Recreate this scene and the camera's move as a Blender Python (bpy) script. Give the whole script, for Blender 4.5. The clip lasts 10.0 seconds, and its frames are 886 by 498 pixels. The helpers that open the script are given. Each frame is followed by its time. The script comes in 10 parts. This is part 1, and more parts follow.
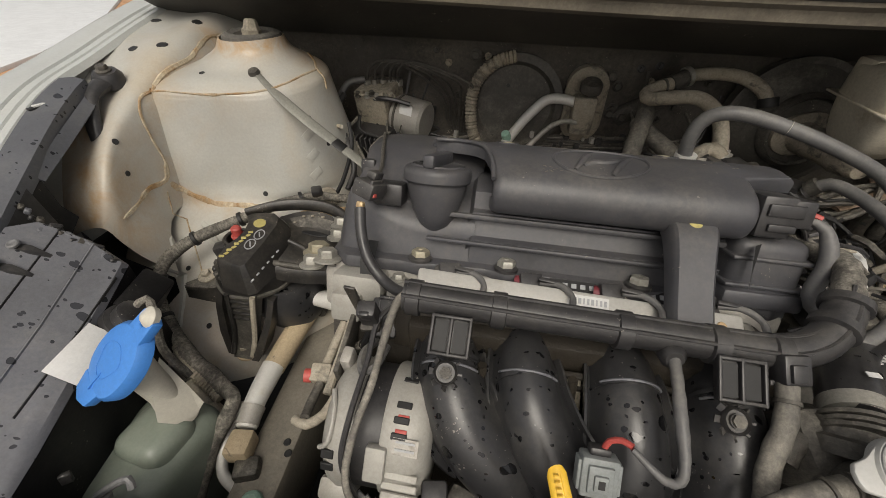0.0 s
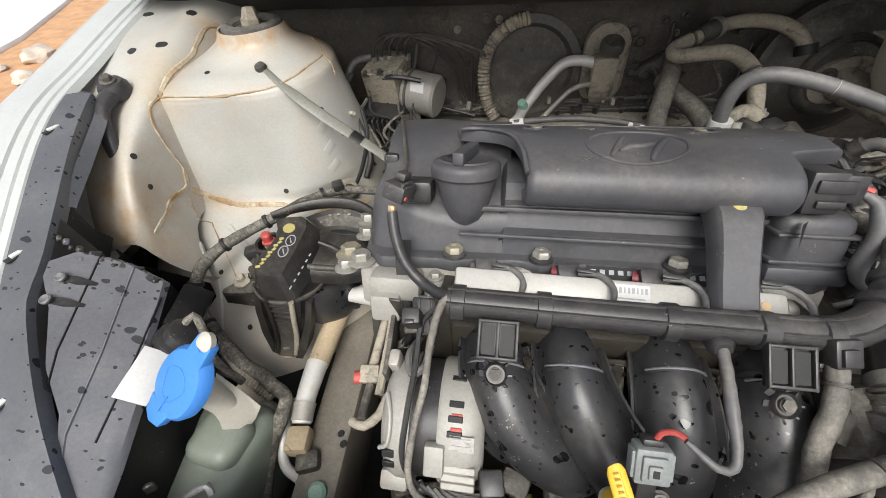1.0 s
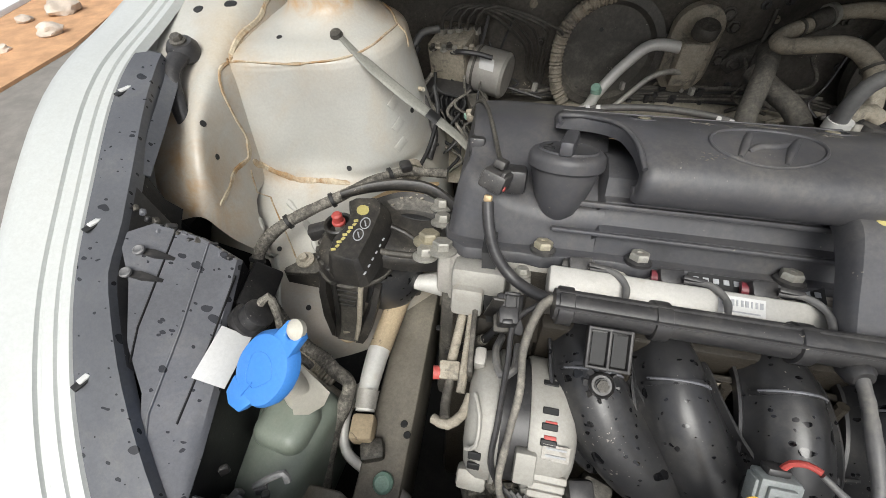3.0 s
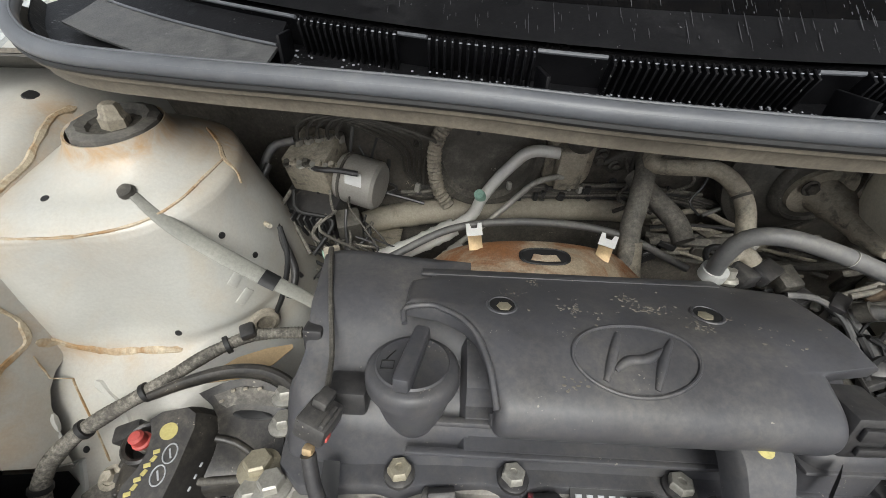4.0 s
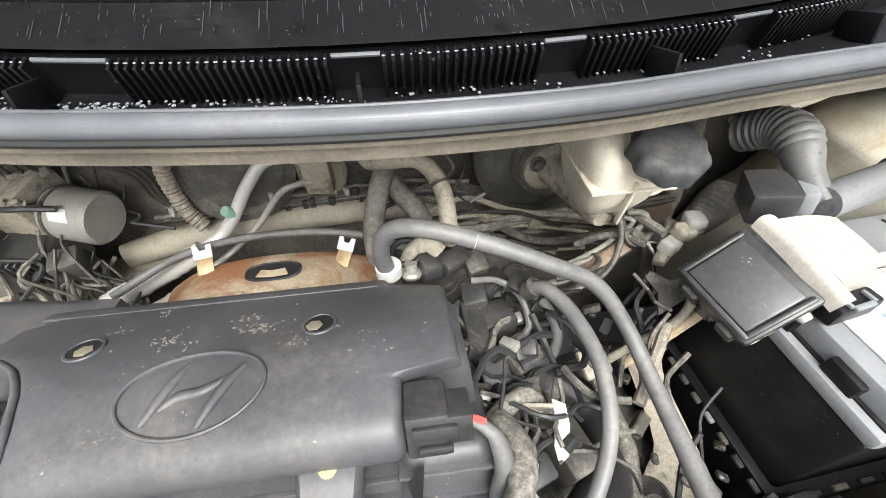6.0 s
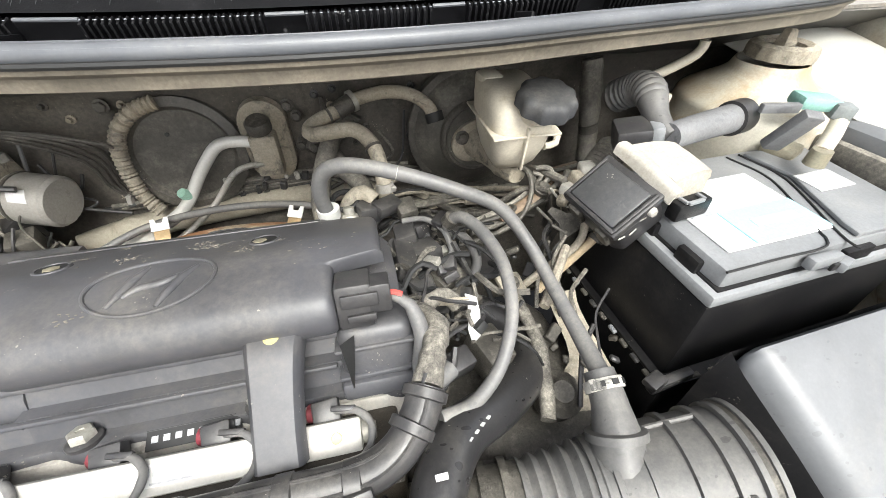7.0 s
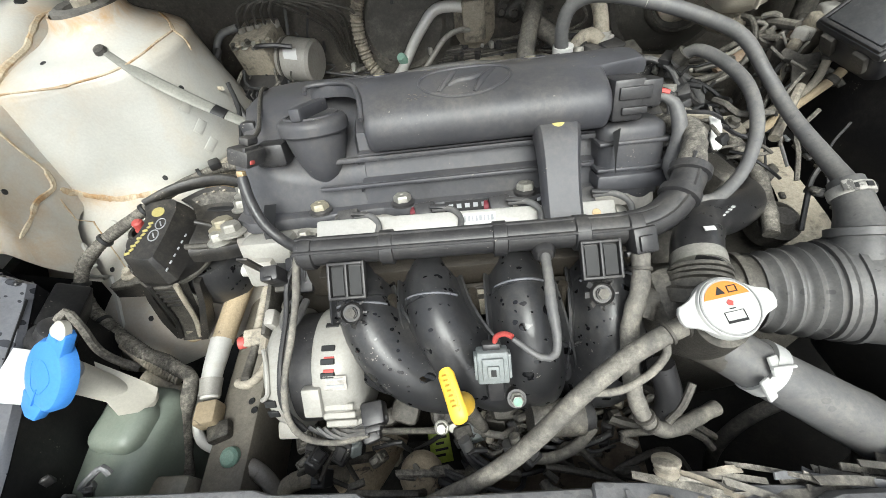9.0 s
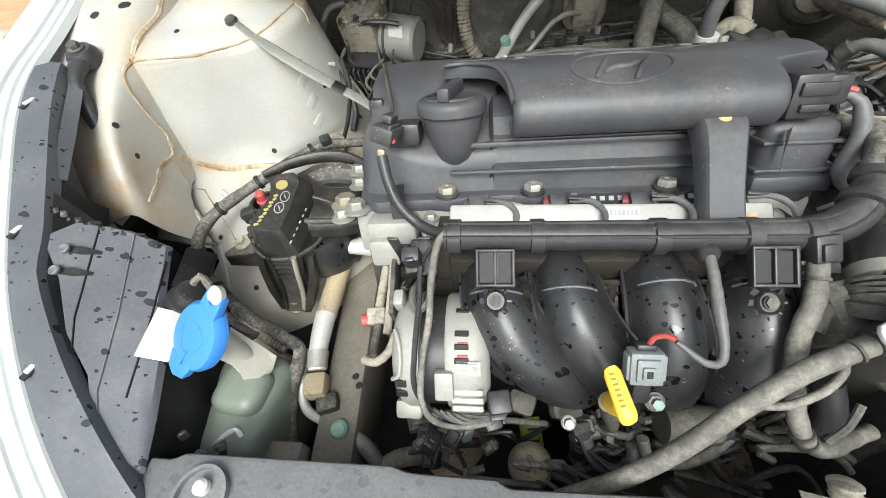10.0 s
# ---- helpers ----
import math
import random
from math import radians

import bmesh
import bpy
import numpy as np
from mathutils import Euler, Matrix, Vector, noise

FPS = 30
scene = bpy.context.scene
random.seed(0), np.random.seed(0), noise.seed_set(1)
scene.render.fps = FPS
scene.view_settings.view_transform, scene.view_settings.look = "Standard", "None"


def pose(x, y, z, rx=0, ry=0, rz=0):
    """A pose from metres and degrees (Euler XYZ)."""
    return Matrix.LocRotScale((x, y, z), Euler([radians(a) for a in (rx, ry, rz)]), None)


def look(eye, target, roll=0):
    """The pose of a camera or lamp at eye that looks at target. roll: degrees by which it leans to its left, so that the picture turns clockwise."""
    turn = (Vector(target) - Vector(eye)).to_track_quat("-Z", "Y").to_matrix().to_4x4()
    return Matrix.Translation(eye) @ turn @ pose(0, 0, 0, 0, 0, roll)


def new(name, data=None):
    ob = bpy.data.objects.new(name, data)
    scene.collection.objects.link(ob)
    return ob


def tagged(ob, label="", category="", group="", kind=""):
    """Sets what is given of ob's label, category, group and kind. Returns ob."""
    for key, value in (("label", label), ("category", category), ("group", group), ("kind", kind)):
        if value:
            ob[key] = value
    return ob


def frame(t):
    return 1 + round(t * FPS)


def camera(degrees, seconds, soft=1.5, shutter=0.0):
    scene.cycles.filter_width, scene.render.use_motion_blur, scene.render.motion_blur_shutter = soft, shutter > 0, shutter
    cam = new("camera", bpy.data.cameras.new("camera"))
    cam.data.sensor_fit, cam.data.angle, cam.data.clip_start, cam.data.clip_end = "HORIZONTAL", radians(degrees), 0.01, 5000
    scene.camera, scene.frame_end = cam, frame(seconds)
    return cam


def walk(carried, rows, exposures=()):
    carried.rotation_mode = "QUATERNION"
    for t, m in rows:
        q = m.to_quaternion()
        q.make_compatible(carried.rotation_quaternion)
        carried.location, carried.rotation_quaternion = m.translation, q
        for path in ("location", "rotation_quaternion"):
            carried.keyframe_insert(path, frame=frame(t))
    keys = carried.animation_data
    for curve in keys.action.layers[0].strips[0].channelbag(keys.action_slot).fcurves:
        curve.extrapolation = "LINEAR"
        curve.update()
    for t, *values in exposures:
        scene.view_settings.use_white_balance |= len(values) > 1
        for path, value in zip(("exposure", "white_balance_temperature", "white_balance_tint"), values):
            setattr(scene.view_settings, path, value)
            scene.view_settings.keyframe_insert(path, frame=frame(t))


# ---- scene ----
cam = camera(97.1, 10.0, soft=0.6)
PATH = [
    (0, (-0.0836, -0.3367, 1.0729), (-0.1487, 0.0468, 0.7587), 1.04),
    (0.5, (-0.0867, -0.3029, 1.0631), (-0.1429, 0.0156, 0.6818), -4.06),
    (1, (-0.1115, -0.3142, 1.1013), (-0.1817, 0.03, 0.7456), -4.71),
    (1.5, (-0.1196, -0.3174, 1.0984), (-0.1874, 0.0223, 0.7379), -3.98),
    (2, (-0.1194, -0.3189, 1.093), (-0.1882, 0.0145, 0.7268), -4.5),
    (2.2, (-0.1258, -0.323, 1.0895), (-0.2011, 0.0067, 0.7212), -5.13),
    (3.3, (-0.1978, -0.2719, 1.1083), (-0.2749, 0.0512, 0.7345), -2.0),
    (3.5, (-0.1979, -0.238, 1.1228), (-0.2706, 0.0869, 0.7498), -2.44),
    (4, (-0.1235, -0.129, 1.1475), (-0.1339, 0.2145, 0.7843), 1.33),
    (4.5, (-0.0678, -0.0721, 1.1456), (-0.0754, 0.2642, 0.7757), -0.85),
    (5, (-0.0064, -0.0753, 1.143), (0.0039, 0.2661, 0.7779), -1.48),
    (5.5, (0.0795, -0.0941, 1.1305), (0.1275, 0.2447, 0.7659), 1.02),
    (5.7, (0.1055, -0.1009, 1.1371), (0.1388, 0.2388, 0.7718), -1.17),
    (6.8, (0.1577, -0.1922, 1.1312), (0.2378, 0.1667, 0.7924), 0.36),
    (7, (0.1525, -0.2238, 1.1138), (0.2356, 0.1399, 0.781), 0.05),
    (7.5, (0.1194, -0.2763, 1.095), (0.1838, 0.0725, 0.7426), -1.74),
    (8, (0.0769, -0.3068, 1.0876), (0.1039, 0.0284, 0.7176), -4.99),
    (8.5, (0.0304, -0.3339, 1.0824), (0.0089, -0.0109, 0.7013), -9.15),
    (9, (-0.0086, -0.3368, 1.087), (-0.0436, -0.0153, 0.7057), -9.73),
    (9.5, (-0.0567, -0.3353, 1.0881), (-0.1034, -0.0163, 0.706), -9.33),
    (10, (-0.1078, -0.334, 1.0937), (-0.1739, -0.0264, 0.705), -10.16),
]
EXPOSURES = [(0, -0.02, 7200, 12), (0.4, 0.68, 6800, 12), (2.2, 0.66, 6550, 10), (3.5, 0.47, 6600, 10), (4.5, 0.84, 6450, 8), (5.5, 1.54, 6500, 10),
             (7.0, 1.70, 6600, 9), (7.5, 1.38, 6500, 8), (8.0, 1.2, 6500, 7), (9.0, 1.06, 6400, 6), (10, 1.05, 6350, 6)]
walk(cam, [(t, look(eye, target, roll)) for t, eye, target, roll in PATH], EXPOSURES)

# ---- light: overcast daylight ----
world = bpy.data.worlds.new("world")
scene.world = world
world.use_nodes = True
sky = world.node_tree.nodes.new("ShaderNodeTexSky")
sky.sky_type, sky.sun_disc = "NISHITA", False
sky.sun_elevation, sky.sun_rotation = radians(52), radians(174)
sky.air_density, sky.dust_density, sky.ozone_density = 1.0, 4.0, 1.0
hsv = world.node_tree.nodes.new("ShaderNodeHueSaturation")
hsv.inputs["Saturation"].default_value = 0.35
world.node_tree.links.new(sky.outputs[0], hsv.inputs["Color"])
backing = world.node_tree.nodes["Background"]
backing.inputs["Strength"].default_value = 0.135
world.node_tree.links.new(hsv.outputs[0], backing.inputs["Color"])
sun = new("sun", bpy.data.lights.new("sun", "SUN"))
sun.data.energy, sun.data.angle, sun.data.color = 1.5, radians(34), (0.968, 1.0, 0.965)
sun.matrix_world = look((0.3, -2.7, 4.3), (0, 0, 0.9))

# ---- materials ----
DUST = (0.34, 0.315, 0.265)


def material(name, base, rough=0.5, metal=0.0, dust=0.0, vary=0.25, grain=60.0, bump=0.15, spots=0.0, stain=None, stain_amount=0.0,
             stain_scale=9.0, dust_color=DUST, dust_scale=14.0, spec=0.5, coat=0.0, specks=0.0, patch=(0.50, 0.66), stain_range=(0.56, 0.72), fine=0.13,
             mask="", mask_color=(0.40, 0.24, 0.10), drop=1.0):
    """A worn surface: base colour with broad and fine variation, settled dust, stains and drying rain drops, at world size."""
    m = bpy.data.materials.new(name)
    m.use_nodes = True
    nt = m.node_tree
    n, ln = nt.nodes, nt.links
    bsdf = n["Principled BSDF"]
    geo = n.new("ShaderNodeNewGeometry")

    def noise_at(scale, detail=4.0, rough_=0.6, dist=0.0):
        k = n.new("ShaderNodeTexNoise")
        k.inputs["Scale"].default_value, k.inputs["Detail"].default_value = scale, detail
        k.inputs["Roughness"].default_value, k.inputs["Distortion"].default_value = rough_, dist
        ln.new(geo.outputs["Position"], k.inputs["Vector"])
        return k.outputs["Fac"]

    def ramp(src, a, b):
        k = n.new("ShaderNodeMapRange")
        k.inputs["From Min"].default_value, k.inputs["From Max"].default_value = a, b
        ln.new(src, k.inputs["Value"])
        return k.outputs["Result"]

    def math_(op, a, b):
        k = n.new("ShaderNodeMath")
        k.operation = op
        for i, v in enumerate((a, b)):
            if isinstance(v, (int, float)):
                k.inputs[i].default_value = v
            else:
                ln.new(v, k.inputs[i])
        return k.outputs[0]

    def mix(fac, a, b):
        k = n.new("ShaderNodeMix")
        k.data_type = "RGBA"
        if isinstance(fac, (int, float)):
            k.inputs[0].default_value = fac
        else:
            ln.new(fac, k.inputs[0])
        for i, v in ((6, a), (7, b)):
            if isinstance(v, tuple):
                k.inputs[i].default_value = (*v, 1)
            else:
                ln.new(v, k.inputs[i])
        return k.outputs[2]

    dark = tuple(c * (1 - vary) for c in base)
    light = tuple(min(1.0, c * (1 + vary * 0.6)) for c in base)
    color = mix(ramp(noise_at(7.0, 5.0), 0.35, 0.65), dark, light)
    rough_out = rough
    if stain:
        s = ramp(noise_at(stain_scale, 6.0, 0.65, 0.6), *stain_range)
        color = mix(math_("MULTIPLY", s, stain_amount), color, stain)
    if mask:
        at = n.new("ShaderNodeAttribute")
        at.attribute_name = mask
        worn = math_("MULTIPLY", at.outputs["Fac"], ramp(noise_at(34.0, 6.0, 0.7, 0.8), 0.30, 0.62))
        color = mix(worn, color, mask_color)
    if dust:
        broad = ramp(noise_at(dust_scale, 6.0, 0.7, 0.3), *patch)
        fine_dust = ramp(noise_at(170.0, 6.0, 0.75), 0.38, 0.62)
        sep = n.new("ShaderNodeSeparateXYZ")
        ln.new(geo.outputs["Normal"], sep.inputs[0])
        up = ramp(sep.outputs[2], -0.6, 0.9)
        d = math_("MULTIPLY", math_("MULTIPLY", math_("ADD", math_("MULTIPLY", broad, 0.75), 0.25), math_("ADD", math_("MULTIPLY", fine_dust, 0.6), 0.4)), dust)
        d = math_("MULTIPLY", d, math_("ADD", math_("MULTIPLY", up, 0.7), 0.3))
        color = mix(d, color, dust_color)
        rough_out = math_("ADD", math_("MULTIPLY", d, 0.9 - rough), rough)
    if specks:
        w = n.new("ShaderNodeTexVoronoi")
        w.inputs["Scale"].default_value = 330.0
        wj = n.new("ShaderNodeVectorMath")
        wj.operation = "MULTIPLY_ADD"
        wk = n.new("ShaderNodeTexNoise")
        wk.inputs["Scale"].default_value = 300.0
        ln.new(geo.outputs["Position"], wk.inputs["Vector"])
        ln.new(wk.outputs["Color"], wj.inputs[0])
        wj.inputs[1].default_value = (0.004, 0.004, 0.004)
        ln.new(geo.outputs["Position"], wj.inputs[2])
        ln.new(wj.outputs[0], w.inputs["Vector"])
        where = ramp(noise_at(32.0, 5.0, 0.75), 0.56, 0.74)
        sp = math_("LESS_THAN", w.outputs["Distance"], math_("MULTIPLY", where, 0.45))
        color = mix(math_("MULTIPLY", sp, specks), color, tuple(min(1.0, c * 1.35) for c in dust_color))
    if fine:
        g = n.new("ShaderNodeVectorMath")
        g.operation = "SCALE"
        ln.new(color, g.inputs[0])
        grit = math_("ADD", math_("MULTIPLY", ramp(noise_at(330.0, 4.0, 0.8), 0.36, 0.64), 2 * fine), 1 - fine)
        ln.new(grit, g.inputs["Scale"])
        color = g.outputs[0]
    if spots:
        warp = n.new("ShaderNodeVectorMath")
        warp.operation = "MULTIPLY_ADD"
        wn = n.new("ShaderNodeTexNoise")
        wn.inputs["Scale"].default_value = 90.0
        ln.new(geo.outputs["Position"], wn.inputs["Vector"])
        ln.new(wn.outputs["Color"], warp.inputs[0])
        warp.inputs[1].default_value = (0.009, 0.005, 0.005)
        ln.new(geo.outputs["Position"], warp.inputs[2])
        drops = None
        for scale, reach, lo in ((56.0, 0.40, 0.40), (125.0, 0.36, 0.44)):
            v = n.new("ShaderNodeTexVoronoi")
            v.inputs["Scale"].default_value, v.inputs["Randomness"].default_value = scale, 1.0
            st = n.new("ShaderNodeVectorMath")
            st.operation = "MULTIPLY"
            st.inputs[1].default_value = (0.75, 1.35, 1.0)
            ln.new(warp.outputs[0], st.inputs[0])
            ln.new(st.outputs[0], v.inputs["Vector"])
            size = ramp(noise_at(scale * 0.6, 2.0), lo, 0.66)
            one = math_("LESS_THAN", v.outputs["Distance"], math_("MULTIPLY", size, reach * drop))
            drops = one if drops is None else math_("MAXIMUM", drops, one)
        wet = math_("MULTIPLY", drops, spots)
        color = mix(wet, color, tuple(c * 0.28 for c in base))
        if isinstance(rough_out, (int, float)):
            rough_out = math_("ADD", rough_out, 0.0)
        rough_out = math_("SUBTRACT", rough_out, math_("MULTIPLY", wet, 0.3))
    ln.new(color, bsdf.inputs["Base Color"])
    if isinstance(rough_out, (int, float)):
        rough_out = math_("ADD", math_("MULTIPLY", noise_at(25.0), 0.2), rough_out - 0.1)
    ln.new(rough_out, bsdf.inputs["Roughness"])
    bsdf.inputs["Metallic"].default_value = metal
    bsdf.inputs["Specular IOR Level"].default_value = spec
    bsdf.inputs["Coat Weight"].default_value = coat
    if bump:
        b = n.new("ShaderNodeBump")
        b.inputs["Strength"].default_value, b.inputs["Distance"].default_value = bump, 0.0012
        ln.new(noise_at(grain * 6, 5.0, 0.7), b.inputs["Height"])
        ln.new(b.outputs[0], bsdf.inputs["Normal"])
    return m


PAINT = material("cream_white_paint", (0.43, 0.43, 0.40), 0.40, stain=(0.40, 0.30, 0.17), stain_amount=0.55, stain_scale=7.0, stain_range=(0.50, 0.76), vary=0.10, bump=0.05, dust=0.30, dust_color=(0.40, 0.33, 0.22), patch=(0.48, 0.76), dust_scale=11.0, coat=0.12, fine=0.05, mask="rust_tan")
RAILGREY = material("dusty_grey_rail", (0.185, 0.168, 0.138), 0.6, vary=0.3, dust=0.5, bump=0.2, stain=(0.08, 0.065, 0.045), stain_amount=0.7, fine=0.14, dust_color=(0.30, 0.265, 0.205))
PAINT_STAINED = material("mud_stained_cream_paint", (0.47, 0.45, 0.38), 0.45, stain=(0.30, 0.21, 0.11), stain_amount=0.8, stain_scale=13.0, stain_range=(0.47, 0.66), vary=0.15, bump=0.15, dust=0.4, dust_color=(0.40, 0.33, 0.22), patch=(0.45, 0.68), fine=0.1)
PAINT_DIRTY = material("dusty_cream_paint", (0.29, 0.275, 0.235), 0.5, stain=(0.17, 0.13, 0.085), stain_amount=0.8, vary=0.3, bump=0.2, dust=0.5, stain_range=(0.45, 0.65))
FENDER = material("white_fender_paint", (0.50, 0.52, 0.505), 0.28, vary=0.06, bump=0.03, coat=0.3, dust=0.18, fine=0.05)
SEALER = material("brown_seam_sealer", (0.47, 0.40, 0.29), 0.7, vary=0.3, bump=0.5, stain=(0.27, 0.15, 0.055), stain_amount=0.9, stain_scale=26.0, stain_range=(0.44, 0.60), fine=0.2)
COVER = material("black_cover_plastic", (0.050, 0.0515, 0.060), 0.42, dust=0.40, bump=0.07, dust_scale=17.0, vary=0.30, specks=0.45, patch=(0.46, 0.80), fine=0.05, dust_color=(0.26, 0.235, 0.195), stain=(0.022, 0.022, 0.025), stain_amount=0.5, stain_scale=16.0, stain_range=(0.54, 0.70))
PLASTIC = material("black_plastic", (0.020, 0.020, 0.023), 0.36, dust=0.28, bump=0.07, spots=0.3, vary=0.35, patch=(0.48, 0.74), specks=0.5, drop=0.6)
RUNNER = material("glossy_black_runner", (0.021, 0.0215, 0.024), 0.30, dust=0.14, bump=0.05, spots=1.0, specks=0.4, fine=0.06, drop=0.95)
GREYPLASTIC = material("wet_grey_plastic", (0.140, 0.145, 0.162), 0.42, dust=0.25, bump=0.08, spots=1.0, fine=0.10, drop=0.85)
GUARDPL = material("wet_dark_guard_plastic", (0.085, 0.090, 0.102), 0.40, dust=0.2, bump=0.08, spots=1.0, fine=0.10, drop=0.8)
FLANGE = material("tan_dusty_flange", (0.135, 0.118, 0.092), 0.7, dust=0.85, dust_color=(0.36, 0.315, 0.24), bump=0.2, vary=0.35, patch=(0.36, 0.66), dust_scale=13.0, stain=(0.05, 0.045, 0.038), stain_amount=0.7, stain_scale=9.0, stain_range=(0.52, 0.72), fine=0.12)
TRAYGREY = material("wet_gritty_tray", (0.055, 0.056, 0.058), 0.5, dust=0.5, dust_color=(0.22, 0.22, 0.21), bump=0.5, patch=(0.40, 0.62), dust_scale=60.0, specks=0.6)
BEAMPL = material("grey_beam_plastic", (0.15, 0.152, 0.158), 0.45, dust=0.3, bump=0.15, spots=0.3)
AIRBOX = material("grey_airbox_plastic", (0.150, 0.156, 0.165), 0.42, dust=0.18, bump=0.05, fine=0.04, spots=0.25, drop=0.6)
HOSE = material("grey_rubber_hose", (0.088, 0.089, 0.093), 0.44, dust=0.60, bump=0.10, vary=0.3, patch=(0.42, 0.80), dust_scale=22.0, spots=0.25, fine=0.06, drop=0.5)
HOSEDIRTY = material("dusty_rubber_hose", (0.062, 0.059, 0.055), 0.66, dust=0.95, bump=0.35, patch=(0.36, 0.66), vary=0.4, dust_scale=38.0, dust_color=(0.36, 0.333, 0.278), stain=(0.035, 0.032, 0.03), stain_amount=0.8, stain_scale=48.0, stain_range=(0.54, 0.66), fine=0.14)
HOSEBLACK = material("black_rubber_hose", (0.016, 0.016, 0.018), 0.28, dust=0.16, bump=0.08, spots=0.3, patch=(0.52, 0.72), specks=0.7, drop=0.6)
DUCT = material("grey_rubber_duct", (0.082, 0.082, 0.083), 0.42, dust=0.44, bump=0.08, spots=0.45, patch=(0.40, 0.72), dust_color=(0.28, 0.262, 0.23), fine=0.08, drop=0.6, stain=(0.03, 0.03, 0.03), stain_amount=0.7, stain_scale=22.0, stain_range=(0.56, 0.68))
SEALRUB = material("grey_weather_seal", (0.098, 0.105, 0.118), 0.40, dust=0.22, bump=0.06, fine=0.05, patch=(0.48, 0.75))
ALU = material("cast_aluminium", (0.39, 0.375, 0.345), 0.48, metal=0.3, dust=0.55, dust_color=(0.36, 0.32, 0.26), bump=0.3, patch=(0.44, 0.70), vary=0.25, stain=(0.09, 0.08, 0.065), stain_amount=0.75, stain_scale=26.0, stain_range=(0.58, 0.68), fine=0.10)
ALTMAT = material("pale_cast_housing", (0.34, 0.33, 0.30), 0.50, metal=0.15, dust=0.35, dust_color=(0.36, 0.32, 0.26), bump=0.15, patch=(0.50, 0.76), vary=0.12, stain=(0.22, 0.19, 0.15), stain_amount=0.5, stain_scale=24.0, fine=0.08)
TANCAKE = material("tan_caked_can", (0.44, 0.36, 0.25), 0.85, dust=0.5, bump=0.4, vary=0.35, stain=(0.06, 0.05, 0.04), stain_amount=0.9, stain_scale=60.0, stain_range=(0.58, 0.63), fine=0.2)
ALUCLEAN = material("bright_aluminium", (0.62, 0.61, 0.575), 0.42, metal=0.2, dust=0.25, bump=0.15, vary=0.10, stain=(0.45, 0.38, 0.26), stain_amount=0.5, stain_scale=20.0, fine=0.06)
STEEL = material("zinc_steel", (0.34, 0.33, 0.295), 0.45, metal=0.5, dust=0.6, bump=0.1)
GOLDBOLT = material("yellow_zinc_bolt", (0.36, 0.325, 0.235), 0.48, metal=0.5, dust=0.6, bump=0.1)
GRIME = material("oily_dusty_metal", (0.050, 0.046, 0.040), 0.5, metal=0.2, dust=0.65, bump=0.6, vary=0.6, patch=(0.50, 0.68), dust_scale=40.0, fine=0.2)
DUSTYPALE = material("pale_dusty_edge", (0.40, 0.385, 0.35), 0.6, dust=0.5, vary=0.3, stain=(0.04, 0.04, 0.04), stain_amount=0.9, stain_scale=50.0, stain_range=(0.56, 0.62))
BOOSTER = material("black_booster_paint", (0.045, 0.042, 0.037), 0.45, dust=0.75, bump=0.2, vary=0.4, patch=(0.48, 0.72), specks=0.8, dust_scale=18.0)
GRIMELIGHT = material("dust_caked_metal", (0.27, 0.235, 0.18), 0.75, dust=0.9, dust_color=(0.41, 0.375, 0.305), bump=0.4, vary=0.5, patch=(0.34, 0.66), dust_scale=34.0, stain=(0.045, 0.04, 0.033), stain_amount=0.9, stain_scale=46.0, stain_range=(0.53, 0.64), fine=0.18)
OILY = material("oily_brown_casting", (0.022, 0.018, 0.013), 0.5, dust=0.2, bump=0.7, vary=0.6, patch=(0.54, 0.72), dust_scale=45.0, specks=0.15, dust_color=(0.15, 0.12, 0.08))
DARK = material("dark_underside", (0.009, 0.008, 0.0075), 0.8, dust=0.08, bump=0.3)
FIREWALL = material("firewall_pad", (0.056, 0.052, 0.047), 0.7, dust=0.9, bump=0.5, dust_scale=10.0, vary=0.55, patch=(0.40, 0.78), specks=0.7, dust_color=(0.33, 0.29, 0.23), stain=(0.014, 0.013, 0.012), stain_amount=0.8, stain_scale=15.0, stain_range=(0.52, 0.66))
COWL = material("black_cowl_plastic", (0.005, 0.005, 0.006), 0.5, dust=0.03, bump=0.2, spots=0.3, specks=0.25, dust_color=(0.4, 0.4, 0.4), spec=0.14)
RUST = material("rusty_heat_shield", (0.52, 0.42, 0.30), 0.55, metal=0.3, stain=(0.30, 0.115, 0.035), stain_amount=0.95, stain_scale=13.0, stain_range=(0.42, 0.56), dust=0.4, bump=0.3, vary=0.4, specks=0.5, fine=0.18)
BLUE = material("blue_cap_plastic", (0.045, 0.22, 0.62), 0.42, vary=0.06, bump=0.05, dust=0.08, fine=0.06)
OCHRE = material("ochre_print", (0.55, 0.32, 0.03), 0.5, dust=0.2)
YELLOW = material("yellow_plastic", (0.74, 0.45, 0.035), 0.4, vary=0.08, bump=0.05, dust=0.15, fine=0.06)
YPAINT = material("yellow_paint_mark", (0.50, 0.43, 0.14), 0.6, vary=0.3, dust=0.3)
RED = material("red_plastic", (0.44, 0.06, 0.05), 0.5, vary=0.15, dust=0.25)
MAROON = material("maroon_plastic", (0.16, 0.02, 0.03), 0.4, vary=0.2, dust=0.15)
WHITE = material("white_label", (0.60, 0.60, 0.585), 0.5, vary=0.04, dust=0.05, bump=0.03, fine=0.05)
WHITECAP = material("white_painted_cap", (0.46, 0.46, 0.44), 0.35, vary=0.06, dust=0.1, bump=0.03, fine=0.05)
ORANGE = material("orange_label", (0.62, 0.21, 0.03), 0.5, vary=0.05, fine=0.06)
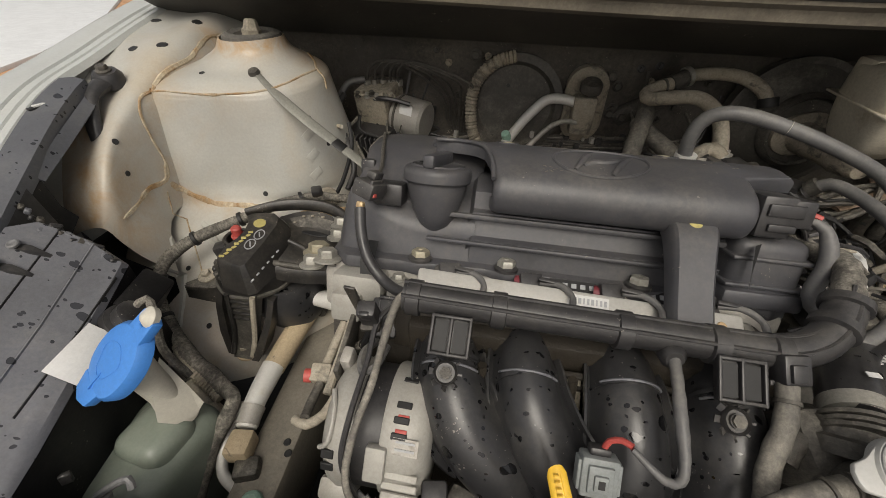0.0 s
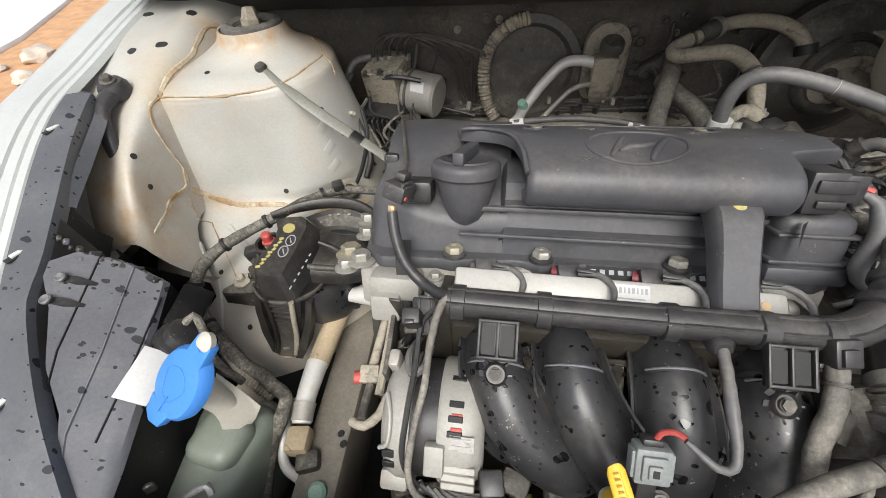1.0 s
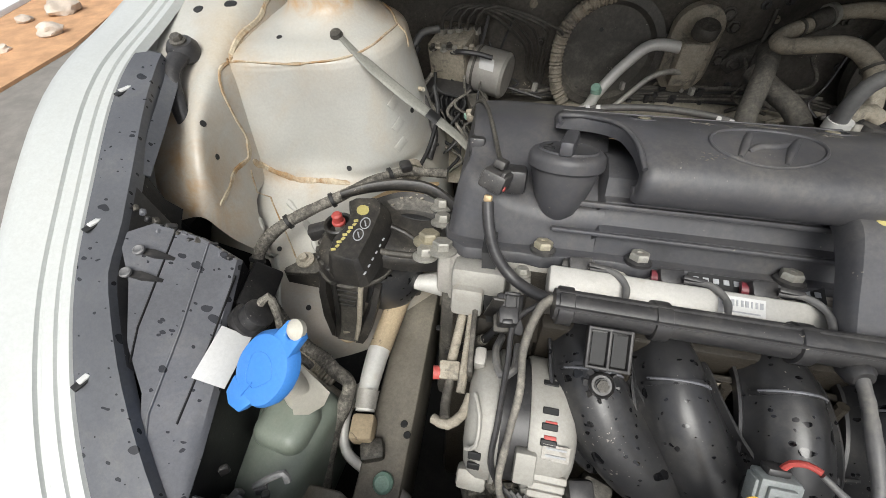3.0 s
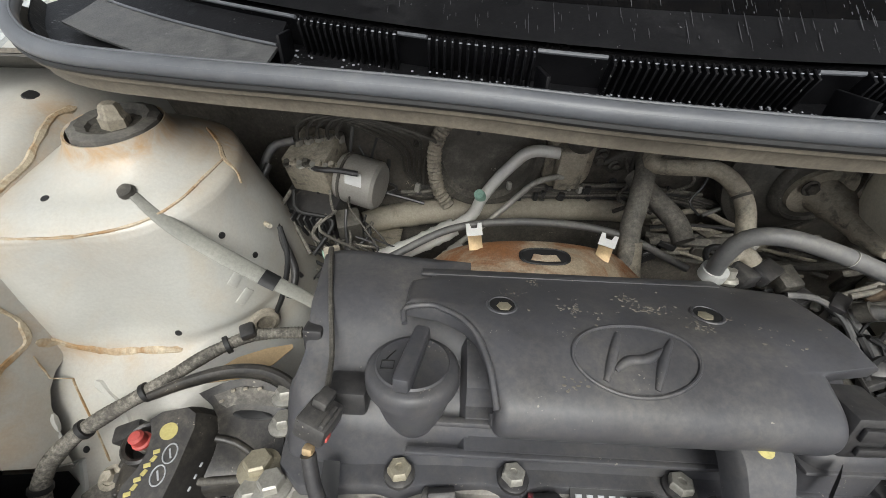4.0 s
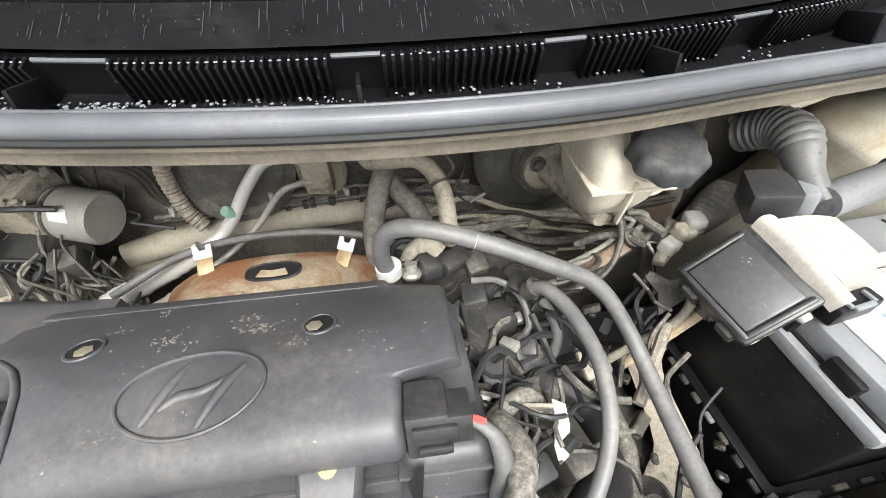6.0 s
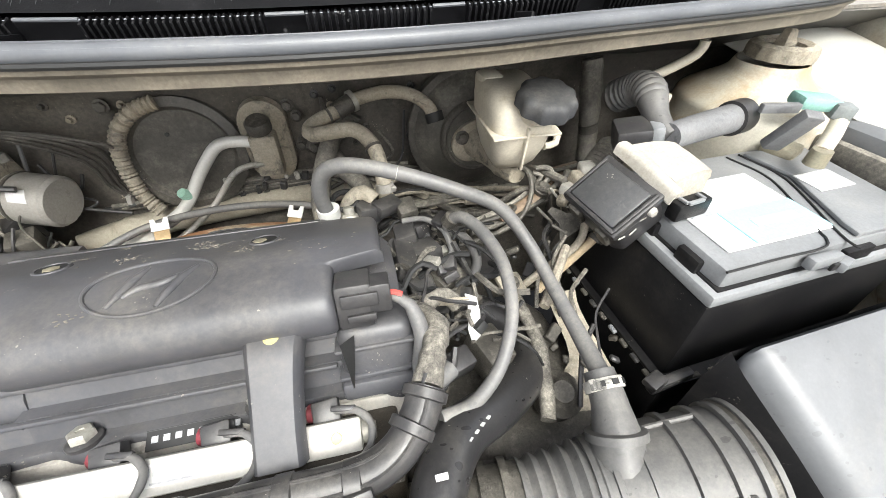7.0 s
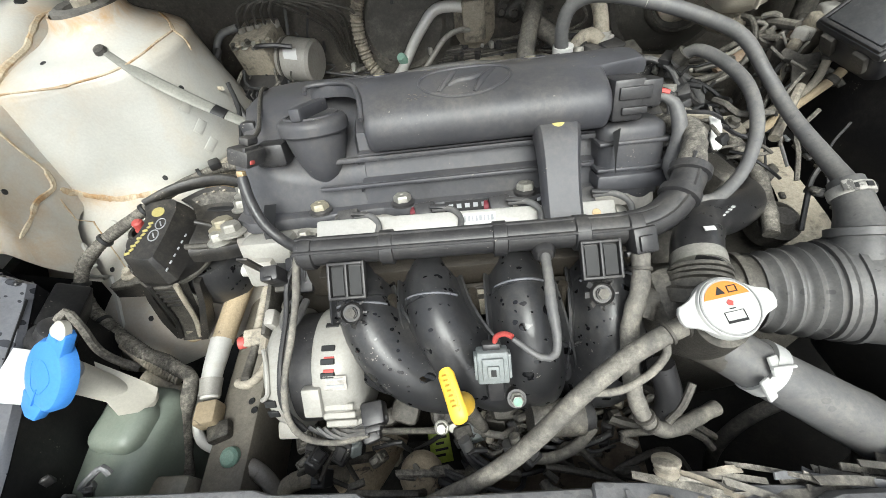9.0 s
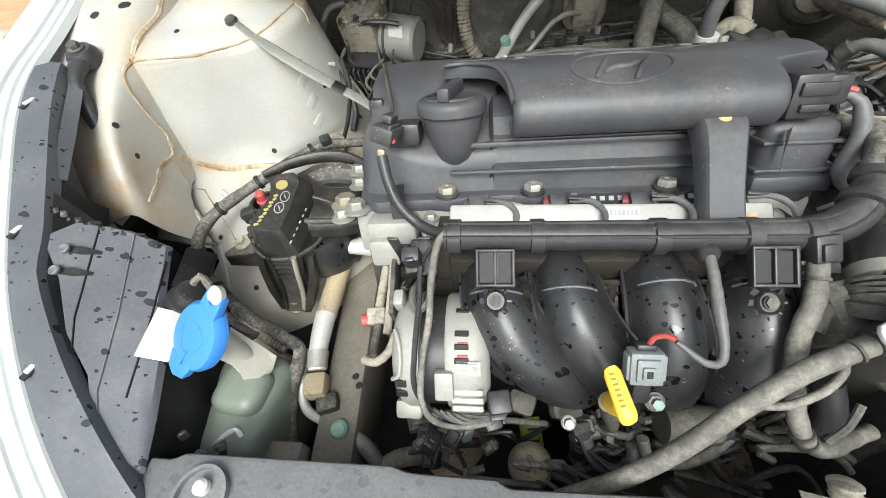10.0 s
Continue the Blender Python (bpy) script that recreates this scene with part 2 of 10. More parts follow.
INK = material("black_ink", (0.013, 0.013, 0.013), 0.6)
GREYINK = material("grey_ink", (0.35, 0.36, 0.37), 0.6)
CYAN = material("cyan_label", (0.30, 0.60, 0.68), 0.5, vary=0.06, fine=0.06)
LIME = material("lime_label", (0.45, 0.58, 0.08), 0.5, vary=0.15, dust=0.1)
GREEN = material("green_port_cap", (0.26, 0.44, 0.35), 0.45, vary=0.2, dust=0.25)
TANK = material("green_grey_tank", (0.20, 0.235, 0.195), 0.35, vary=0.2, dust=0.25, bump=0.03, fine=0.06, patch=(0.4, 0.7))
NECK = material("milky_plastic_neck", (0.55, 0.525, 0.45), 0.5, vary=0.12, dust=0.3, fine=0.06)
RESERVOIR = material("yellowed_reservoir", (0.56, 0.515, 0.42), 0.45, vary=0.2, dust=0.45, fine=0.10, stain=(0.33, 0.27, 0.18), stain_amount=0.7, stain_scale=26.0)
# Case black, also on sheets that paint shaded gaps and box sides.
CASE_SHADE_BLACK = material("case_and_shade_black", (0.006, 0.006, 0.007), 0.40, dust=0.06, bump=0.15, spec=0.22, specks=0.15)
BATTOP = material("battery_grey_top", (0.19, 0.197, 0.205), 0.40, dust=0.2, bump=0.06, fine=0.08)
TAPE = material("cloth_tape_loom", (0.060, 0.055, 0.048), 0.8, dust=0.8, bump=0.8, vary=0.6, patch=(0.40, 0.58), dust_scale=70.0, fine=0.35)
GREYCONN = material("grey_connector", (0.19, 0.21, 0.21), 0.45, vary=0.2, dust=0.3)
FOAM = material("tan_foam_sleeve", (0.46, 0.36, 0.23), 0.9, vary=0.3, dust=0.5, bump=0.6, stain=(0.08, 0.06, 0.04), stain_amount=0.9, stain_scale=60.0, stain_range=(0.62, 0.68))
CAPGREY = material("dark_grey_cap", (0.024, 0.026, 0.031), 0.65, dust=0.28, bump=0.2)
MOUNTBLACK = material("black_cast_bracket", (0.012, 0.012, 0.013), 0.34, dust=0.38, bump=0.2, patch=(0.46, 0.72), specks=0.6, vary=0.4, dust_scale=32.0, dust_color=(0.25, 0.22, 0.17))
RUBBER = material("mount_rubber", (0.055, 0.052, 0.048), 0.75, dust=0.5, bump=0.3)
COPPER = material("copper_clip", (0.50, 0.36, 0.20), 0.5, metal=0.6, dust=0.3)
WINDSCREEN = material("dark_windscreen", (0.003, 0.003, 0.0035), 0.10, vary=0.1, bump=0.0, dust=0.02, spec=0.13, fine=0.0)
ASPHALT = material("worn_asphalt", (0.22, 0.205, 0.185), 0.9, vary=0.15, bump=0.5, grain=4.0, dust=0.2)
SAND = material("orange_sand", (0.52, 0.30, 0.16), 0.95, vary=0.2, bump=0.6, grain=4.0)
CONCRETE = material("pale_concrete", (0.70, 0.72, 0.73), 0.8, vary=0.06, bump=0.2, grain=4.0)
STONE = material("pale_stone", (0.58, 0.50, 0.42), 0.9, vary=0.3, bump=0.6, grain=10.0)

# ---- mesh tools ----
EM = Matrix.Translation((0, 0, 0.92)) @ Matrix.Rotation(radians(-20), 4, "X")


def E(x, y, z):
    """A place given along the engine: x along it, y rearwards over its cover, z out of the cover's top."""
    return EM @ Vector((x, y, z))


def thing(name, loc, label, category, group="", kind=""):
    ob = new(name)
    ob.empty_display_size = 0.02
    ob.location = loc
    return tagged(ob, label, category, group, kind)


def finish(bm, name, mat, angle=38):
    me = bpy.data.meshes.new(name)
    bmesh.ops.recalc_face_normals(bm, faces=bm.faces)
    bm.to_mesh(me)
    bm.free()
    me.materials.append(mat)
    me.shade_smooth()
    me.set_sharp_from_angle(angle=radians(angle))
    return me


def origin_of(ob):
    p = Vector((0, 0, 0))
    while ob:
        p += ob.location
        ob = ob.parent
    return p


def part(name, bm, mat, parent=None, label="", angle=38):
    """Links a bmesh, given in world places, as one mesh object under its thing."""
    base = origin_of(parent)
    bm.transform(Matrix.Translation(-base))
    ob = new(name, finish(bm, name, mat, angle))
    ob.parent = parent
    if label:
        ob["label"] = label
    return ob


def solo(name, bm, mat, label, category, group="", kind="", angle=38):
    """A thing of one mesh, its origin at its base."""
    lo = Vector([min(v.co[i] for v in bm.verts) for i in range(3)])
    hi = Vector([max(v.co[i] for v in bm.verts) for i in range(3)])
    base = Vector(((lo.x + hi.x) / 2, (lo.y + hi.y) / 2, lo.z))
    bm.transform(Matrix.Translation(-base))
    ob = new(name, finish(bm, name, mat, angle))
    ob.location = base
    return tagged(ob, label, category, group, kind)


def joined(*bms):
    out = bmesh.new()
    for b in bms:
        me = bpy.data.meshes.new("tmp")
        b.to_mesh(me)
        b.free()
        out.from_mesh(me)
        bpy.data.meshes.remove(me)
    return out


def rbox(center, size, rot=(0, 0, 0), bevel=0.003, frame_=None, seg=2, taper=1.0):
    """A box with rounded edges; taper narrows its top."""
    bm = bmesh.new()
    bmesh.ops.create_cube(bm, size=1.0)
    for v in bm.verts:
        if v.co.z > 0:
            v.co.x *= taper
            v.co.y *= taper
        v.co = Vector((v.co.x * size[0], v.co.y * size[1], v.co.z * size[2]))
    if bevel:
        bmesh.ops.bevel(bm, geom=list(bm.edges), offset=min(bevel, min(size) * 0.45), segments=seg, profile=0.5, affect="EDGES")
    m = pose(*center, *rot)
    bm.transform(frame_ @ m if frame_ else m)
    return bm


def lathe(profile, n=24, m=None, a0=0.0, a1=360.0, wave=None):
    """Turns a profile of (radius, height) about z. wave: a function of the angle that scales the radius."""
    bm = bmesh.new()
    full = abs(a1 - a0) >= 360
    cols = []
    for i in range(n if full else n + 1):
        a = radians(a0 + (a1 - a0) * i / n)
        k = wave(a) if wave else 1.0
        cols.append([bm.verts.new((r * k * math.cos(a), r * k * math.sin(a), z)) for r, z in profile])
    for i in range(len(cols) if full else len(cols) - 1):
        c, d = cols[i], cols[(i + 1) % len(cols)]
        for j in range(len(profile) - 1):
            bm.faces.new((c[j], d[j], d[j + 1], c[j + 1]))
    if full:
        for j in (0, -1):
            if profile[j][0] > 1e-4:
                try:
                    bm.faces.new([c[j] for c in cols])
                except ValueError:
                    pass
    bmesh.ops.remove_doubles(bm, verts=bm.verts, dist=1e-6)
    if m:
        bm.transform(m)
    return bm


def aim(p, normal, spin=0.0):
    """A pose at p whose z axis points along normal."""
    q = Vector(normal).to_track_quat("Z", "Y")
    return Matrix.Translation(p) @ q.to_matrix().to_4x4() @ Matrix.Rotation(radians(spin), 4, "Z")


def curve_points(pts, step=0.006):
    """A smooth line through pts."""
    P = [Vector(p) for p in pts]
    if len(P) == 2:
        k = max(1, int((P[1] - P[0]).length / step))
        return [P[0].lerp(P[1], i / k) for i in range(k + 1)]
    ext = [P[0] * 2 - P[1]] + P + [P[-1] * 2 - P[-2]]
    out = []
    for i in range(1, len(ext) - 2):
        a, b, c, d = ext[i - 1:i + 3]
        k = max(2, min(40, int((c - b).length / step)))
        for j in range(k):
            t = j / k
            out.append(0.5 * ((2 * b) + (c - a) * t + (2 * a - 5 * b + 4 * c - d) * t * t + (3 * b - a - 3 * c + d) * t ** 3))
    out.append(P[-1])
    return out


def tube(pts, r, n=12, step=0.006, shape=None, wall=0.0, flat=1.0, up=None):
    """A round pipe along a smooth line. r: a radius, or two or more from end to end; shape(s, k): a factor by length s and share k."""
    line = curve_points(pts, step)
    rs = [r] if isinstance(r, (int, float)) else list(r)
    bm = bmesh.new()
    rings = []
    side = None
    s = 0.0
    for i, p in enumerate(line):
        t = (line[min(i + 1, len(line) - 1)] - line[max(i - 1, 0)]).normalized()
        if side is None:
            side = (Vector(up) if up else Vector((0, 0, 1))).cross(t)
            if side.length < 0.1:
                side = Vector((0, 1, 0)).cross(t)
        side = (side - t * side.dot(t)).normalized()
        other = t.cross(side)
        k = i / max(1, len(line) - 1)
        if i:
            s += (p - line[i - 1]).length
        f = k * (len(rs) - 1)
        j = min(int(f), len(rs) - 2) if len(rs) > 1 else 0
        rad = rs[0] if len(rs) == 1 else rs[j] + (rs[j + 1] - rs[j]) * (f - j)
        if shape:
            rad *= shape(s, k)
        rings.append([bm.verts.new(p + side * (math.cos(a) * rad) + other * (math.sin(a) * rad * flat)) for a in (2 * math.pi * q / n for q in range(n))])
    for a, b in zip(rings, rings[1:]):
        for q in range(n):
            bm.faces.new((a[q], a[(q + 1) % n], b[(q + 1) % n], b[q]))
    bm.faces.new(rings[0][::-1])
    bm.faces.new(rings[-1])
    return bm


def loft(rows, closed=False, caps=False):
    """A skin over rows of points, all of one length."""
    bm = bmesh.new()
    grid = [[bm.verts.new(p) for p in row] for row in rows]
    for a, b in zip(grid, grid[1:]):
        m = len(a)
        for q in range(m if closed else m - 1):
            bm.faces.new((a[q], a[(q + 1) % m], b[(q + 1) % m], b[q]))
    if caps:
        for row in (grid[0], grid[-1]):
            bm.faces.new(row)
    return bm


def thick(bm, t):
    """Gives a skin a thickness."""
    bmesh.ops.recalc_face_normals(bm, faces=bm.faces)
    bmesh.ops.solidify(bm, geom=list(bm.faces), thickness=t)
    return bm


def prism(outline, z0, z1, m=None, bevel=0.0, seg=2):
    """A flat outline given a depth."""
    bm = bmesh.new()
    top = [bm.verts.new((x, y, z1)) for x, y in outline]
    low = [bm.verts.new((x, y, z0)) for x, y in outline]
    k = len(outline)
    bm.faces.new(top)
    bm.faces.new(low[::-1])
    for i in range(k):
        bm.faces.new((top[i], low[i], low[(i + 1) % k], top[(i + 1) % k]))
    bmesh.ops.recalc_face_normals(bm, faces=bm.faces)
    if bevel:
        bmesh.ops.bevel(bm, geom=[e for e in bm.edges], offset=bevel, segments=seg, profile=0.5, affect="EDGES", clamp_overlap=True)
    if m:
        bm.transform(m)
    return bm


def smooth_rows(rows, k=4):
    """Fills in rows between the given ones by smooth lines, both ways."""
    cols = [curve_n([r[j] for r in rows], k) for j in range(len(rows[0]))]
    rows2 = [[c[i] for c in cols] for i in range(len(cols[0]))]
    return [curve_n(r, k) for r in rows2]


def curve_n(pts, k):
    P = [Vector(p) for p in pts]
    ext = [P[0] * 2 - P[1]] + P + [P[-1] * 2 - P[-2]]
    out = []
    for i in range(1, len(ext) - 2):
        a, b, c, d = ext[i - 1:i + 3]
        for j in range(k):
            t = j / k
            out.append(0.5 * ((2 * b) + (c - a) * t + (2 * a - 5 * b + 4 * c - d) * t * t + (3 * b - a - 3 * c + d) * t ** 3))
    out.append(P[-1])
    return out


def bolt(p, normal, r=0.008, mat=STEEL, name="bolt", parent=None, washer=True, h=0.007, label=""):
    """A flanged hexagon bolt."""
    prof = [(0.0, 0.0), (r * 1.35, 0.0), (r * 1.35, 0.0015), (r * 1.1, 0.0025)] if washer else [(0, 0)]
    base = lathe(prof + [(0.0, 0.0025)], 18, aim(p, normal))
    hexa = lathe([(0, 0.0), (r, 0.0), (r, h * 0.85), (r * 0.85, h), (0, h)], 6, aim(p, normal, 12))
    bm = joined(base, hexa)
    if parent is not None:
        return part(name, bm, mat, parent, label)
    return solo(name, bm, mat, label, "bolt")

from mathutils.bvhtree import BVHTree

# ---- ground ----
bm = bmesh.new()
bmesh.ops.create_grid(bm, x_segments=40, y_segments=40, size=60)
solo("ground", bm, ASPHALT, "worn grey asphalt under and beside the car", "ground", kind="structure")
sand_edge = [(-3.3, -6.0), (-3.35, 0.6), (-3.4, 1.4), (-3.5, 2.1), (-3.75, 2.8), (-4.0, 3.4), (-4.4, 5.0), (-5.0, 9.0), (-9, 9.0), (-5.9, 5.0), (-4.95, 3.3), (-4.7, 2.6), (-4.5, 1.4), (-4.4, -6.0)]
solo("sand_strip", prism(sand_edge, 0.0, 0.02), SAND, "orange sand strip along the asphalt", "sand", kind="structure")
pad = [(-4.4, -6.0), (-4.5, 1.4), (-4.7, 2.6), (-4.95, 3.3), (-5.9, 5.0), (-9, 9.0), (-30, 9.0), (-30, -6.0)]
solo("pavement", prism(pad, 0.0, 0.06, bevel=0.01), CONCRETE, "pale concrete pavement beyond the sand", "pavement", kind="structure")


def stone(x, y, r):
    bm = bmesh.new()
    bmesh.ops.create_icosphere(bm, subdivisions=3, radius=r)
    for v in bm.verts:
        v.co *= 1 + 0.35 * noise.noise(v.co * (1.6 / r) + Vector((x * 7, y * 3, 0)))
        v.co.z *= 0.55
    bm.transform(Matrix.Translation((x, y, 0.02 + r * 0.3)))
    solo("stone", bm, STONE, "pale rough stone lying on the sand", "stone", "stones on the sand")


for x, y, r in ((-3.87, 2.29, 0.09), (-4.2, 2.75, 0.13), (-4.35, 2.5, 0.06), (-3.95, 1.95, 0.05)):
    stone(x, y, r)

# ---- body shell ----
bay = thing("car_body", (0.1, 0.0, 0.3), "cream white painted car body round the open engine bay", "car body")


def tower_skin(cx, cy, flip):
    """The strut tower: a collar, a shoulder with a crease and walls that flare out to the apron."""
    # heights, and radii towards rear, right, front-right, front, front-left, left
    levels = [
        (0.966, 0.038, 0.038, 0.038, 0.038, 0.038, 0.038),
        (0.954, 0.044, 0.043, 0.042, 0.042, 0.044, 0.044),
        (0.945, 0.055, 0.051, 0.050, 0.051, 0.055, 0.056),
        (0.936, 0.070, 0.062, 0.062, 0.064, 0.075, 0.075),
        (0.930, 0.079, 0.070, 0.074, 0.080, 0.105, 0.090),
        (0.9215, 0.090, 0.084, 0.090, 0.0935, 0.131, 0.099),
        (0.9165, 0.0925, 0.088, 0.094, 0.0955, 0.135, 0.0995),
        (0.908, 0.094, 0.090, 0.097, 0.0965, 0.138, 0.100),
        (0.860, 0.105, 0.101, 0.108, 0.100, 0.150, 0.102),
        (0.815, 0.120, 0.112, 0.118, 0.103, 0.158, 0.102),
        (0.797, 0.126, 0.118, 0.121, 0.110, 0.162, 0.102),
        (0.780, 0.135, 0.124, 0.120, 0.124, 0.168, 0.102),
        (0.752, 0.150, 0.130, 0.150, 0.172, 0.205, 0.104),
        (0.715, 0.160, 0.134, 0.192, 0.232, 0.240, 0.106),
        (0.680, 0.170, 0.138, 0.232, 0.280, 0.262, 0.108),
        (0.640, 0.175, 0.140, 0.245, 0.300, 0.280, 0.110),
    ]
    keys = [90, 0, -45, -90, -135, -180, -270]
    rows = []
    for z, *r in levels:
        r = r + [r[0]]
        row = []
        for i in range(144):
            a = 90 - 360 * i / 144
            for j in range(6):
                if keys[j] >= a >= keys[j + 1]:
                    t = (keys[j] - a) / (keys[j] - keys[j + 1])
                    t = t * t * (3 - 2 * t)
                    rad = r[j] + (r[j + 1] - r[j]) * t
                    break
            row.append(Vector((cx + flip * rad * math.cos(radians(a)), cy + rad * math.sin(radians(a)), z)))
        rows.append(row)
    fine = []
    cols = [curve_n([rw[j] for rw in rows], 4) for j in range(144)]
    for i in range(len(cols[0])):
        fine.append([c[i] for c in cols])
    for row in fine:
        for p in row:
            out_ = Vector((p.x - cx, p.y - cy, 0)).normalized()
            p += Vector((0, 0, 0.0022 * noise.noise(p * 18))) + out_ * (0.0026 * noise.noise(p * 15 + Vector((3, 1, 7))) if p.z < 0.94 else 0.0)
    return thick(loft(fine, closed=True), -0.002)


def strut_top(parent_name, cx, cy, z, label, rubber=RUBBER):
    top = thing(parent_name, (cx, cy, z - 0.02), label, "strut mount")
    part("rubber_ring", lathe([(0.020, -0.004), (0.022, 0.002), (0.028, 0.005), (0.035, 0.002), (0.0365, -0.004), (0.0365, -0.012), (0.030, -0.012)], 80,
         Matrix.Translation((cx, cy, z)), wave=lambda a: 1.0 + 0.03 * (math.sin(14 * a) > 0.3)), rubber, top, "worn black rubber ring")
    part("dished_plate", lathe([(0.0, -0.004), (0.012, -0.006), (0.024, -0.006), (0.026, -0.002)], 30, Matrix.Translation((cx, cy, z))), GRIME, top)
    part("strut_nut", lathe([(0, 0), (0.012, 0.0), (0.012, 0.010), (0.010, 0.012), (0.008, 0.020), (0.006, 0.022), (0, 0.022)], 6, aim((cx, cy, z - 0.004), (0.08, 0.1, 1), 20)), GRIMELIGHT, top)
    return top


left_tower = part("strut_tower", tower_skin(-0.428, 0.178, 1), PAINT, bay, "cream white strut tower with rusty seams")
strut_top("strut_mount", -0.427, 0.178, 0.967, "black rubber strut top mount on the stained white tower")
# right tower, seen only at its top
part("strut_tower", tower_skin(0.665, 0.19, -1), PAINT_STAINED, bay, "mud-stained cream strut tower behind the battery")
strut_top("strut_mount", 0.665, 0.185, 0.984, "dusty rubber strut top mount behind the battery", GRIMELIGHT)

# wing rail beside the left tower
rail_rows = [
    [(-0.64, 0.42, 1.00), (-0.585, 0.42, 0.992), (-0.54, 0.42, 0.985), (-0.515, 0.42, 0.96), (-0.50, 0.42, 0.90), (-0.49, 0.42, 0.80)],
    [(-0.625, 0.24, 0.975), (-0.58, 0.24, 0.968), (-0.533, 0.24, 0.972), (-0.508, 0.24, 0.945), (-0.498, 0.24, 0.90), (-0.485, 0.24, 0.80)],
    [(-0.605, 0.13, 0.950), (-0.568, 0.132, 0.951), (-0.522, 0.132, 0.956), (-0.503, 0.13, 0.938), (-0.498, 0.13, 0.90), (-0.49, 0.13, 0.79)],
    [(-0.575, 0.02, 0.906), (-0.545, 0.02, 0.900), (-0.517, 0.016, 0.902), (-0.510, 0.016, 0.886), (-0.508, 0.024, 0.85), (-0.508, 0.03, 0.78)],
    [(-0.560, -0.045, 0.835), (-0.540, -0.045, 0.850), (-0.508, -0.035, 0.862), (-0.500, -0.035, 0.850), (-0.498, -0.03, 0.82), (-0.485, -0.02, 0.755)],
    [(-0.552, -0.062, 0.800), (-0.532, -0.066, 0.812), (-0.506, -0.062, 0.818), (-0.497, -0.060, 0.80), (-0.488, -0.055, 0.775), (-0.470, -0.04, 0.735)],
]
wing_rail = part("wing_rail", thick(loft(smooth_rows(rail_rows, 4)), -0.002), PAINT, bay, "white inner wing rail with brown stains")
# Black sheet paints the shade in the open gap below the wing rail.
gap_rows = [
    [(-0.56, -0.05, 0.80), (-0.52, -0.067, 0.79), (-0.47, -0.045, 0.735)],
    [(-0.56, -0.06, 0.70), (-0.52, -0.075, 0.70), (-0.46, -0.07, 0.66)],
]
part("gap_shade_sheet", loft(gap_rows), CASE_SHADE_BLACK, bay, "black sheet painting the shade in the gap below the wing rail")

# seams with brown sealer, pressed flat on the skin they lie on
def skin_of(*obs):
    verts, faces = [], []
    for ob in obs:
        k, o = len(verts), origin_of(ob)
        verts += [v.co + o for v in ob.data.vertices]
        faces += [[k + i for i in f.vertices] for f in ob.data.polygons]
    return BVHTree.FromPolygons(verts, faces)


def bead(skin, path, w, h=0.0012, seed=0.0):
    """A flat, uneven bead that follows a skin."""
    rows = []
    line = curve_points(path, 0.004)
    for i, q in enumerate(line):
        t = (line[min(i + 1, len(line) - 1)] - line[max(i - 1, 0)]).normalized()
        p, nrm, _, _ = skin.find_nearest(q)
        if nrm.dot(Vector((0.3, -0.6, 0.75))) < 0:
            nrm = -nrm
        hit = skin.ray_cast(p + nrm * 0.015, -nrm)
        p = hit[0] if hit[0] else p
        side = t.cross(nrm).normalized()
        k = w * (1 + 0.5 * noise.noise(Vector((i * 0.31, seed, 0)))) * (0.35 if i in (0, len(line) - 1) else 1)
        rows.append([p + side * k - nrm * 0.0006, p + side * (k * 0.5) + nrm * h, p - side * (k * 0.5) + nrm * h, p - side * k - nrm * 0.0006])
    return loft(rows, closed=True, caps=True)


SKIN = skin_of(left_tower, wing_rail)
SEAMS = (
    ([(-0.505, 0.23, 0.955), (-0.511, 0.203, 0.956), (-0.505, 0.165, 0.948), (-0.502, 0.144, 0.942), (-0.505, 0.10, 0.936), (-0.507, 0.072, 0.922)], 0.0035),
    ([(-0.507, 0.075, 0.922), (-0.510, 0.057, 0.919), (-0.507, 0.045, 0.903), (-0.505, 0.043, 0.876), (-0.505, 0.046, 0.844), (-0.505, 0.037, 0.826)], 0.0020),
    ([(-0.505, 0.046, 0.844), (-0.505, 0.036, 0.824), (-0.504, 0.007, 0.827), (-0.499, -0.015, 0.823), (-0.495, -0.045, 0.82)], 0.0036),
    ([(-0.505, 0.040, 0.818), (-0.500, 0.047, 0.803), (-0.466, 0.050, 0.787), (-0.430, 0.058, 0.780), (-0.395, 0.062, 0.778)], 0.0046),
    ([(-0.505, 0.030, 0.810), (-0.490, 0.02, 0.775), (-0.46, -0.01, 0.745), (-0.44, -0.03, 0.725)], 0.0010),
    ([(-0.507, 0.072, 0.922), (-0.458, 0.076, 0.921), (-0.414, 0.084, 0.921), (-0.381, 0.101, 0.921), (-0.362, 0.125, 0.924), (-0.354, 0.160, 0.926), (-0.350, 0.188, 0.926)], 0.0016),
    ([(-0.376, 0.225, 0.943), (-0.360, 0.205, 0.932), (-0.350, 0.188, 0.926), (-0.341, 0.177, 0.905)], 0.0024),
)
for i, (path, w) in enumerate(SEAMS):
    part("seam_sealer", bead(SKIN, path, w, seed=i * 3.7), SEALER, bay, "brown stained seam sealer")


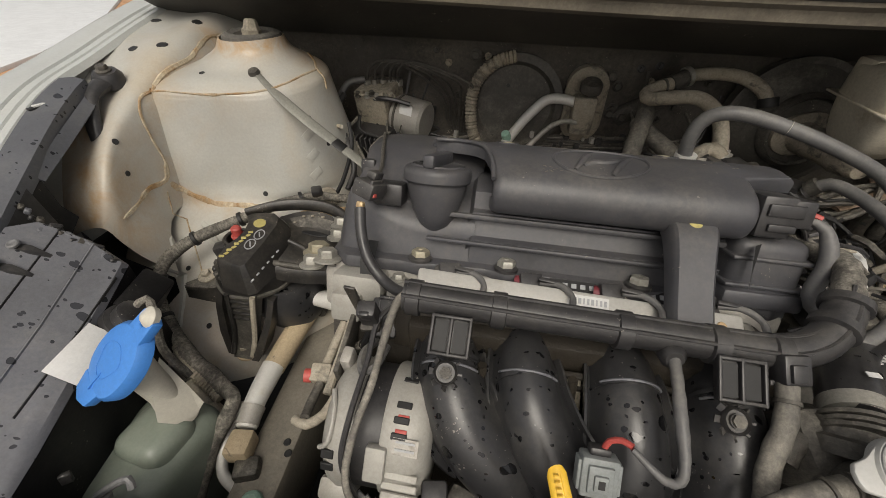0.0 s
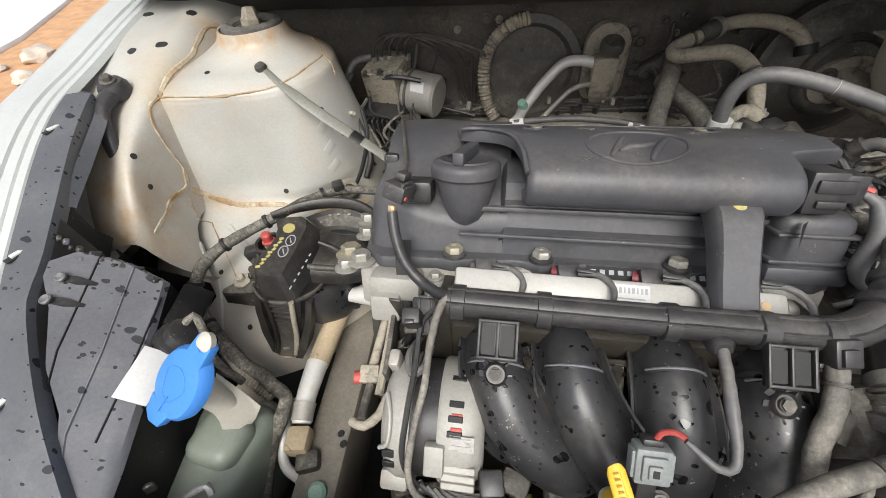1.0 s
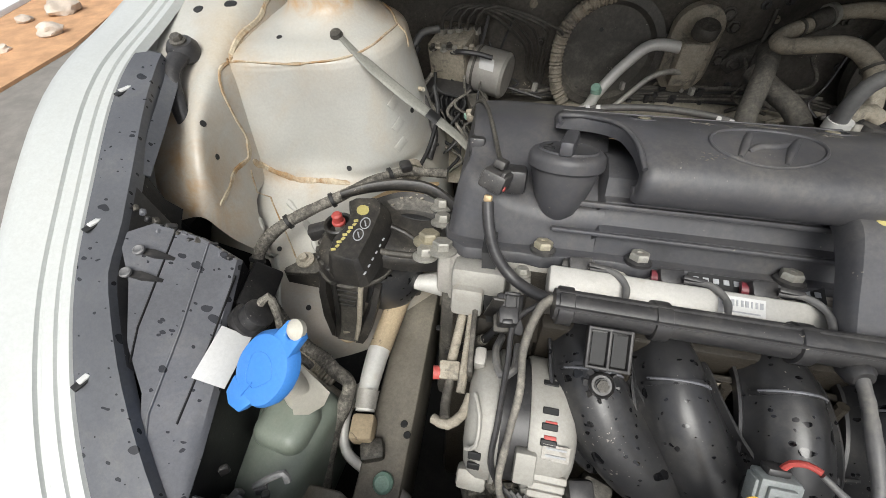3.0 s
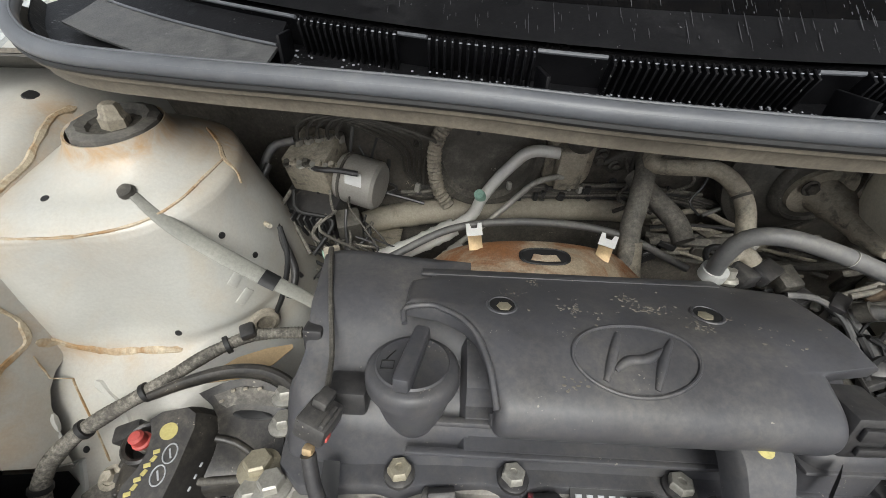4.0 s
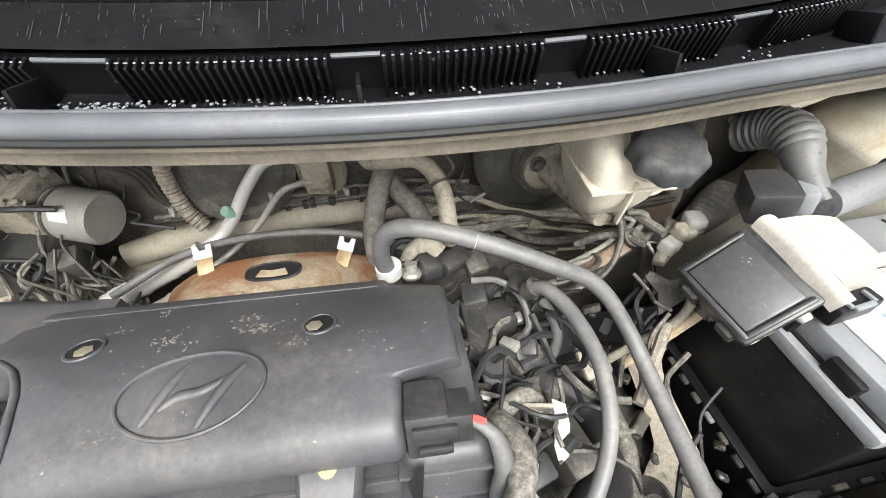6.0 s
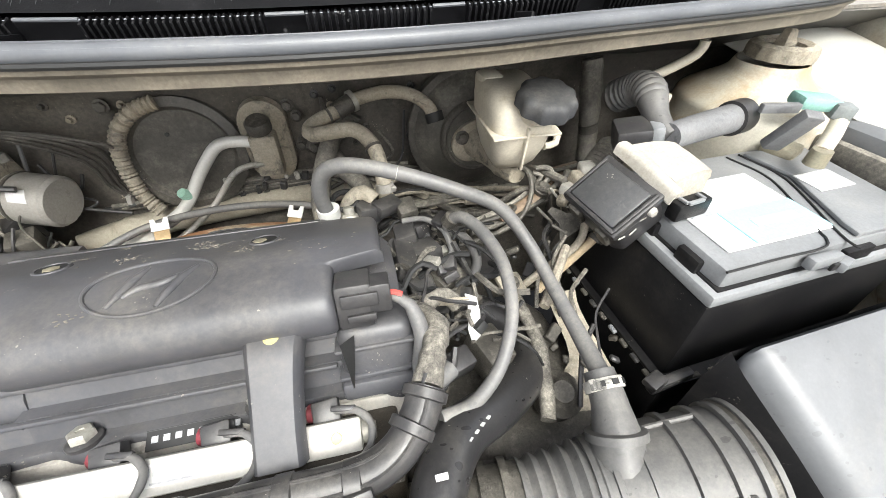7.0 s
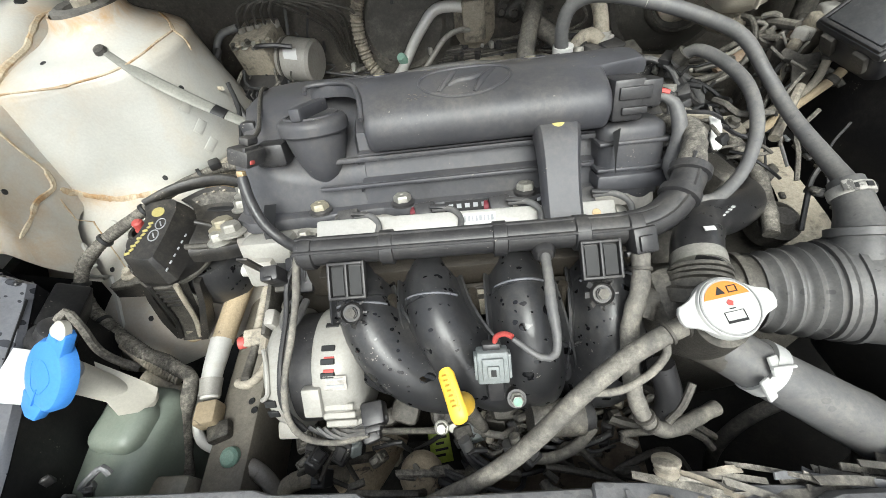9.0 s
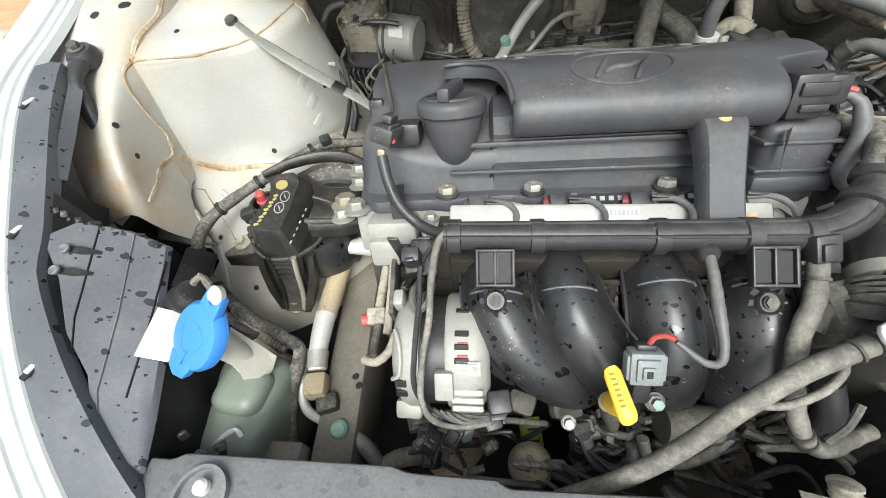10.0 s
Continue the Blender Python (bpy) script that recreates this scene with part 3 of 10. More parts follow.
def rust_tan_mask(ob, rings=()):
    """Marks how rusty each place of a painted skin is: along the seams, running down below them, and round given rings;
    also tans it towards the bottom in front.
    """
    lines = [curve_points(path, 0.012) for path, _ in SEAMS]
    o = origin_of(ob)
    marks = ob.data.attributes.new("rust_tan", "FLOAT", "POINT")
    for k, v in enumerate(ob.data.vertices):
        p = v.co + o
        m_ = 0.0
        for ln_, (_, w) in zip(lines, SEAMS):
            for q in ln_:
                dx, dz = math.hypot(p.x - q.x, p.y - q.y), q.z - p.z
                d = math.hypot(dx, dz * (0.35 if dz > 0 else 1.6))
                m_ = max(m_, (0.35 + 90 * w) * math.exp(-d / (0.006 + 0.9 * w)))
        for cx, cy, z, r, reach in rings:
            d = math.hypot(max(0.0, math.hypot(p.x - cx, p.y - cy) - r), max(0.0, z - p.z))
            m_ = max(m_, 0.85 * math.exp(-d / reach))
        # Tan grows towards the bottom of the front, below z 0.775.
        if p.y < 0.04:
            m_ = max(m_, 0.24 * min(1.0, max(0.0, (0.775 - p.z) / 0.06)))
        marks.data[k].value = min(1.0, m_)


rust_tan_mask(left_tower, ((-0.428, 0.178, 0.958, 0.044, 0.012), (-0.36, 0.235, 0.93, 0.03, 0.02)))
rust_tan_mask(wing_rail, ((-0.505, 0.21, 0.95, 0.004, 0.016), (-0.53, -0.05, 0.80, 0.02, 0.03), (-0.56, 0.0, 0.85, 0.01, 0.03)))
# raised swages on the tower's side and the apron
for i, path in enumerate((
    [(-0.47, 0.03, 0.765), (-0.43, 0.0, 0.745), (-0.40, -0.05, 0.705)],
    [(-0.50, -0.01, 0.765), (-0.47, -0.04, 0.735), (-0.45, -0.09, 0.695)],
)):
    part("swage", bead(SKIN, path, 0.004, 0.0022, i), PAINT, bay)
for p in ((-0.336, 0.112, 0.868), (-0.331, 0.105, 0.842), (-0.327, 0.098, 0.818), (-0.333, 0.150, 0.872)):
    q, n_, _, _ = SKIN.find_nearest(Vector(p))
    n_ = n_ if n_.dot(Vector((0.4, -0.8, 0.3))) > 0 else -n_
    part("weld_patch", prism([(-0.009, -0.005), (0.009, -0.0055), (0.0095, 0.005), (-0.0085, 0.0055)], -0.0004, 0.0007, aim(q, n_, 30), 0.0004), PAINT, bay)
for p, a in (((-0.515, 0.028, 0.892), 20), ((-0.536, -0.01, 0.875), 60)):
    part("pressed_dent", rbox(p, (0.014, 0.005, 0.003), (35, 0, a), 0.0015), PAINT_DIRTY, bay)

def on_skin(p, nrm):
    """A pose on the skin beside p, its z axis out of it."""
    n_ = Vector(nrm).normalized()
    hit = SKIN.ray_cast(Vector(p) + n_ * 0.03, -n_)
    if hit[0] is None:
        return aim(p, n_)
    return aim(hit[0], hit[1] if hit[1].dot(n_) > 0 else -hit[1])


# welded studs and drain holes
for p, nrm in (((-0.326, 0.172, 0.857), (1, -0.1, 0.2)),):
    part("stud", tube([p, Vector(p) + Vector((0.009, -0.006, 0.002))], 0.0028, 8), PAINT_STAINED, bay)
for p, nrm in (((-0.396, 0.0815, 0.796), (0.1, -1, 0.15)), ((-0.512, 0.0205, 0.850), (0.3, -1, 0.2)), ((-0.516, 0.0165, 0.885), (0.5, -1, 0.3)), ((-0.338, 0.123, 0.885), (0.8, -0.6, 0.3)), ((-0.329, 0.138, 0.845), (0.8, -0.6, 0.3)),
               ((-0.465, -0.0325, 0.745), (0.1, -0.5, 0.8)), ((-0.412, -0.082, 0.700), (0.1, -0.5, 0.8)), ((-0.46, 0.108, 0.934), (0, -0.2, 1))):
    part("drain_hole", lathe([(0.0036, -0.0004), (0.003, 0.0006), (0.0, 0.0003)], 14, on_skin(p, nrm)), INK, bay)
for p in ((-0.568, 0.132, 0.9525), (-0.526, 0.135, 0.9575), (-0.60, 0.22, 0.972), (-0.53, 0.215, 0.9705)):
    part("slot", lathe([(0.007, -0.0005), (0.006, 0.0006), (0.0, 0.0003)], 18, on_skin(p, (0, -0.1, 1)), wave=lambda a: 0.75 + 0.35 * abs(math.cos(a))), INK, bay)

# outer wing: channel with flutes, outer skin
edge = curve_n([(-0.635, 0.42, 1.000), (-0.605, 0.22, 0.972), (-0.588, 0.10, 0.950), (-0.570, 0.0, 0.932), (-0.533, -0.11, 0.893), (-0.5045, -0.20, 0.848), (-0.457, -0.29, 0.792), (-0.385, -0.38, 0.72), (-0.29, -0.45, 0.65)], 6)
offs = [(0.0, -0.004), (-0.004, 0.002), (-0.0085, 0.0025), (-0.010, 0.0008), (-0.0125, 0.0008), (-0.014, 0.003), (-0.0195, 0.0035), (-0.021, 0.0018), (-0.025, 0.0018), (-0.0265, 0.0045), (-0.036, 0.005), (-0.050, 0.007), (-0.066, 0.002), (-0.085, -0.016), (-0.12, -0.07), (-0.14, -0.16), (-0.14, -0.32)]
rows = []
for i, p in enumerate(edge):
    t = (edge[min(i + 1, len(edge) - 1)] - edge[max(0, i - 1)])
    side = Vector((t.y, -t.x, 0)).normalized() * -1
    if side.x > 0:
        side = -side
    rows.append([p + side * -dx + Vector((0, 0, dz)) for dx, dz in offs])
part("front_wing", thick(loft(rows), -0.0015), FENDER, bay, "white front wing with a fluted edge")

# front cross beam
beam = thing("radiator_support", (0.0, -0.33, 0.70), "grey plastic cover on the front cross beam", "cross beam")
rear = [(-0.437, -0.286), (-0.375, -0.287), (-0.365, -0.282), (-0.19, -0.282), (-0.175, -0.286), (-0.108, -0.287), (-0.10, -0.292), (0.08, -0.290), (0.09, -0.296), (0.40, -0.30)]
part("beam_cover", prism([(-0.47, -0.42), (-0.445, -0.30)] + rear + [(0.60, -0.32), (0.60, -0.44), (0.1, -0.46)], 0.725, 0.76, bevel=0.004), BEAMPL, beam)
for x, y, r in ((-0.405, -0.305, 0.009),):
    part("push_clip", lathe([(0.012, 0.0), (0.012, 0.002), (0.008, 0.003), (0.006, 0.001), (0, 0.001)], 20, Matrix.Translation((x, y, 0.7605))), BEAMPL, beam)
part("round_flange", lathe([(0.022, 0.0), (0.022, 0.006), (0.019, 0.006), (0.019, 0.001), (0.0, 0.001)], 28, Matrix.Translation((-0.335, -0.312, 0.7605))), BEAMPL, beam)
part("white_pin", lathe([(0.006, 0.0), (0.006, 0.006), (0.004, 0.008), (0, 0.008)], 12, Matrix.Translation((-0.335, -0.306, 0.762))), WHITE, beam)

# left chassis rail
part("chassis_rail", rbox((-0.284, -0.12, 0.615), (0.046, 0.62, 0.10), (0, 0, 3), 0.006), RAILGREY, bay, "dusty chassis rail")
for x, y in ((-0.262, -0.19), (-0.268, -0.18), (-0.256, -0.06), (-0.275, -0.24)):
    part("drain_hole", lathe([(0.004, 0.0), (0.003, 0.0008), (0, 0.0004)], 12, Matrix.Translation((x, y, 0.6655))), INK, bay)

# firewall and floor of the bay
fw = [[(x, y, z) for x in (-0.62, -0.3, 0.0, 0.3, 0.6, 0.95)] for y, z in ((0.20, 1.02), (0.26, 0.985), (0.335, 0.95), (0.345, 0.86), (0.34, 0.78), (0.33, 0.70), (0.28, 0.50))]
part("firewall", thick(loft(smooth_rows(fw, 3)), 0.004), FIREWALL, bay, "dark dusty bulkhead with insulation")
part("cowl_underside", thick(loft(smooth_rows([[(x, y - 0.002, z - 0.004) for x in (-0.62, -0.3, 0.0, 0.3, 0.6, 0.95)] for y, z in ((0.20, 1.02), (0.26, 0.985), (0.325, 0.952 + 0.0))], 3)), 0.002), BOOSTER, bay, "black sheet below the cowl")
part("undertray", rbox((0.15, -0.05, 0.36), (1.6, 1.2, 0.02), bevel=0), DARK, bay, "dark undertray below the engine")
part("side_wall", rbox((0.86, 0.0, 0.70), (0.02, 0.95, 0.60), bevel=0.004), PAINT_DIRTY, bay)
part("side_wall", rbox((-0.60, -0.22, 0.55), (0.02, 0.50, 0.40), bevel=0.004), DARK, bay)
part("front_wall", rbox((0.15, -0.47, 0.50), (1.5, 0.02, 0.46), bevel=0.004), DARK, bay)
# right wing
wr = [[(0.70, y, 0.93 + 0.12 * (y - 0.1)), (0.76, y, 0.955 + 0.16 * (y - 0.1)), (0.82, y, 0.955 + 0.16 * (y - 0.1)), (0.88, y, 0.93 + 0.16 * (y - 0.1)), (0.93, y, 0.80)] for y in (-0.40, -0.2, 0.0, 0.15, 0.3, 0.45)]
part("front_wing", thick(loft(smooth_rows(wr, 3)), -0.0015), PAINT, bay, "cream white front wing behind the battery")

# bulkhead opening plug with convoluted sleeve
part("bulkhead_plug", lathe([(0.078, 0.0), (0.078, 0.012), (0.066, 0.014), (0.060, 0.006), (0.0, 0.002)], 40, aim((-0.082, 0.333, 0.853), (0.05, -1, 0.12))), BOOSTER, bay, "round dark bulkhead blank")
part("corrugated_conduit", tube([(-0.088, 0.324, 0.928), (-0.115, 0.318, 0.920), (-0.141, 0.314, 0.896), (-0.151, 0.310, 0.860), (-0.146, 0.302, 0.815), (-0.130, 0.295, 0.788)], 0.0092, 14, 0.0022, shape=lambda s, k: 1 + 0.14 * math.sin(s * 1100)), GRIMELIGHT, bay, "dusty corrugated conduit round the blank")

# ---- cowl, seal, windscreen ----
cowl = thing("cowl_panel", (0.1, 0.13, 1.0), "black plastic cowl grille below the windscreen", "cowl panel")
seal_line = [(-0.53, 0.27, 1.046), (-0.468, 0.19, 1.047), (-0.398, 0.136, 1.047), (-0.304, 0.116, 1.047), (-0.207, 0.105, 1.047), (-0.115, 0.093, 1.047), (-0.018, 0.076, 1.047), (0.113, 0.063, 1.047), (0.23, 0.066, 1.047), (0.34, 0.083, 1.047), (0.542, 0.115, 1.047), (0.67, 0.15, 1.047), (0.78, 0.23, 1.045)]
seal = curve_n(seal_line, 6)
glass_y = lambda x: 0.127 + 0.50 * (x - 0.13) ** 2 + (0.25 * max(0, abs(x - 0.13) - 0.45) ** 2)
sweep = []
for p in seal:
    g = max(glass_y(p.x), p.y + 0.035)
    sweep.append([Vector((p.x, p.y + 0.012, 1.038)), Vector((p.x, p.y + 0.02, 1.028)), Vector((p.x, g - 0.004, 1.0255)), Vector((p.x, g + 0.014, 1.0265))])
part("gutter", thick(loft(sweep), 0.002), COWL, cowl)
wall = [[Vector((x, glass_y(x) + 0.010, 1.024)), Vector((x, glass_y(x) + 0.004, 1.049)), Vector((x, glass_y(x) + 0.004, 1.050)), Vector((x, glass_y(x) + 0.012, 1.046))] for x in [(-0.46 + 0.03 * i) for i in range(40)]]
part("grille_back", thick(loft(wall), 0.002), COWL, cowl)
for x0, x1 in ((-0.245, -0.17), (-0.145, -0.075), (-0.025, 0.095), (0.128, 0.222), (0.255, 0.36), (0.40, 0.50)):
    k = int((x1 - x0) / 0.0050)
    for i in range(k + 1):
        x = x0 + (x1 - x0) * i / k
        part("slat", rbox((x, glass_y(x) - 0.0015, 1.0385), (0.0019, 0.010, 0.027), (17, 0, 0), 0.0006, seg=1), COWL, cowl)
for x in (-0.255, -0.07, 0.113, 0.30, 0.48):
    part("divider_rib", rbox((x, glass_y(x) - 0.022, 1.036), (0.003, 0.030, 0.020), (-10, 0, 4), 0.001), COWL, cowl)
wsh = thing("weather_seal", (0.1, 0.08, 1.03), "grey rubber bonnet seal along the cowl edge", "rubber seal")
part("bulb", tube([Vector(p) + Vector((0, -0.0035, -0.0015)) for p in seal_line], 0.0066, 16, 0.012, flat=0.95), SEALRUB, wsh)
for dy, dz, rr_ in ((-0.0085, 0.0012, 0.0010), (0.0020, 0.0032, 0.0011)):
    part("seal_rib", tube([Vector(p) + Vector((0, dy, dz)) for p in seal_line], rr_, 6, 0.012), SEALRUB, wsh)
part("seal_gap", tube([Vector(p) + Vector((0, -0.0078, -0.0075)) for p in seal_line], 0.0026, 8, 0.012), INK, wsh)
lip = [[p + Vector((0, -0.001, -0.006)), p + Vector((0, -0.0085, -0.0095)), p + Vector((0, -0.0075, -0.013)), p + Vector((0, -0.001, -0.017)), p + Vector((0, 0.001, -0.026)), p + Vector((0, 0.012, -0.030)), p + Vector((0, 0.06, -0.034))] for p in seal]
part("flange_lip", thick(loft(lip), 0.0012), FLANGE, wsh, "dust-caked metal flange under the seal")
ws = [[Vector((x, glass_y(x) + 0.006, 1.047)), Vector((x, glass_y(x) + 0.16, 1.125)), Vector((x, glass_y(x) + 0.45, 1.29)), Vector((x, glass_y(x) + 0.75, 1.43))] for x in [(-0.62 + 0.075 * i) for i in range(21)]]
screen = thing("windscreen", (0.1, 0.13, 1.047), "dark windscreen with its black lower border", "windscreen")
part("glass", thick(loft(smooth_rows(ws, 2)), 0.004), WINDSCREEN, screen)
part("black_border", loft([[Vector((x, glass_y(x) + 0.008, 1.0535)), Vector((x, glass_y(x) + 0.040, 1.0692))] for x in [(-0.60 + 0.05 * i) for i in range(30)]]), COWL, screen, "printed black border")
# bonnet, open, above and behind the view
hood_rows = [[(x, 0.36, 1.16), (x, 0.26, 1.42), (x, 0.18, 1.80), (x, 0.14, 2.05)] for x in (-0.60, -0.2, 0.2, 0.6, 0.85)]
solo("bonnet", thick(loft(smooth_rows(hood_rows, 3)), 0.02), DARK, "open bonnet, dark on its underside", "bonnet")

# ---- engine ----
block = thing("engine_block", (0.0, -0.05, 0.40), "dusty cast engine block between the wings", "engine")
part("cylinder_head", rbox((-0.035, 0.04, -0.145), (0.41, 0.13, 0.06), bevel=0.006, frame_=EM), ALU, block, "cast aluminium cylinder head")
part("block_casting", rbox((-0.03, 0.03, -0.30), (0.40, 0.16, 0.26), bevel=0.012, frame_=EM), OILY, block, "oily dusty block casting")
part("timing_case", rbox((-0.232, 0.055, -0.22), (0.03, 0.15, 0.20), bevel=0.008, frame_=EM), GRIME, block)
part("timing_boss", rbox((-0.232, 0.0, -0.148), (0.040, 0.045, 0.045), bevel=0.006, frame_=EM), ALU, block)
part("tensioner_stub", tube([(-0.285, -0.046, 0.735), (-0.262, -0.043, 0.735), (-0.235, -0.04, 0.733)], [0.008, 0.014, 0.016], 16), ALUCLEAN, block, "bright machined stub")
part("sump", rbox((0.0, -0.07, 0.48), (0.44, 0.20, 0.16), bevel=0.02), OILY, block)
part("gearbox_case", joined(rbox((0.27, -0.03, 0.60), (0.20, 0.24, 0.26), (0, 0, 8), 0.04), lathe([(0.0, 0.0), (0.10, 0.0), (0.11, 0.02), (0.11, 0.06), (0.0, 0.07)], 30, aim((0.19, -0.03, 0.64), (1, 0, 0.1)))), GRIME, block, "dusty gearbox casting")

# valve cover
cover = thing("valve_cover", E(-0.03, 0.05, -0.115), "black plastic valve cover with dusty patches", "valve cover")
flange_out = [(-0.245, -0.014), (-0.225, -0.030), (-0.17, -0.026), (-0.154, -0.030), (-0.138, -0.024), (-0.09, -0.020), (-0.071, -0.027), (-0.05, -0.020), (0.03, -0.020), (0.049, -0.027), (0.07, -0.020), (0.135, -0.020), (0.156, -0.027), (0.172, -0.020), (0.176, 0.10), (0.15, 0.125), (-0.20, 0.150), (-0.255, 0.140), (-0.258, 0.05)]
part("flange", prism(flange_out, -0.121, -0.108, EM, 0.003), COVER, cover)
# body under the shroud, stepped front
prof = [(-0.008, -0.110), (-0.006, -0.092), (-0.012, -0.090), (-0.012, -0.084), (-0.002, -0.082), (0.002, -0.066), (-0.006, -0.064), (-0.006, -0.058), (0.002, -0.056), (0.004, -0.040), (0.02, -0.028), (0.105, -0.028), (0.118, -0.045), (0.122, -0.110)]
rows = []
for x in (-0.112, -0.108, 0.02, 0.158, 0.166):
    inset = 0.006 if x in (-0.112, 0.166) else 0.0
    rows.append([E(x, y + (inset if y < 0.05 else -inset), z - inset * (z > -0.1)) for y, z in prof])
part("cover_body", loft(rows, closed=True, caps=True), COVER, cover)
# left end: sloping deck with the filler boss
deck = [
    [(-0.246, 0.004, -0.110), (-0.240, 0.012, -0.060), (-0.232, 0.02, -0.042), (-0.234, 0.06, -0.034), (-0.240, 0.11, -0.028), (-0.244, 0.135, -0.034), (-0.246, 0.142, -0.110)],
    [(-0.236, -0.008, -0.110), (-0.228, -0.002, -0.070), (-0.222, 0.006, -0.050), (-0.222, 0.05, -0.032), (-0.226, 0.11, -0.024), (-0.230, 0.138, -0.030), (-0.232, 0.146, -0.110)],
    [(-0.200, -0.012, -0.110), (-0.198, -0.008, -0.080), (-0.196, 0.000, -0.062), (-0.194, 0.045, -0.036), (-0.196, 0.105, -0.022), (-0.198, 0.134, -0.028), (-0.20, 0.142, -0.110)],
    [(-0.160, -0.010, -0.110), (-0.160, -0.006, -0.092), (-0.160, 0.000, -0.072), (-0.160, 0.04, -0.040), (-0.160, 0.10, -0.022), (-0.160, 0.126, -0.028), (-0.16, 0.134, -0.110)],
    [(-0.105, -0.008, -0.110), (-0.105, -0.004, -0.092), (-0.105, 0.002, -0.066), (-0.105, 0.04, -0.040), (-0.105, 0.10, -0.024), (-0.105, 0.118, -0.028), (-0.105, 0.125, -0.110)],
]
rise = lambda y: 0.020 * min(1.0, max(0.0, (y - 0.030) / 0.03))
rows = [[E(p[0], p[1], p[2] + (rise(p[1]) if p[2] > -0.06 else 0.0)) for p in curve_n(r, 3)] for r in deck]
cols = [curve_n([r[j] for r in rows], 4) for j in range(len(rows[0]))]
rows = [[c[i] for c in cols] for i in range(len(cols[0]))]
part("end_deck", loft(rows, closed=False, caps=True), COVER, cover, angle=60)
part("filler_boss", lathe([(0.006, -0.084), (0.015, -0.076), (0.0220, -0.062), (0.0262, -0.048), (0.0285, -0.038), (0.028, -0.032), (0.0, -0.032)], 36, EM @ Matrix.Translation((-0.146, 0.004, 0.0))), COVER, cover)
part("rail_step", joined(rbox((-0.02, -0.013, -0.0865), (0.26, 0.006, 0.004), bevel=0.0015, frame_=EM), rbox((0.0, -0.007, -0.062), (0.30, 0.006, 0.005), bevel=0.0015, frame_=EM)), COVER, cover)

# top shroud with rounded front, notch and holes
shroud = thing("engine_shroud", E(0.0, 0.04, -0.03), "black plastic engine shroud with an oval emblem", "engine cover")


SCALLOP = [(-0.060, -0.092), (-0.031, -0.0917), (-0.010, -0.0956), (0.0113, -0.1031), (0.0240, -0.1120), (0.0302, -0.1181), (0.0370, -0.1280), (0.0410, -0.1370), (0.0430, -0.1545)]


def shroud_left(y):
    """The left edge of the shroud, scooped out round the filler cap."""
    for (y0, x0), (y1, x1) in zip(SCALLOP, SCALLOP[1:]):
        if y <= y1:
            return x0 + (x1 - x0) * max(0.0, y - y0) / (y1 - y0)
    return -0.156 if y < 0.080 else -0.156 + 0.016 * min(1.0, (y - 0.080) / 0.006)


def shroud_right(y):
    return 0.119 if y < -0.002 else (0.156 if y < 0.086 else 0.112)


shroud_line = [(-0.020, -0.053), (-0.027, -0.050), (-0.0325, -0.043), (-0.0352, -0.035), (-0.0345, -0.027), (-0.0310, -0.020), (-0.0255, -0.0148), (-0.019, -0.0108), (-0.012, -0.0072), (-0.005, -0.0042), (0.002, -0.0014), (0.009, 0.0010), (0.016, 0.0028), (0.024, 0.0040), (0.033, 0.0044), (0.045, 0.0040), (0.060, 0.0030), (0.075, 0.0016), (0.090, 0.0), (0.104, -0.002)]


def bend(y):
    """The height of the shroud's skin over the engine's plane, by y."""
    line = shroud_line[4:]
    for (y0, z0), (y1, z1) in zip(line, line[1:]):
        if y0 <= y <= y1:
            return z0 + (z1 - z0) * (y - y0) / (y1 - y0)
    return line[0][1] if y < line[0][0] else line[-1][1]


line = [(p.x, p.y) for p in curve_n([(y, z, 0) for y, z in shroud_line], 4)]
rows = []
for i, (y, z) in enumerate(line):
    a, b = line[max(0, i - 1)], line[min(len(line) - 1, i + 1)]
    ty, tz = b[0] - a[0], b[1] - a[1]
    k = math.hypot(ty, tz)
    ny, nz = -tz / k, ty / k
    xl, xr = shroud_left(y), shroud_right(y)
    if y > 0.084:
        xr = 0.156 - min(1.0, (y - 0.084) / 0.010) * 0.044
    elif -0.004 < y < 0.006:
        xr = 0.119 + (0.157 - 0.119) * min(1.0, (y + 0.004) / 0.006)
    row = []
    R = 0.007
    ends = [(0.0, 0.014), (0.0, R)] + [(R * (1 - math.cos(q)), R * (1 - math.sin(q))) for q in (0.35, 0.75, 1.15, math.pi / 2)]
    for dx, d in ends:
        row.append(E(xl + dx, y - ny * d, z - nz * d))
    for q in range(1, 14):
        row.append(E(xl + R + (xr - xl - 2 * R) * q / 14, y, z))
    for dx, d in ends[::-1]:
        row.append(E(xr - dx, y - ny * d, z - nz * d))
    rows.append(row)
back = line[-1]
rows.append([p + (E(0, 0.004, -0.004) - E(0, 0, 0)) for p in rows[-1]])
rows.append([p + (E(0, 0.002, -0.022) - E(0, 0, 0)) for p in rows[-1]])
part("shroud_shell", loft(rows), COVER, shroud, angle=50)


def draped(bm):
    for v in bm.verts:
        v.co.z += bend(v.co.y)
    bm.transform(EM)
    return bm


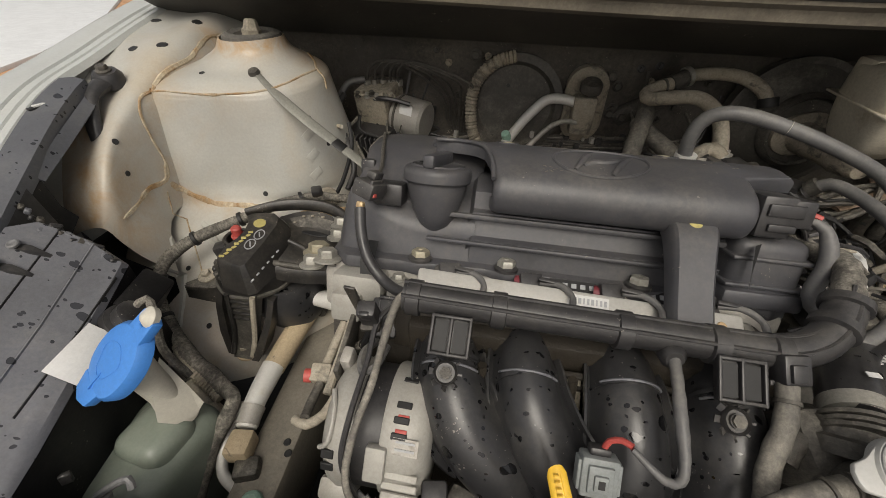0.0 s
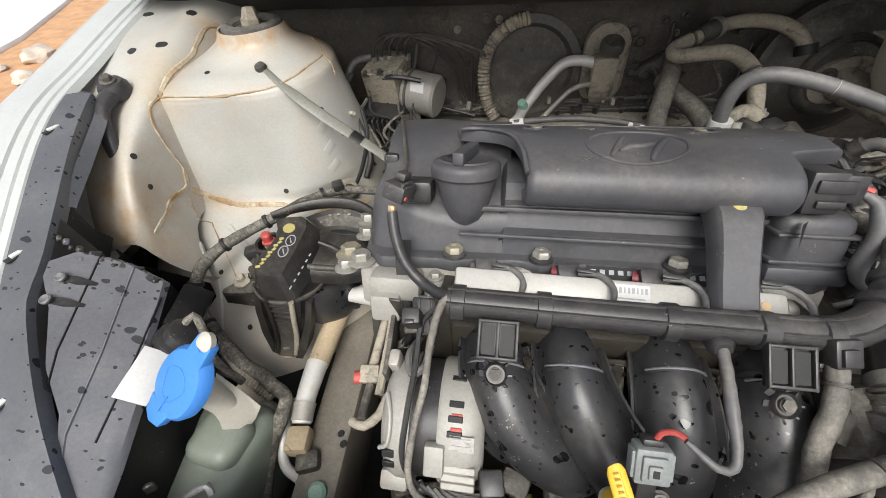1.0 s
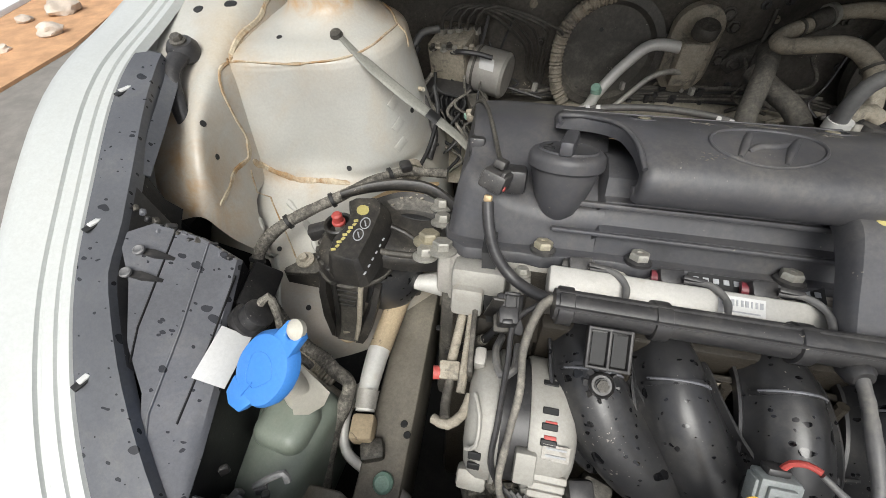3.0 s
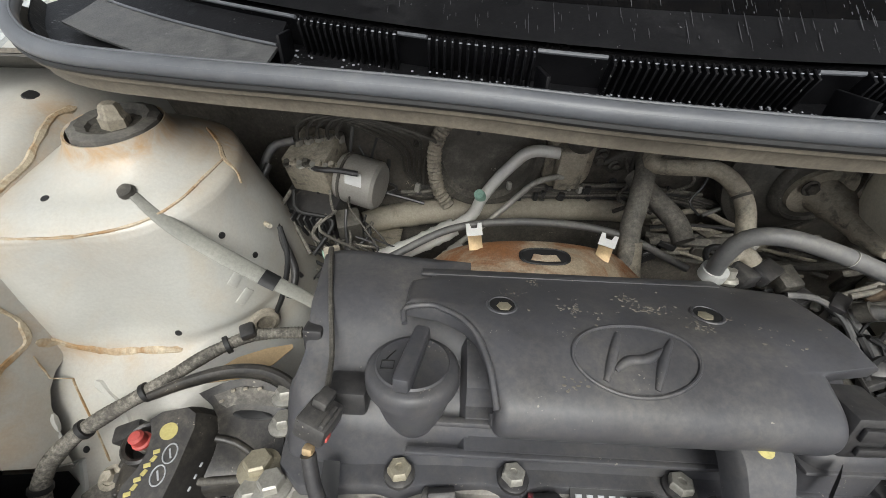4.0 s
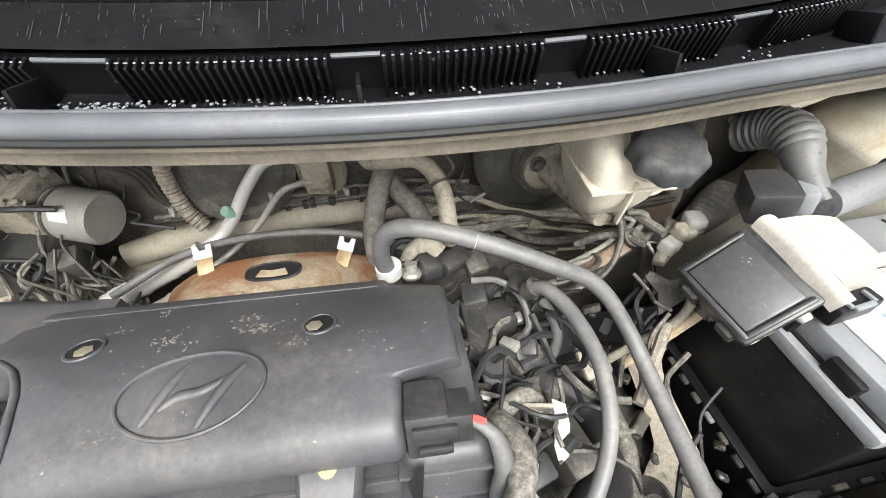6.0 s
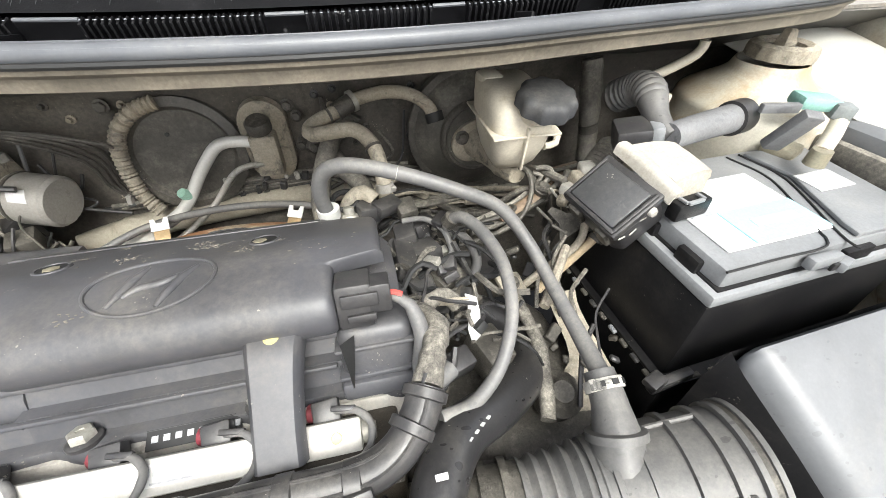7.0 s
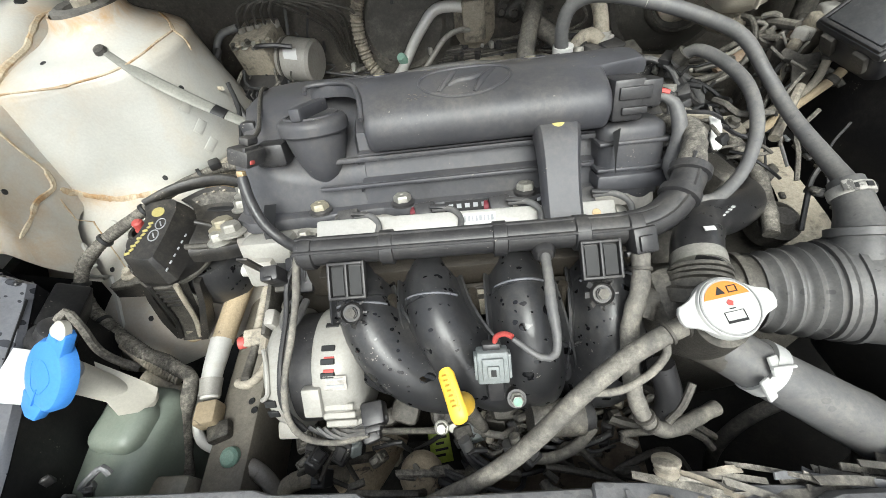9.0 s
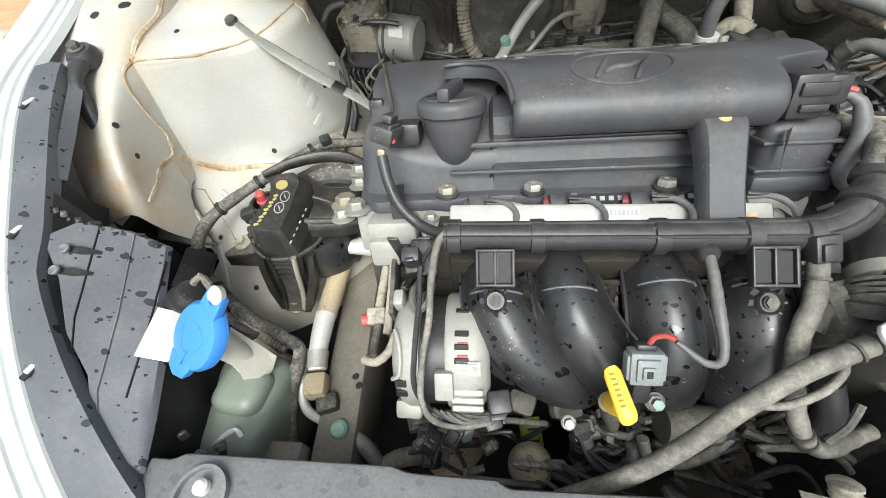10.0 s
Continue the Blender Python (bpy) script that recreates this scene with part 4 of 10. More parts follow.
for hx in (-0.084, 0.066):
    hz_ = bend(0.043)
    part("hole", lathe([(0.0095, -0.0005), (0.0092, 0.0005), (0.0, 0.0003)], 28, EM @ Matrix.Translation((hx, 0.043, hz_ + 0.0003))), INK, shroud, "dark bolt well")
    part("hole_rim", lathe([(0.0092, 0.0), (0.0098, 0.0013), (0.0112, 0.0012), (0.0125, -0.0006)], 28, EM @ Matrix.Translation((hx, 0.043, hz_))), COVER, shroud)
    part("shroud_bolt", lathe([(0, 0.0007), (0.0056, 0.0007), (0.0056, 0.0012), (0.004, 0.0016), (0, 0.0016)], 6, EM @ Matrix.Translation((hx + (0.0012 if hx < 0 else -0.003), 0.0405, hz_ + 0.0003))), GOLDBOLT, shroud)
part("cap_rim", tube([E(-0.1540, 0.024, bend(0.024) - 0.006), E(-0.1550, 0.036, bend(0.036) - 0.002)] + [E(x, y, bend(y) - 0.0012) for y, x in SCALLOP[:0:-1][1:]], 0.0022, 10, 0.004), COVER, shroud)
part("rear_strip", draped(rbox((-0.022, 0.0965, -0.0005), (0.252, 0.012, 0.003), bevel=0.0012)), COVER, shroud)
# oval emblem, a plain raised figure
ring = [E(0.0405 * math.cos(a) + 0.004 * math.sin(a) - 0.001, 0.0006 + 0.0238 * math.sin(a) - 0.001 * math.cos(a), bend(0.0006 + 0.0238 * math.sin(a) - 0.001 * math.cos(a)) + 0.0005) for a in (2 * math.pi * i / 60 for i in range(61))]
part("emblem_ring", tube(ring, 0.0014, 8, 0.003), COVER, shroud)
for path in (((-0.0240, -0.0150), (-0.0185, -0.0045), (-0.0130, 0.0070), (-0.0080, 0.0180)), ((0.0262, 0.0135), (0.0185, 0.0030), (0.0122, -0.0080), (0.0066, -0.0188)), ((-0.0165, -0.0082), (-0.0070, -0.0020), (0.0015, -0.0012), (0.0080, 0.0006), (0.0175, 0.0062))):
    part("emblem_stroke", tube([E(x, y, bend(y) - 0.0006) for x, y in path], [0.0020] + [0.0034] * (len(path) - 2) + [0.0020], 12, 0.002), COVER, shroud, "raised slanted stroke")

# dried mud spattered over the shroud
random.seed(31)
mud = bmesh.new()
for cx, cy, sx, sy, k in ((-0.032, 0.041, 0.010, 0.007, 34), (0.026, 0.047, 0.011, 0.006, 38), (0.015, 0.062, 0.010, 0.005, 20), (0.053, 0.028, 0.009, 0.006, 22), (0.077, 0.039, 0.006, 0.003, 12), (-0.054, 0.085, 0.003, 0.008, 16), (-0.080, 0.062, 0.009, 0.004, 12), (-0.047, -0.018, 0.007, 0.004, 16), (0.10, 0.02, 0.02, 0.02, 16), (0.0, 0.05, 0.07, 0.03, 30)):
    for j in range(k):
        x, y = cx + random.gauss(0, sx * 0.6), cy + random.gauss(0, sy * 0.6)
        if math.hypot(x / 0.043, y / 0.0255) < 1.0 or not -0.03 < y < 0.10 or not -0.09 < x < 0.14:
            continue
        r = random.uniform(0.0003, 0.0018) * (1 if k > 13 else 0.8)
        bmesh.ops.create_icosphere(mud, subdivisions=1, radius=1.0, matrix=EM @ Matrix.Translation((x, y, bend(y) + 0.0001)) @ Matrix.Rotation(random.uniform(0, 3), 4, "Z") @ Matrix.Diagonal((r, r * random.uniform(0.4, 1.0), 0.0003, 1)))
spatter = part("mud_spatter", mud, material("dried_mud", (0.17, 0.153, 0.128), 0.9, vary=0.4, dust=0.3), shroud, "pale dried mud spatter")
tagged(spatter, "pale dried mud spatter", kind="stuff")

# oil filler cap
OC = EM @ Matrix.Translation((-0.146, 0.003, 0.0))
cap = part("oil_cap", lathe([(0.0, -0.018), (0.023, -0.018), (0.0245, -0.0175), (0.0255, -0.019), (0.0295, -0.0200), (0.0318, -0.0225), (0.0325, -0.026), (0.0325, -0.032), (0.0305, -0.034), (0.026, -0.034)], 48, OC), COVER, cover, "black oil filler cap with a raised grip")
part("grip", prism([(-0.028, -0.0052), (-0.022, -0.006), (0.022, -0.006), (0.028, -0.0052), (0.028, 0.0052), (0.022, 0.006), (-0.022, 0.006), (-0.028, 0.0052)], -0.019, -0.0075, OC @ Matrix.Rotation(radians(80), 4, "Z"), 0.0022), COVER, cap)
part("oil_can_mark", joined(*[prism([(x0, y0), (x1, y0), (x1, y1), (x0, y1)], -0.0178, -0.0172, OC) for x0, y0, x1, y1 in ((-0.021, -0.008, -0.0205, 0.0), (-0.0125, -0.008, -0.012, 0.0), (-0.021, -0.008, -0.012, -0.0075), (-0.021, -0.0005, -0.012, 0.0))], tube([OC @ Vector(p) for p in ((-0.018, 0.001, -0.0174), (-0.013, 0.010, -0.0174))], 0.0005, 6)), INK, cap)

# breather duct from the shroud to the intake
br = thing("breather_duct", E(0.074, -0.05, -0.1), "black plastic breather duct with a yellow dot", "duct")
rows = []
for (px, py, pz), w, d in (((0.074, -0.028, 0.885), 0.021, 0.010), ((0.074, -0.046, 0.882), 0.0185, 0.011), ((0.073, -0.066, 0.870), 0.0165, 0.010), ((0.072, -0.090, 0.852), 0.0155, 0.009), ((0.072, -0.108, 0.838), 0.0155, 0.009)):
    c = Vector((px, py, pz))
    n_ = Vector((0, -0.57, 0.82))
    rows.append([c + Vector((w * a, 0, 0)) + n_ * (d * b) for a, b in ((-1, -1), (-1, 0.6), (-0.8, 1), (0.8, 1), (1, 0.6), (1, -1))])
part("duct_body", loft([[c[k] for c in [curve_n([r[j] for r in rows], 4) for j in range(6)]] for k in range(17)], closed=True, caps=True), COVER, br, angle=45)
part("yellow_dot", lathe([(0.0055, 0.0), (0.005, 0.0008), (0.0, 0.001)], 18, aim((0.074, -0.0445, 0.8925), (0, -0.3, 1))), YPAINT, br)

# flange bolts along the front of the cover
up = E(0, 0, 1) - E(0, 0, 0)
for x, y, m_ in ((-0.154, -0.0175, GOLDBOLT), (-0.071, -0.0165, STEEL), (0.049, -0.0165, STEEL), (0.156, -0.0165, STEEL)):
    b = thing("cover_bolt", E(x, y, -0.108), "zinc flange bolt on the valve cover edge", "bolt", "cover bolts")
    part("collar", lathe([(0.0, 0.0), (0.0115, 0.0), (0.0115, 0.003), (0.0095, 0.0045), (0, 0.0045)], 20, aim(E(x, y, -0.1085), up)), PLASTIC, b)
    part("head", lathe([(0, 0.004), (0.0088, 0.004), (0.0088, 0.009), (0.0075, 0.0105), (0.003, 0.0105), (0.0028, 0.0095), (0, 0.0095)], 6, aim(E(x, y, -0.1085), up, 10)), m_, b)
for x, y, z, m_, r in ((-0.262, -0.012, -0.118, GOLDBOLT, 0.0105), (-0.246, -0.026, -0.118, STEEL, 0.0095), (-0.262, -0.028, -0.126, STEEL, 0.008), (-0.256, 0.022, -0.112, STEEL, 0.008), (-0.262, 0.045, -0.105, STEEL, 0.008)):
    b = thing("mount_bolt", E(x, y, z), "large flanged bolt at the timing end", "bolt", "timing end bolts")
    part("flange_disc", lathe([(0, 0.0), (r * 1.5, 0.0), (r * 1.5, 0.002), (r * 1.1, 0.004), (0, 0.004)], 22, aim(E(x, y, z), up)), m_, b)
    part("head", lathe([(0, 0.003), (r, 0.003), (r, 0.010), (r * 0.85, 0.0115), (0, 0.0115)], 6, aim(E(x, y, z), up, 18)), m_, b)

# head front with coil recesses, injector rail
part("head_ledge", rbox((-0.008, -0.042, -0.152), (0.316, 0.05, 0.05), bevel=0.004, frame_=EM), OILY, block)
part("corner_casting", joined(rbox((-0.208, -0.034, -0.134), (0.050, 0.030, 0.026), bevel=0.005, frame_=EM), rbox((-0.170, -0.036, -0.136), (0.018, 0.026, 0.022), bevel=0.004, frame_=EM), rbox((-0.216, -0.040, -0.152), (0.030, 0.034, 0.030), bevel=0.005, frame_=EM)), ALTMAT, block, "cast aluminium head corner")
bolt(E(-0.170, -0.036, -0.125), E(0, 0, 1) - E(0, 0, 0), 0.006, STEEL, "corner_bolt", block)
rail = thing("fuel_rail", (-0.013, -0.088, 0.81), "bright aluminium fuel rail with a small label", "fuel rail")
RM = Matrix.Translation((-0.013, -0.0875, 0.8225)) @ Matrix.Rotation(radians(1.5), 4, "Y") @ Matrix.Rotation(radians(28), 4, "X")
part("rail_body", rbox((0, 0, 0), (0.272, 0.024, 0.020), bevel=0.003, frame_=RM), material("rail_aluminium", (0.47, 0.46, 0.43), 0.42, metal=0.3, dust=0.25, bump=0.15, vary=0.12, fine=0.06, stain=(0.30, 0.25, 0.17), stain_amount=0.5, stain_scale=22.0), rail)
part("label", rbox((0.012, 0.001, 0.0104), (0.034, 0.014, 0.0006), bevel=0, frame_=RM), WHITE, rail)
for i in range(9):
    part("print_bar", rbox((-0.002 + i * 0.0035, 0.003, 0.0109), (0.0012 + 0.0006 * (i % 3), 0.005, 0.0004), bevel=0, frame_=RM), GREYINK, rail)
part("print_bar", rbox((0.012, -0.004, 0.0109), (0.026, 0.0012, 0.0004), bevel=0, frame_=RM), GREYINK, rail)
part("end_plug", lathe([(0, 0), (0.009, 0), (0.009, 0.006), (0.006, 0.010), (0, 0.010)], 16, RM @ aim((0.136, 0, 0), (1, 0, 0))), STEEL, rail)
part("rail_dot", lathe([(0.004, 0), (0.0036, 0.0006), (0, 0.0006)], 14, RM @ Matrix.Translation((0.118, 0.0, 0.010))), COPPER, rail)
for x in (-0.122, -0.048, 0.022, 0.098):
    c = thing("injector_plug", (x, -0.068, 0.822), "black injector plug behind the fuel rail", "plug", "injector plugs")
    part("plug_body", rbox((x, -0.070, 0.826), (0.020, 0.018, 0.014), (28, 0, 6), 0.002), PLASTIC, c)
    part("plug_seal", lathe([(0, 0), (0.007, 0), (0.007, 0.012), (0, 0.012)], 14, aim((x - 0.013, -0.066, 0.822), (1, -0.2, 0.2))), MAROON if x != -0.122 else PLASTIC, c)
    part("plug_lead", tube([(x + 0.008, -0.074, 0.833), (x + 0.024, -0.080, 0.838), (x + 0.033, -0.092, 0.838), (x + 0.030, -0.108, 0.838), (x + 0.018, -0.122, 0.846)], 0.0027, 10, 0.002, shape=lambda s, k: 1 + 0.08 * math.sin(s * 2600)), HOSE, c)
    part("plug_clip", rbox((x + 0.014, -0.076, 0.838), (0.018, 0.004, 0.004), (20, 0, -8), 0.001), PLASTIC, c)
for x0, x1 in ((-0.03, 0.035), (0.055, 0.075)):
    part("head_label", rbox(((x0 + x1) / 2, -0.061, 0.8215), (x1 - x0, 0.014, 0.001), (20, 0, 0), 0.0), INK, block, "dark printed strip on the head")
    for i in range(int((x1 - x0) / 0.008)):
        part("print_bar", rbox((x0 + 0.006 + i * 0.008, -0.061, 0.8223), (0.0045, 0.0045, 0.0006), (20, 0, 0), 0.0), GREYINK, block)

# wiring duct across the intake
loom = thing("wiring_duct", (0.0, -0.131, 0.83), "black ribbed wiring duct over the intake runners", "wiring duct")
bar_path = [(-0.148, -0.131, 0.854), (-0.05, -0.131, 0.852), (0.06, -0.130, 0.849), (0.118, -0.129, 0.848), (0.145, -0.122, 0.853), (0.163, -0.106, 0.862), (0.172, -0.090, 0.870)]
part("duct_tube", tube(bar_path, [0.0118, 0.0118, 0.0125, 0.013], 16), PLASTIC, loom)
for dz, dy in ((0.0118, 0.003), (0.009, -0.009)):
    part("duct_rib", tube([Vector(p) + Vector((0, dy, dz)) for p in bar_path], 0.0016, 6), PLASTIC, loom)
for x in (-0.14, -0.075, 0.015, 0.078, 0.118):
    part("band", lathe([(0.0122, -0.006), (0.0142, -0.005), (0.0142, 0.005), (0.0122, 0.006)], 20, aim((x, -0.1305, 0.8525 - 0.02 * (x + 0.14)), (1, 0, -0.02))), PLASTIC, loom)
for p, q in (((0.158, -0.111, 0.860), (0.6, 0.8, 0.35)), ((0.170, -0.094, 0.868), (0.45, 0.85, 0.4))):
    part("band", lathe([(0.013, -0.004), (0.0155, -0.003), (0.0155, 0.003), (0.013, 0.004)], 20, aim(p, q)), PLASTIC, loom)
part("loom_tail", tube([(0.172, -0.090, 0.870), (0.182, -0.066, 0.876), (0.188, -0.045, 0.872), (0.180, -0.02, 0.862)], [0.011, 0.009, 0.010, 0.009], 12, shape=lambda s, k: 1 + 0.08 * math.sin(s * 400)), TAPE, loom)
for x in (-0.108, 0.089):
    bx = thing("duct_bracket", (x, -0.16, 0.81), "black ribbed bracket bolted to the runners", "bracket", "duct brackets")
    part("bracket_plate", rbox((x, -0.153, 0.840), (0.030, 0.004, 0.030), (-52, 0, 0), 0.002), PLASTIC, bx)
    for dx in (-0.014, 0.0, 0.014):
        part("bracket_rib", rbox((x + dx, -0.155, 0.843), (0.0025, 0.007, 0.030), (-52, 0, 0), 0.001), PLASTIC, bx)
    for dv in (-0.0135, 0.0135):
        part("bracket_rib", rbox((x, -0.155 + dv * 0.788, 0.843 + dv * 0.616), (0.030, 0.007, 0.0025), (-52, 0, 0), 0.001), PLASTIC, bx)
    for dx in (-0.007, 0.007):
        part("bracket_pocket", rbox((x + dx, -0.1556, 0.8432), (0.0095, 0.001, 0.022), (-52, 0, 0), 0.0), INK, bx)
    part("bracket_eye", lathe([(0.0, 0.0), (0.009, 0.0), (0.009, 0.004), (0.008, 0.006), (0.007, 0.003), (0.005, 0.003), (0.005, 0.0055), (0, 0.005)], 22, aim((x, -0.171, 0.820), (0, -0.55, 0.83))), PLASTIC, bx)
    part("eye_bolt", lathe([(0, 0.0052), (0.0045, 0.0052), (0.0045, 0.0075), (0, 0.008)], 6, aim((x, -0.171, 0.820), (0, -0.55, 0.83))), GRIME, bx)
    for q in range(8):
        part("eye_rib", rbox((x + 0.0105 * math.cos(q * 0.785), -0.171 + 0.0105 * 0.83 * math.sin(q * 0.785), 0.820 + 0.0105 * 0.55 * math.sin(q * 0.785)), (0.004, 0.0015, 0.005), (34, 0, 45 * q), 0.0), PLASTIC, bx)

# intake runners
man = thing("intake_manifold", (0.0, -0.19, 0.66), "glossy black intake manifold with four runners", "intake manifold")


def saddle(path, radii, prof, step=0.006, cap=True):
    """A skin swept along a line, its section given across the line and out of it; the x axis stays level."""
    line_ = curve_points(path, step)
    rows_ = []
    for i, p in enumerate(line_):
        t = (line_[min(i + 1, len(line_) - 1)] - line_[max(i - 1, 0)]).normalized()
        side_ = Vector((1, 0, 0))
        side_ = (side_ - t * side_.dot(t)).normalized()
        out_ = side_.cross(t)
        if out_.dot(Vector((0, -0.6, 0.8))) < 0:
            out_ = -out_
        k = i / (len(line_) - 1) * (len(radii) - 1)
        j = min(int(k), len(radii) - 2)
        r = radii[j] + (radii[j + 1] - radii[j]) * (k - j)
        rows_.append([p + side_ * (a * r) + out_ * (b * r) for a, b in prof])
    return loft(rows_, closed=True, caps=cap)


LIPPED = [(-1.34, -0.30), (-1.36, 0.02), (-1.28, 0.06), (-1.14, -0.14), (-1.02, 0.04)] + [(-math.cos(a) * (1 - 0.04 * math.sin(2 * a) ** 2), math.sin(a) * 0.96) for a in (math.pi * q / 16 for q in range(2, 15))] + [(1.02, 0.04), (1.14, -0.14), (1.28, 0.06), (1.36, 0.02), (1.34, -0.30), (1.0, -0.34)] + [(math.cos(a), -math.sin(a)) for a in (math.pi * q / 8 for q in range(2, 7))] + [(-1.0, -0.34)]
runners = (
    [(-0.114, -0.104, 0.786), (-0.111, -0.132, 0.795), (-0.104, -0.162, 0.787), (-0.088, -0.185, 0.768), (-0.064, -0.197, 0.746), (-0.040, -0.196, 0.720), (-0.022, -0.186, 0.696)],
    [(-0.049, -0.104, 0.788), (-0.048, -0.132, 0.797), (-0.042, -0.163, 0.788), (-0.028, -0.186, 0.768), (-0.008, -0.198, 0.744), (0.008, -0.196, 0.716), (0.016, -0.186, 0.690)],
    [(0.031, -0.104, 0.788), (0.031, -0.132, 0.797), (0.033, -0.163, 0.788), (0.036, -0.187, 0.767), (0.038, -0.199, 0.742), (0.038, -0.196, 0.714), (0.036, -0.186, 0.690)],
    [(0.104, -0.104, 0.788), (0.104, -0.132, 0.796), (0.104, -0.163, 0.787), (0.104, -0.187, 0.766), (0.101, -0.199, 0.741), (0.097, -0.196, 0.713), (0.092, -0.186, 0.690)],
)
for path in runners:
    rn = part("runner", saddle(path, [0.0205, 0.0228, 0.0246, 0.0262, 0.0275, 0.0275, 0.0260], LIPPED), RUNNER, man, angle=44)
    at_ = curve_points(path, 0.004)
    for k, w, lift in ((0.235, 0.0016, 1.075), (0.19, 0.0012, 1.05), (0.15, 0.0012, 1.05), (0.10, 0.0014, 1.05)):
        c = int(k * len(at_))
        seg_ = [at_[c] - (at_[c + 1] - at_[c]).normalized() * w, at_[c], at_[c] + (at_[c + 1] - at_[c]).normalized() * w]
        part("collar", saddle(seg_, [0.0236 * lift - 0.05 * (0.235 - k)] * 3, [(a * 1.0, b) for a, b in LIPPED[5:18]] + [(1.0, -0.2), (-1.0, -0.2)], 0.001), RUNNER, rn)
    # Pale rim paints the highlight on the collar's ridge.
    c = int(0.252 * len(at_))
    half = LIPPED[5:18]
    rim = []
    for a, b in half:
        t = (at_[c + 1] - at_[c]).normalized()
        out_ = Vector((1, 0, 0)).cross(t)
        out_ = out_ if out_.z > 0 else -out_
        rim.append(at_[c] + Vector((1, 0, 0)) * (a * 0.0246) + out_ * (b * 0.0250))
    part("collar_highlight", tube(rim, 0.0011, 6, 0.004), GREYPLASTIC, rn, "collar edge painted pale as a highlight")
# webs between the paired runners
for a_, b_ in ((0, 1), (2, 3)):
    la, lb = curve_points(runners[a_], 0.006), curve_points(runners[b_], 0.006)
    rows_ = []
    for i in range(int(len(la) * 0.50), int(len(la) * 0.80)):
        p, q = la[i] + Vector((0.024, -0.003, 0.002)), lb[min(i, len(lb) - 1)] + Vector((-0.024, -0.003, 0.002))
        rows_.append([p.lerp(q, k / 6) + Vector((0, 0.002, -0.010)) * math.sin(math.pi * k / 6) for k in range(7)])
    part("runner_web", thick(loft(rows_), 0.004), RUNNER, man)
    part("web_edge", tube(rows_[0], 0.0024, 8, 0.004), RUNNER, man)
part("plenum", tube([(-0.045, -0.168, 0.672), (0.0, -0.172, 0.668), (0.12, -0.168, 0.672)], [0.032, 0.038, 0.036], 24, flat=0.8), RUNNER, man)
part("rear_web", rbox((0.0, -0.115, 0.755), (0.30, 0.02, 0.11), bevel=0.004), OILY, man)
for x, y, z in ((-0.082, -0.140, 0.778), (-0.006, -0.138, 0.772), (0.068, -0.140, 0.772)):
    part("neck_gusset", prism([(-0.010, -0.014), (0.010, -0.014), (0.007, 0.012), (-0.007, 0.012)], -0.002, 0.002, Matrix.Translation((x, y, z)) @ Matrix.Rotation(radians(58), 4, "X"), 0.0008), GRIMELIGHT, man)

# alternator
alt = thing("alternator", (-0.168, -0.185, 0.67), "dusty cast aluminium alternator with vent slots", "alternator")
AX = aim((-0.200, -0.175, 0.735), (1, 0.02, 0))
part("front_housing", lathe([(0.0, 0.0), (0.028, -0.002), (0.042, 0.0), (0.050, 0.005), (0.0535, 0.012), (0.0535, 0.022), (0.056, 0.023), (0.056, 0.026), (0.0, 0.026)], 48, AX), ALTMAT, alt)
part("stator", lathe([(0.0, 0.026), (0.0505, 0.026), (0.0505, 0.048), (0.0, 0.048)], 48, AX), PLASTIC, alt, "dark stator ring")
part("rear_housing", lathe([(0.0, 0.048), (0.053, 0.048), (0.0545, 0.051), (0.0535, 0.074), (0.048, 0.082), (0.040, 0.086), (0.0, 0.086)], 48, AX), ALTMAT, alt)
for i in range(9):
    a = radians(20 + 12 * i)
    if i in (0, 1):
        part("vent_slot", rbox((-0.190, -0.175 - 0.0532 * math.cos(a), 0.735 + 0.0532 * math.sin(a)), (0.010, 0.007, 0.0025), (-math.degrees(a) + 90, 0, 0), 0.0006, seg=1), INK, alt)
    if i in (3, 4, 5, 7):
        part("vent_slot", rbox((-0.137, -0.175 - 0.0537 * math.cos(a), 0.735 + 0.0537 * math.sin(a)), (0.012, 0.005, 0.003), (-math.degrees(a) + 90, 0, 0), 0.0006, seg=1), INK, alt)
part("shoulder_fin", tube([Vector((x, -0.175 - r * math.cos(a), 0.735 + r * math.sin(a))) for x, r, a in ((-0.1975, 0.0515, 0.62), (-0.190, 0.0545, 0.75), (-0.190, 0.0545, 1.15), (-0.196, 0.0525, 1.45))], 0.0020, 8), ALTMAT, alt)
part("front_bracket", rbox((-0.1905, -0.2235, 0.7085), (0.026, 0.018, 0.018), (35, 0, 0), 0.004), ALTMAT, alt)
part("rear_bracket", rbox((-0.1350, -0.2225, 0.7180), (0.030, 0.016, 0.010), (35, 0, 0), 0.003), ALTMAT, alt)
for k in range(3):
    part("rear_fin", rbox((-0.1330, -0.2235 - 0.004 * k, 0.7560 - 0.0085 * k), (0.028, 0.006, 0.0030), (30, 0, 0), 0.001, seg=1), ALTMAT, alt)
for y, z in ((-0.1925, 0.7855), (-0.2020, 0.7815)):
    part("winding", rbox((-0.136, y, z), (0.009, 0.003, 0.0016), (20, 0, 0), 0.0006), RED, alt, "red winding in a vent slot")
part("terminal_block", rbox((-0.152, -0.220, 0.764), (0.016, 0.026, 0.010), (50, 0, 0), 0.002), ALTMAT, alt)
part("label", rbox((-0.131, -0.2105, 0.7762), (0.020, 0.012, 0.0006), (43, 0, 0), 0.0), ALU, alt)
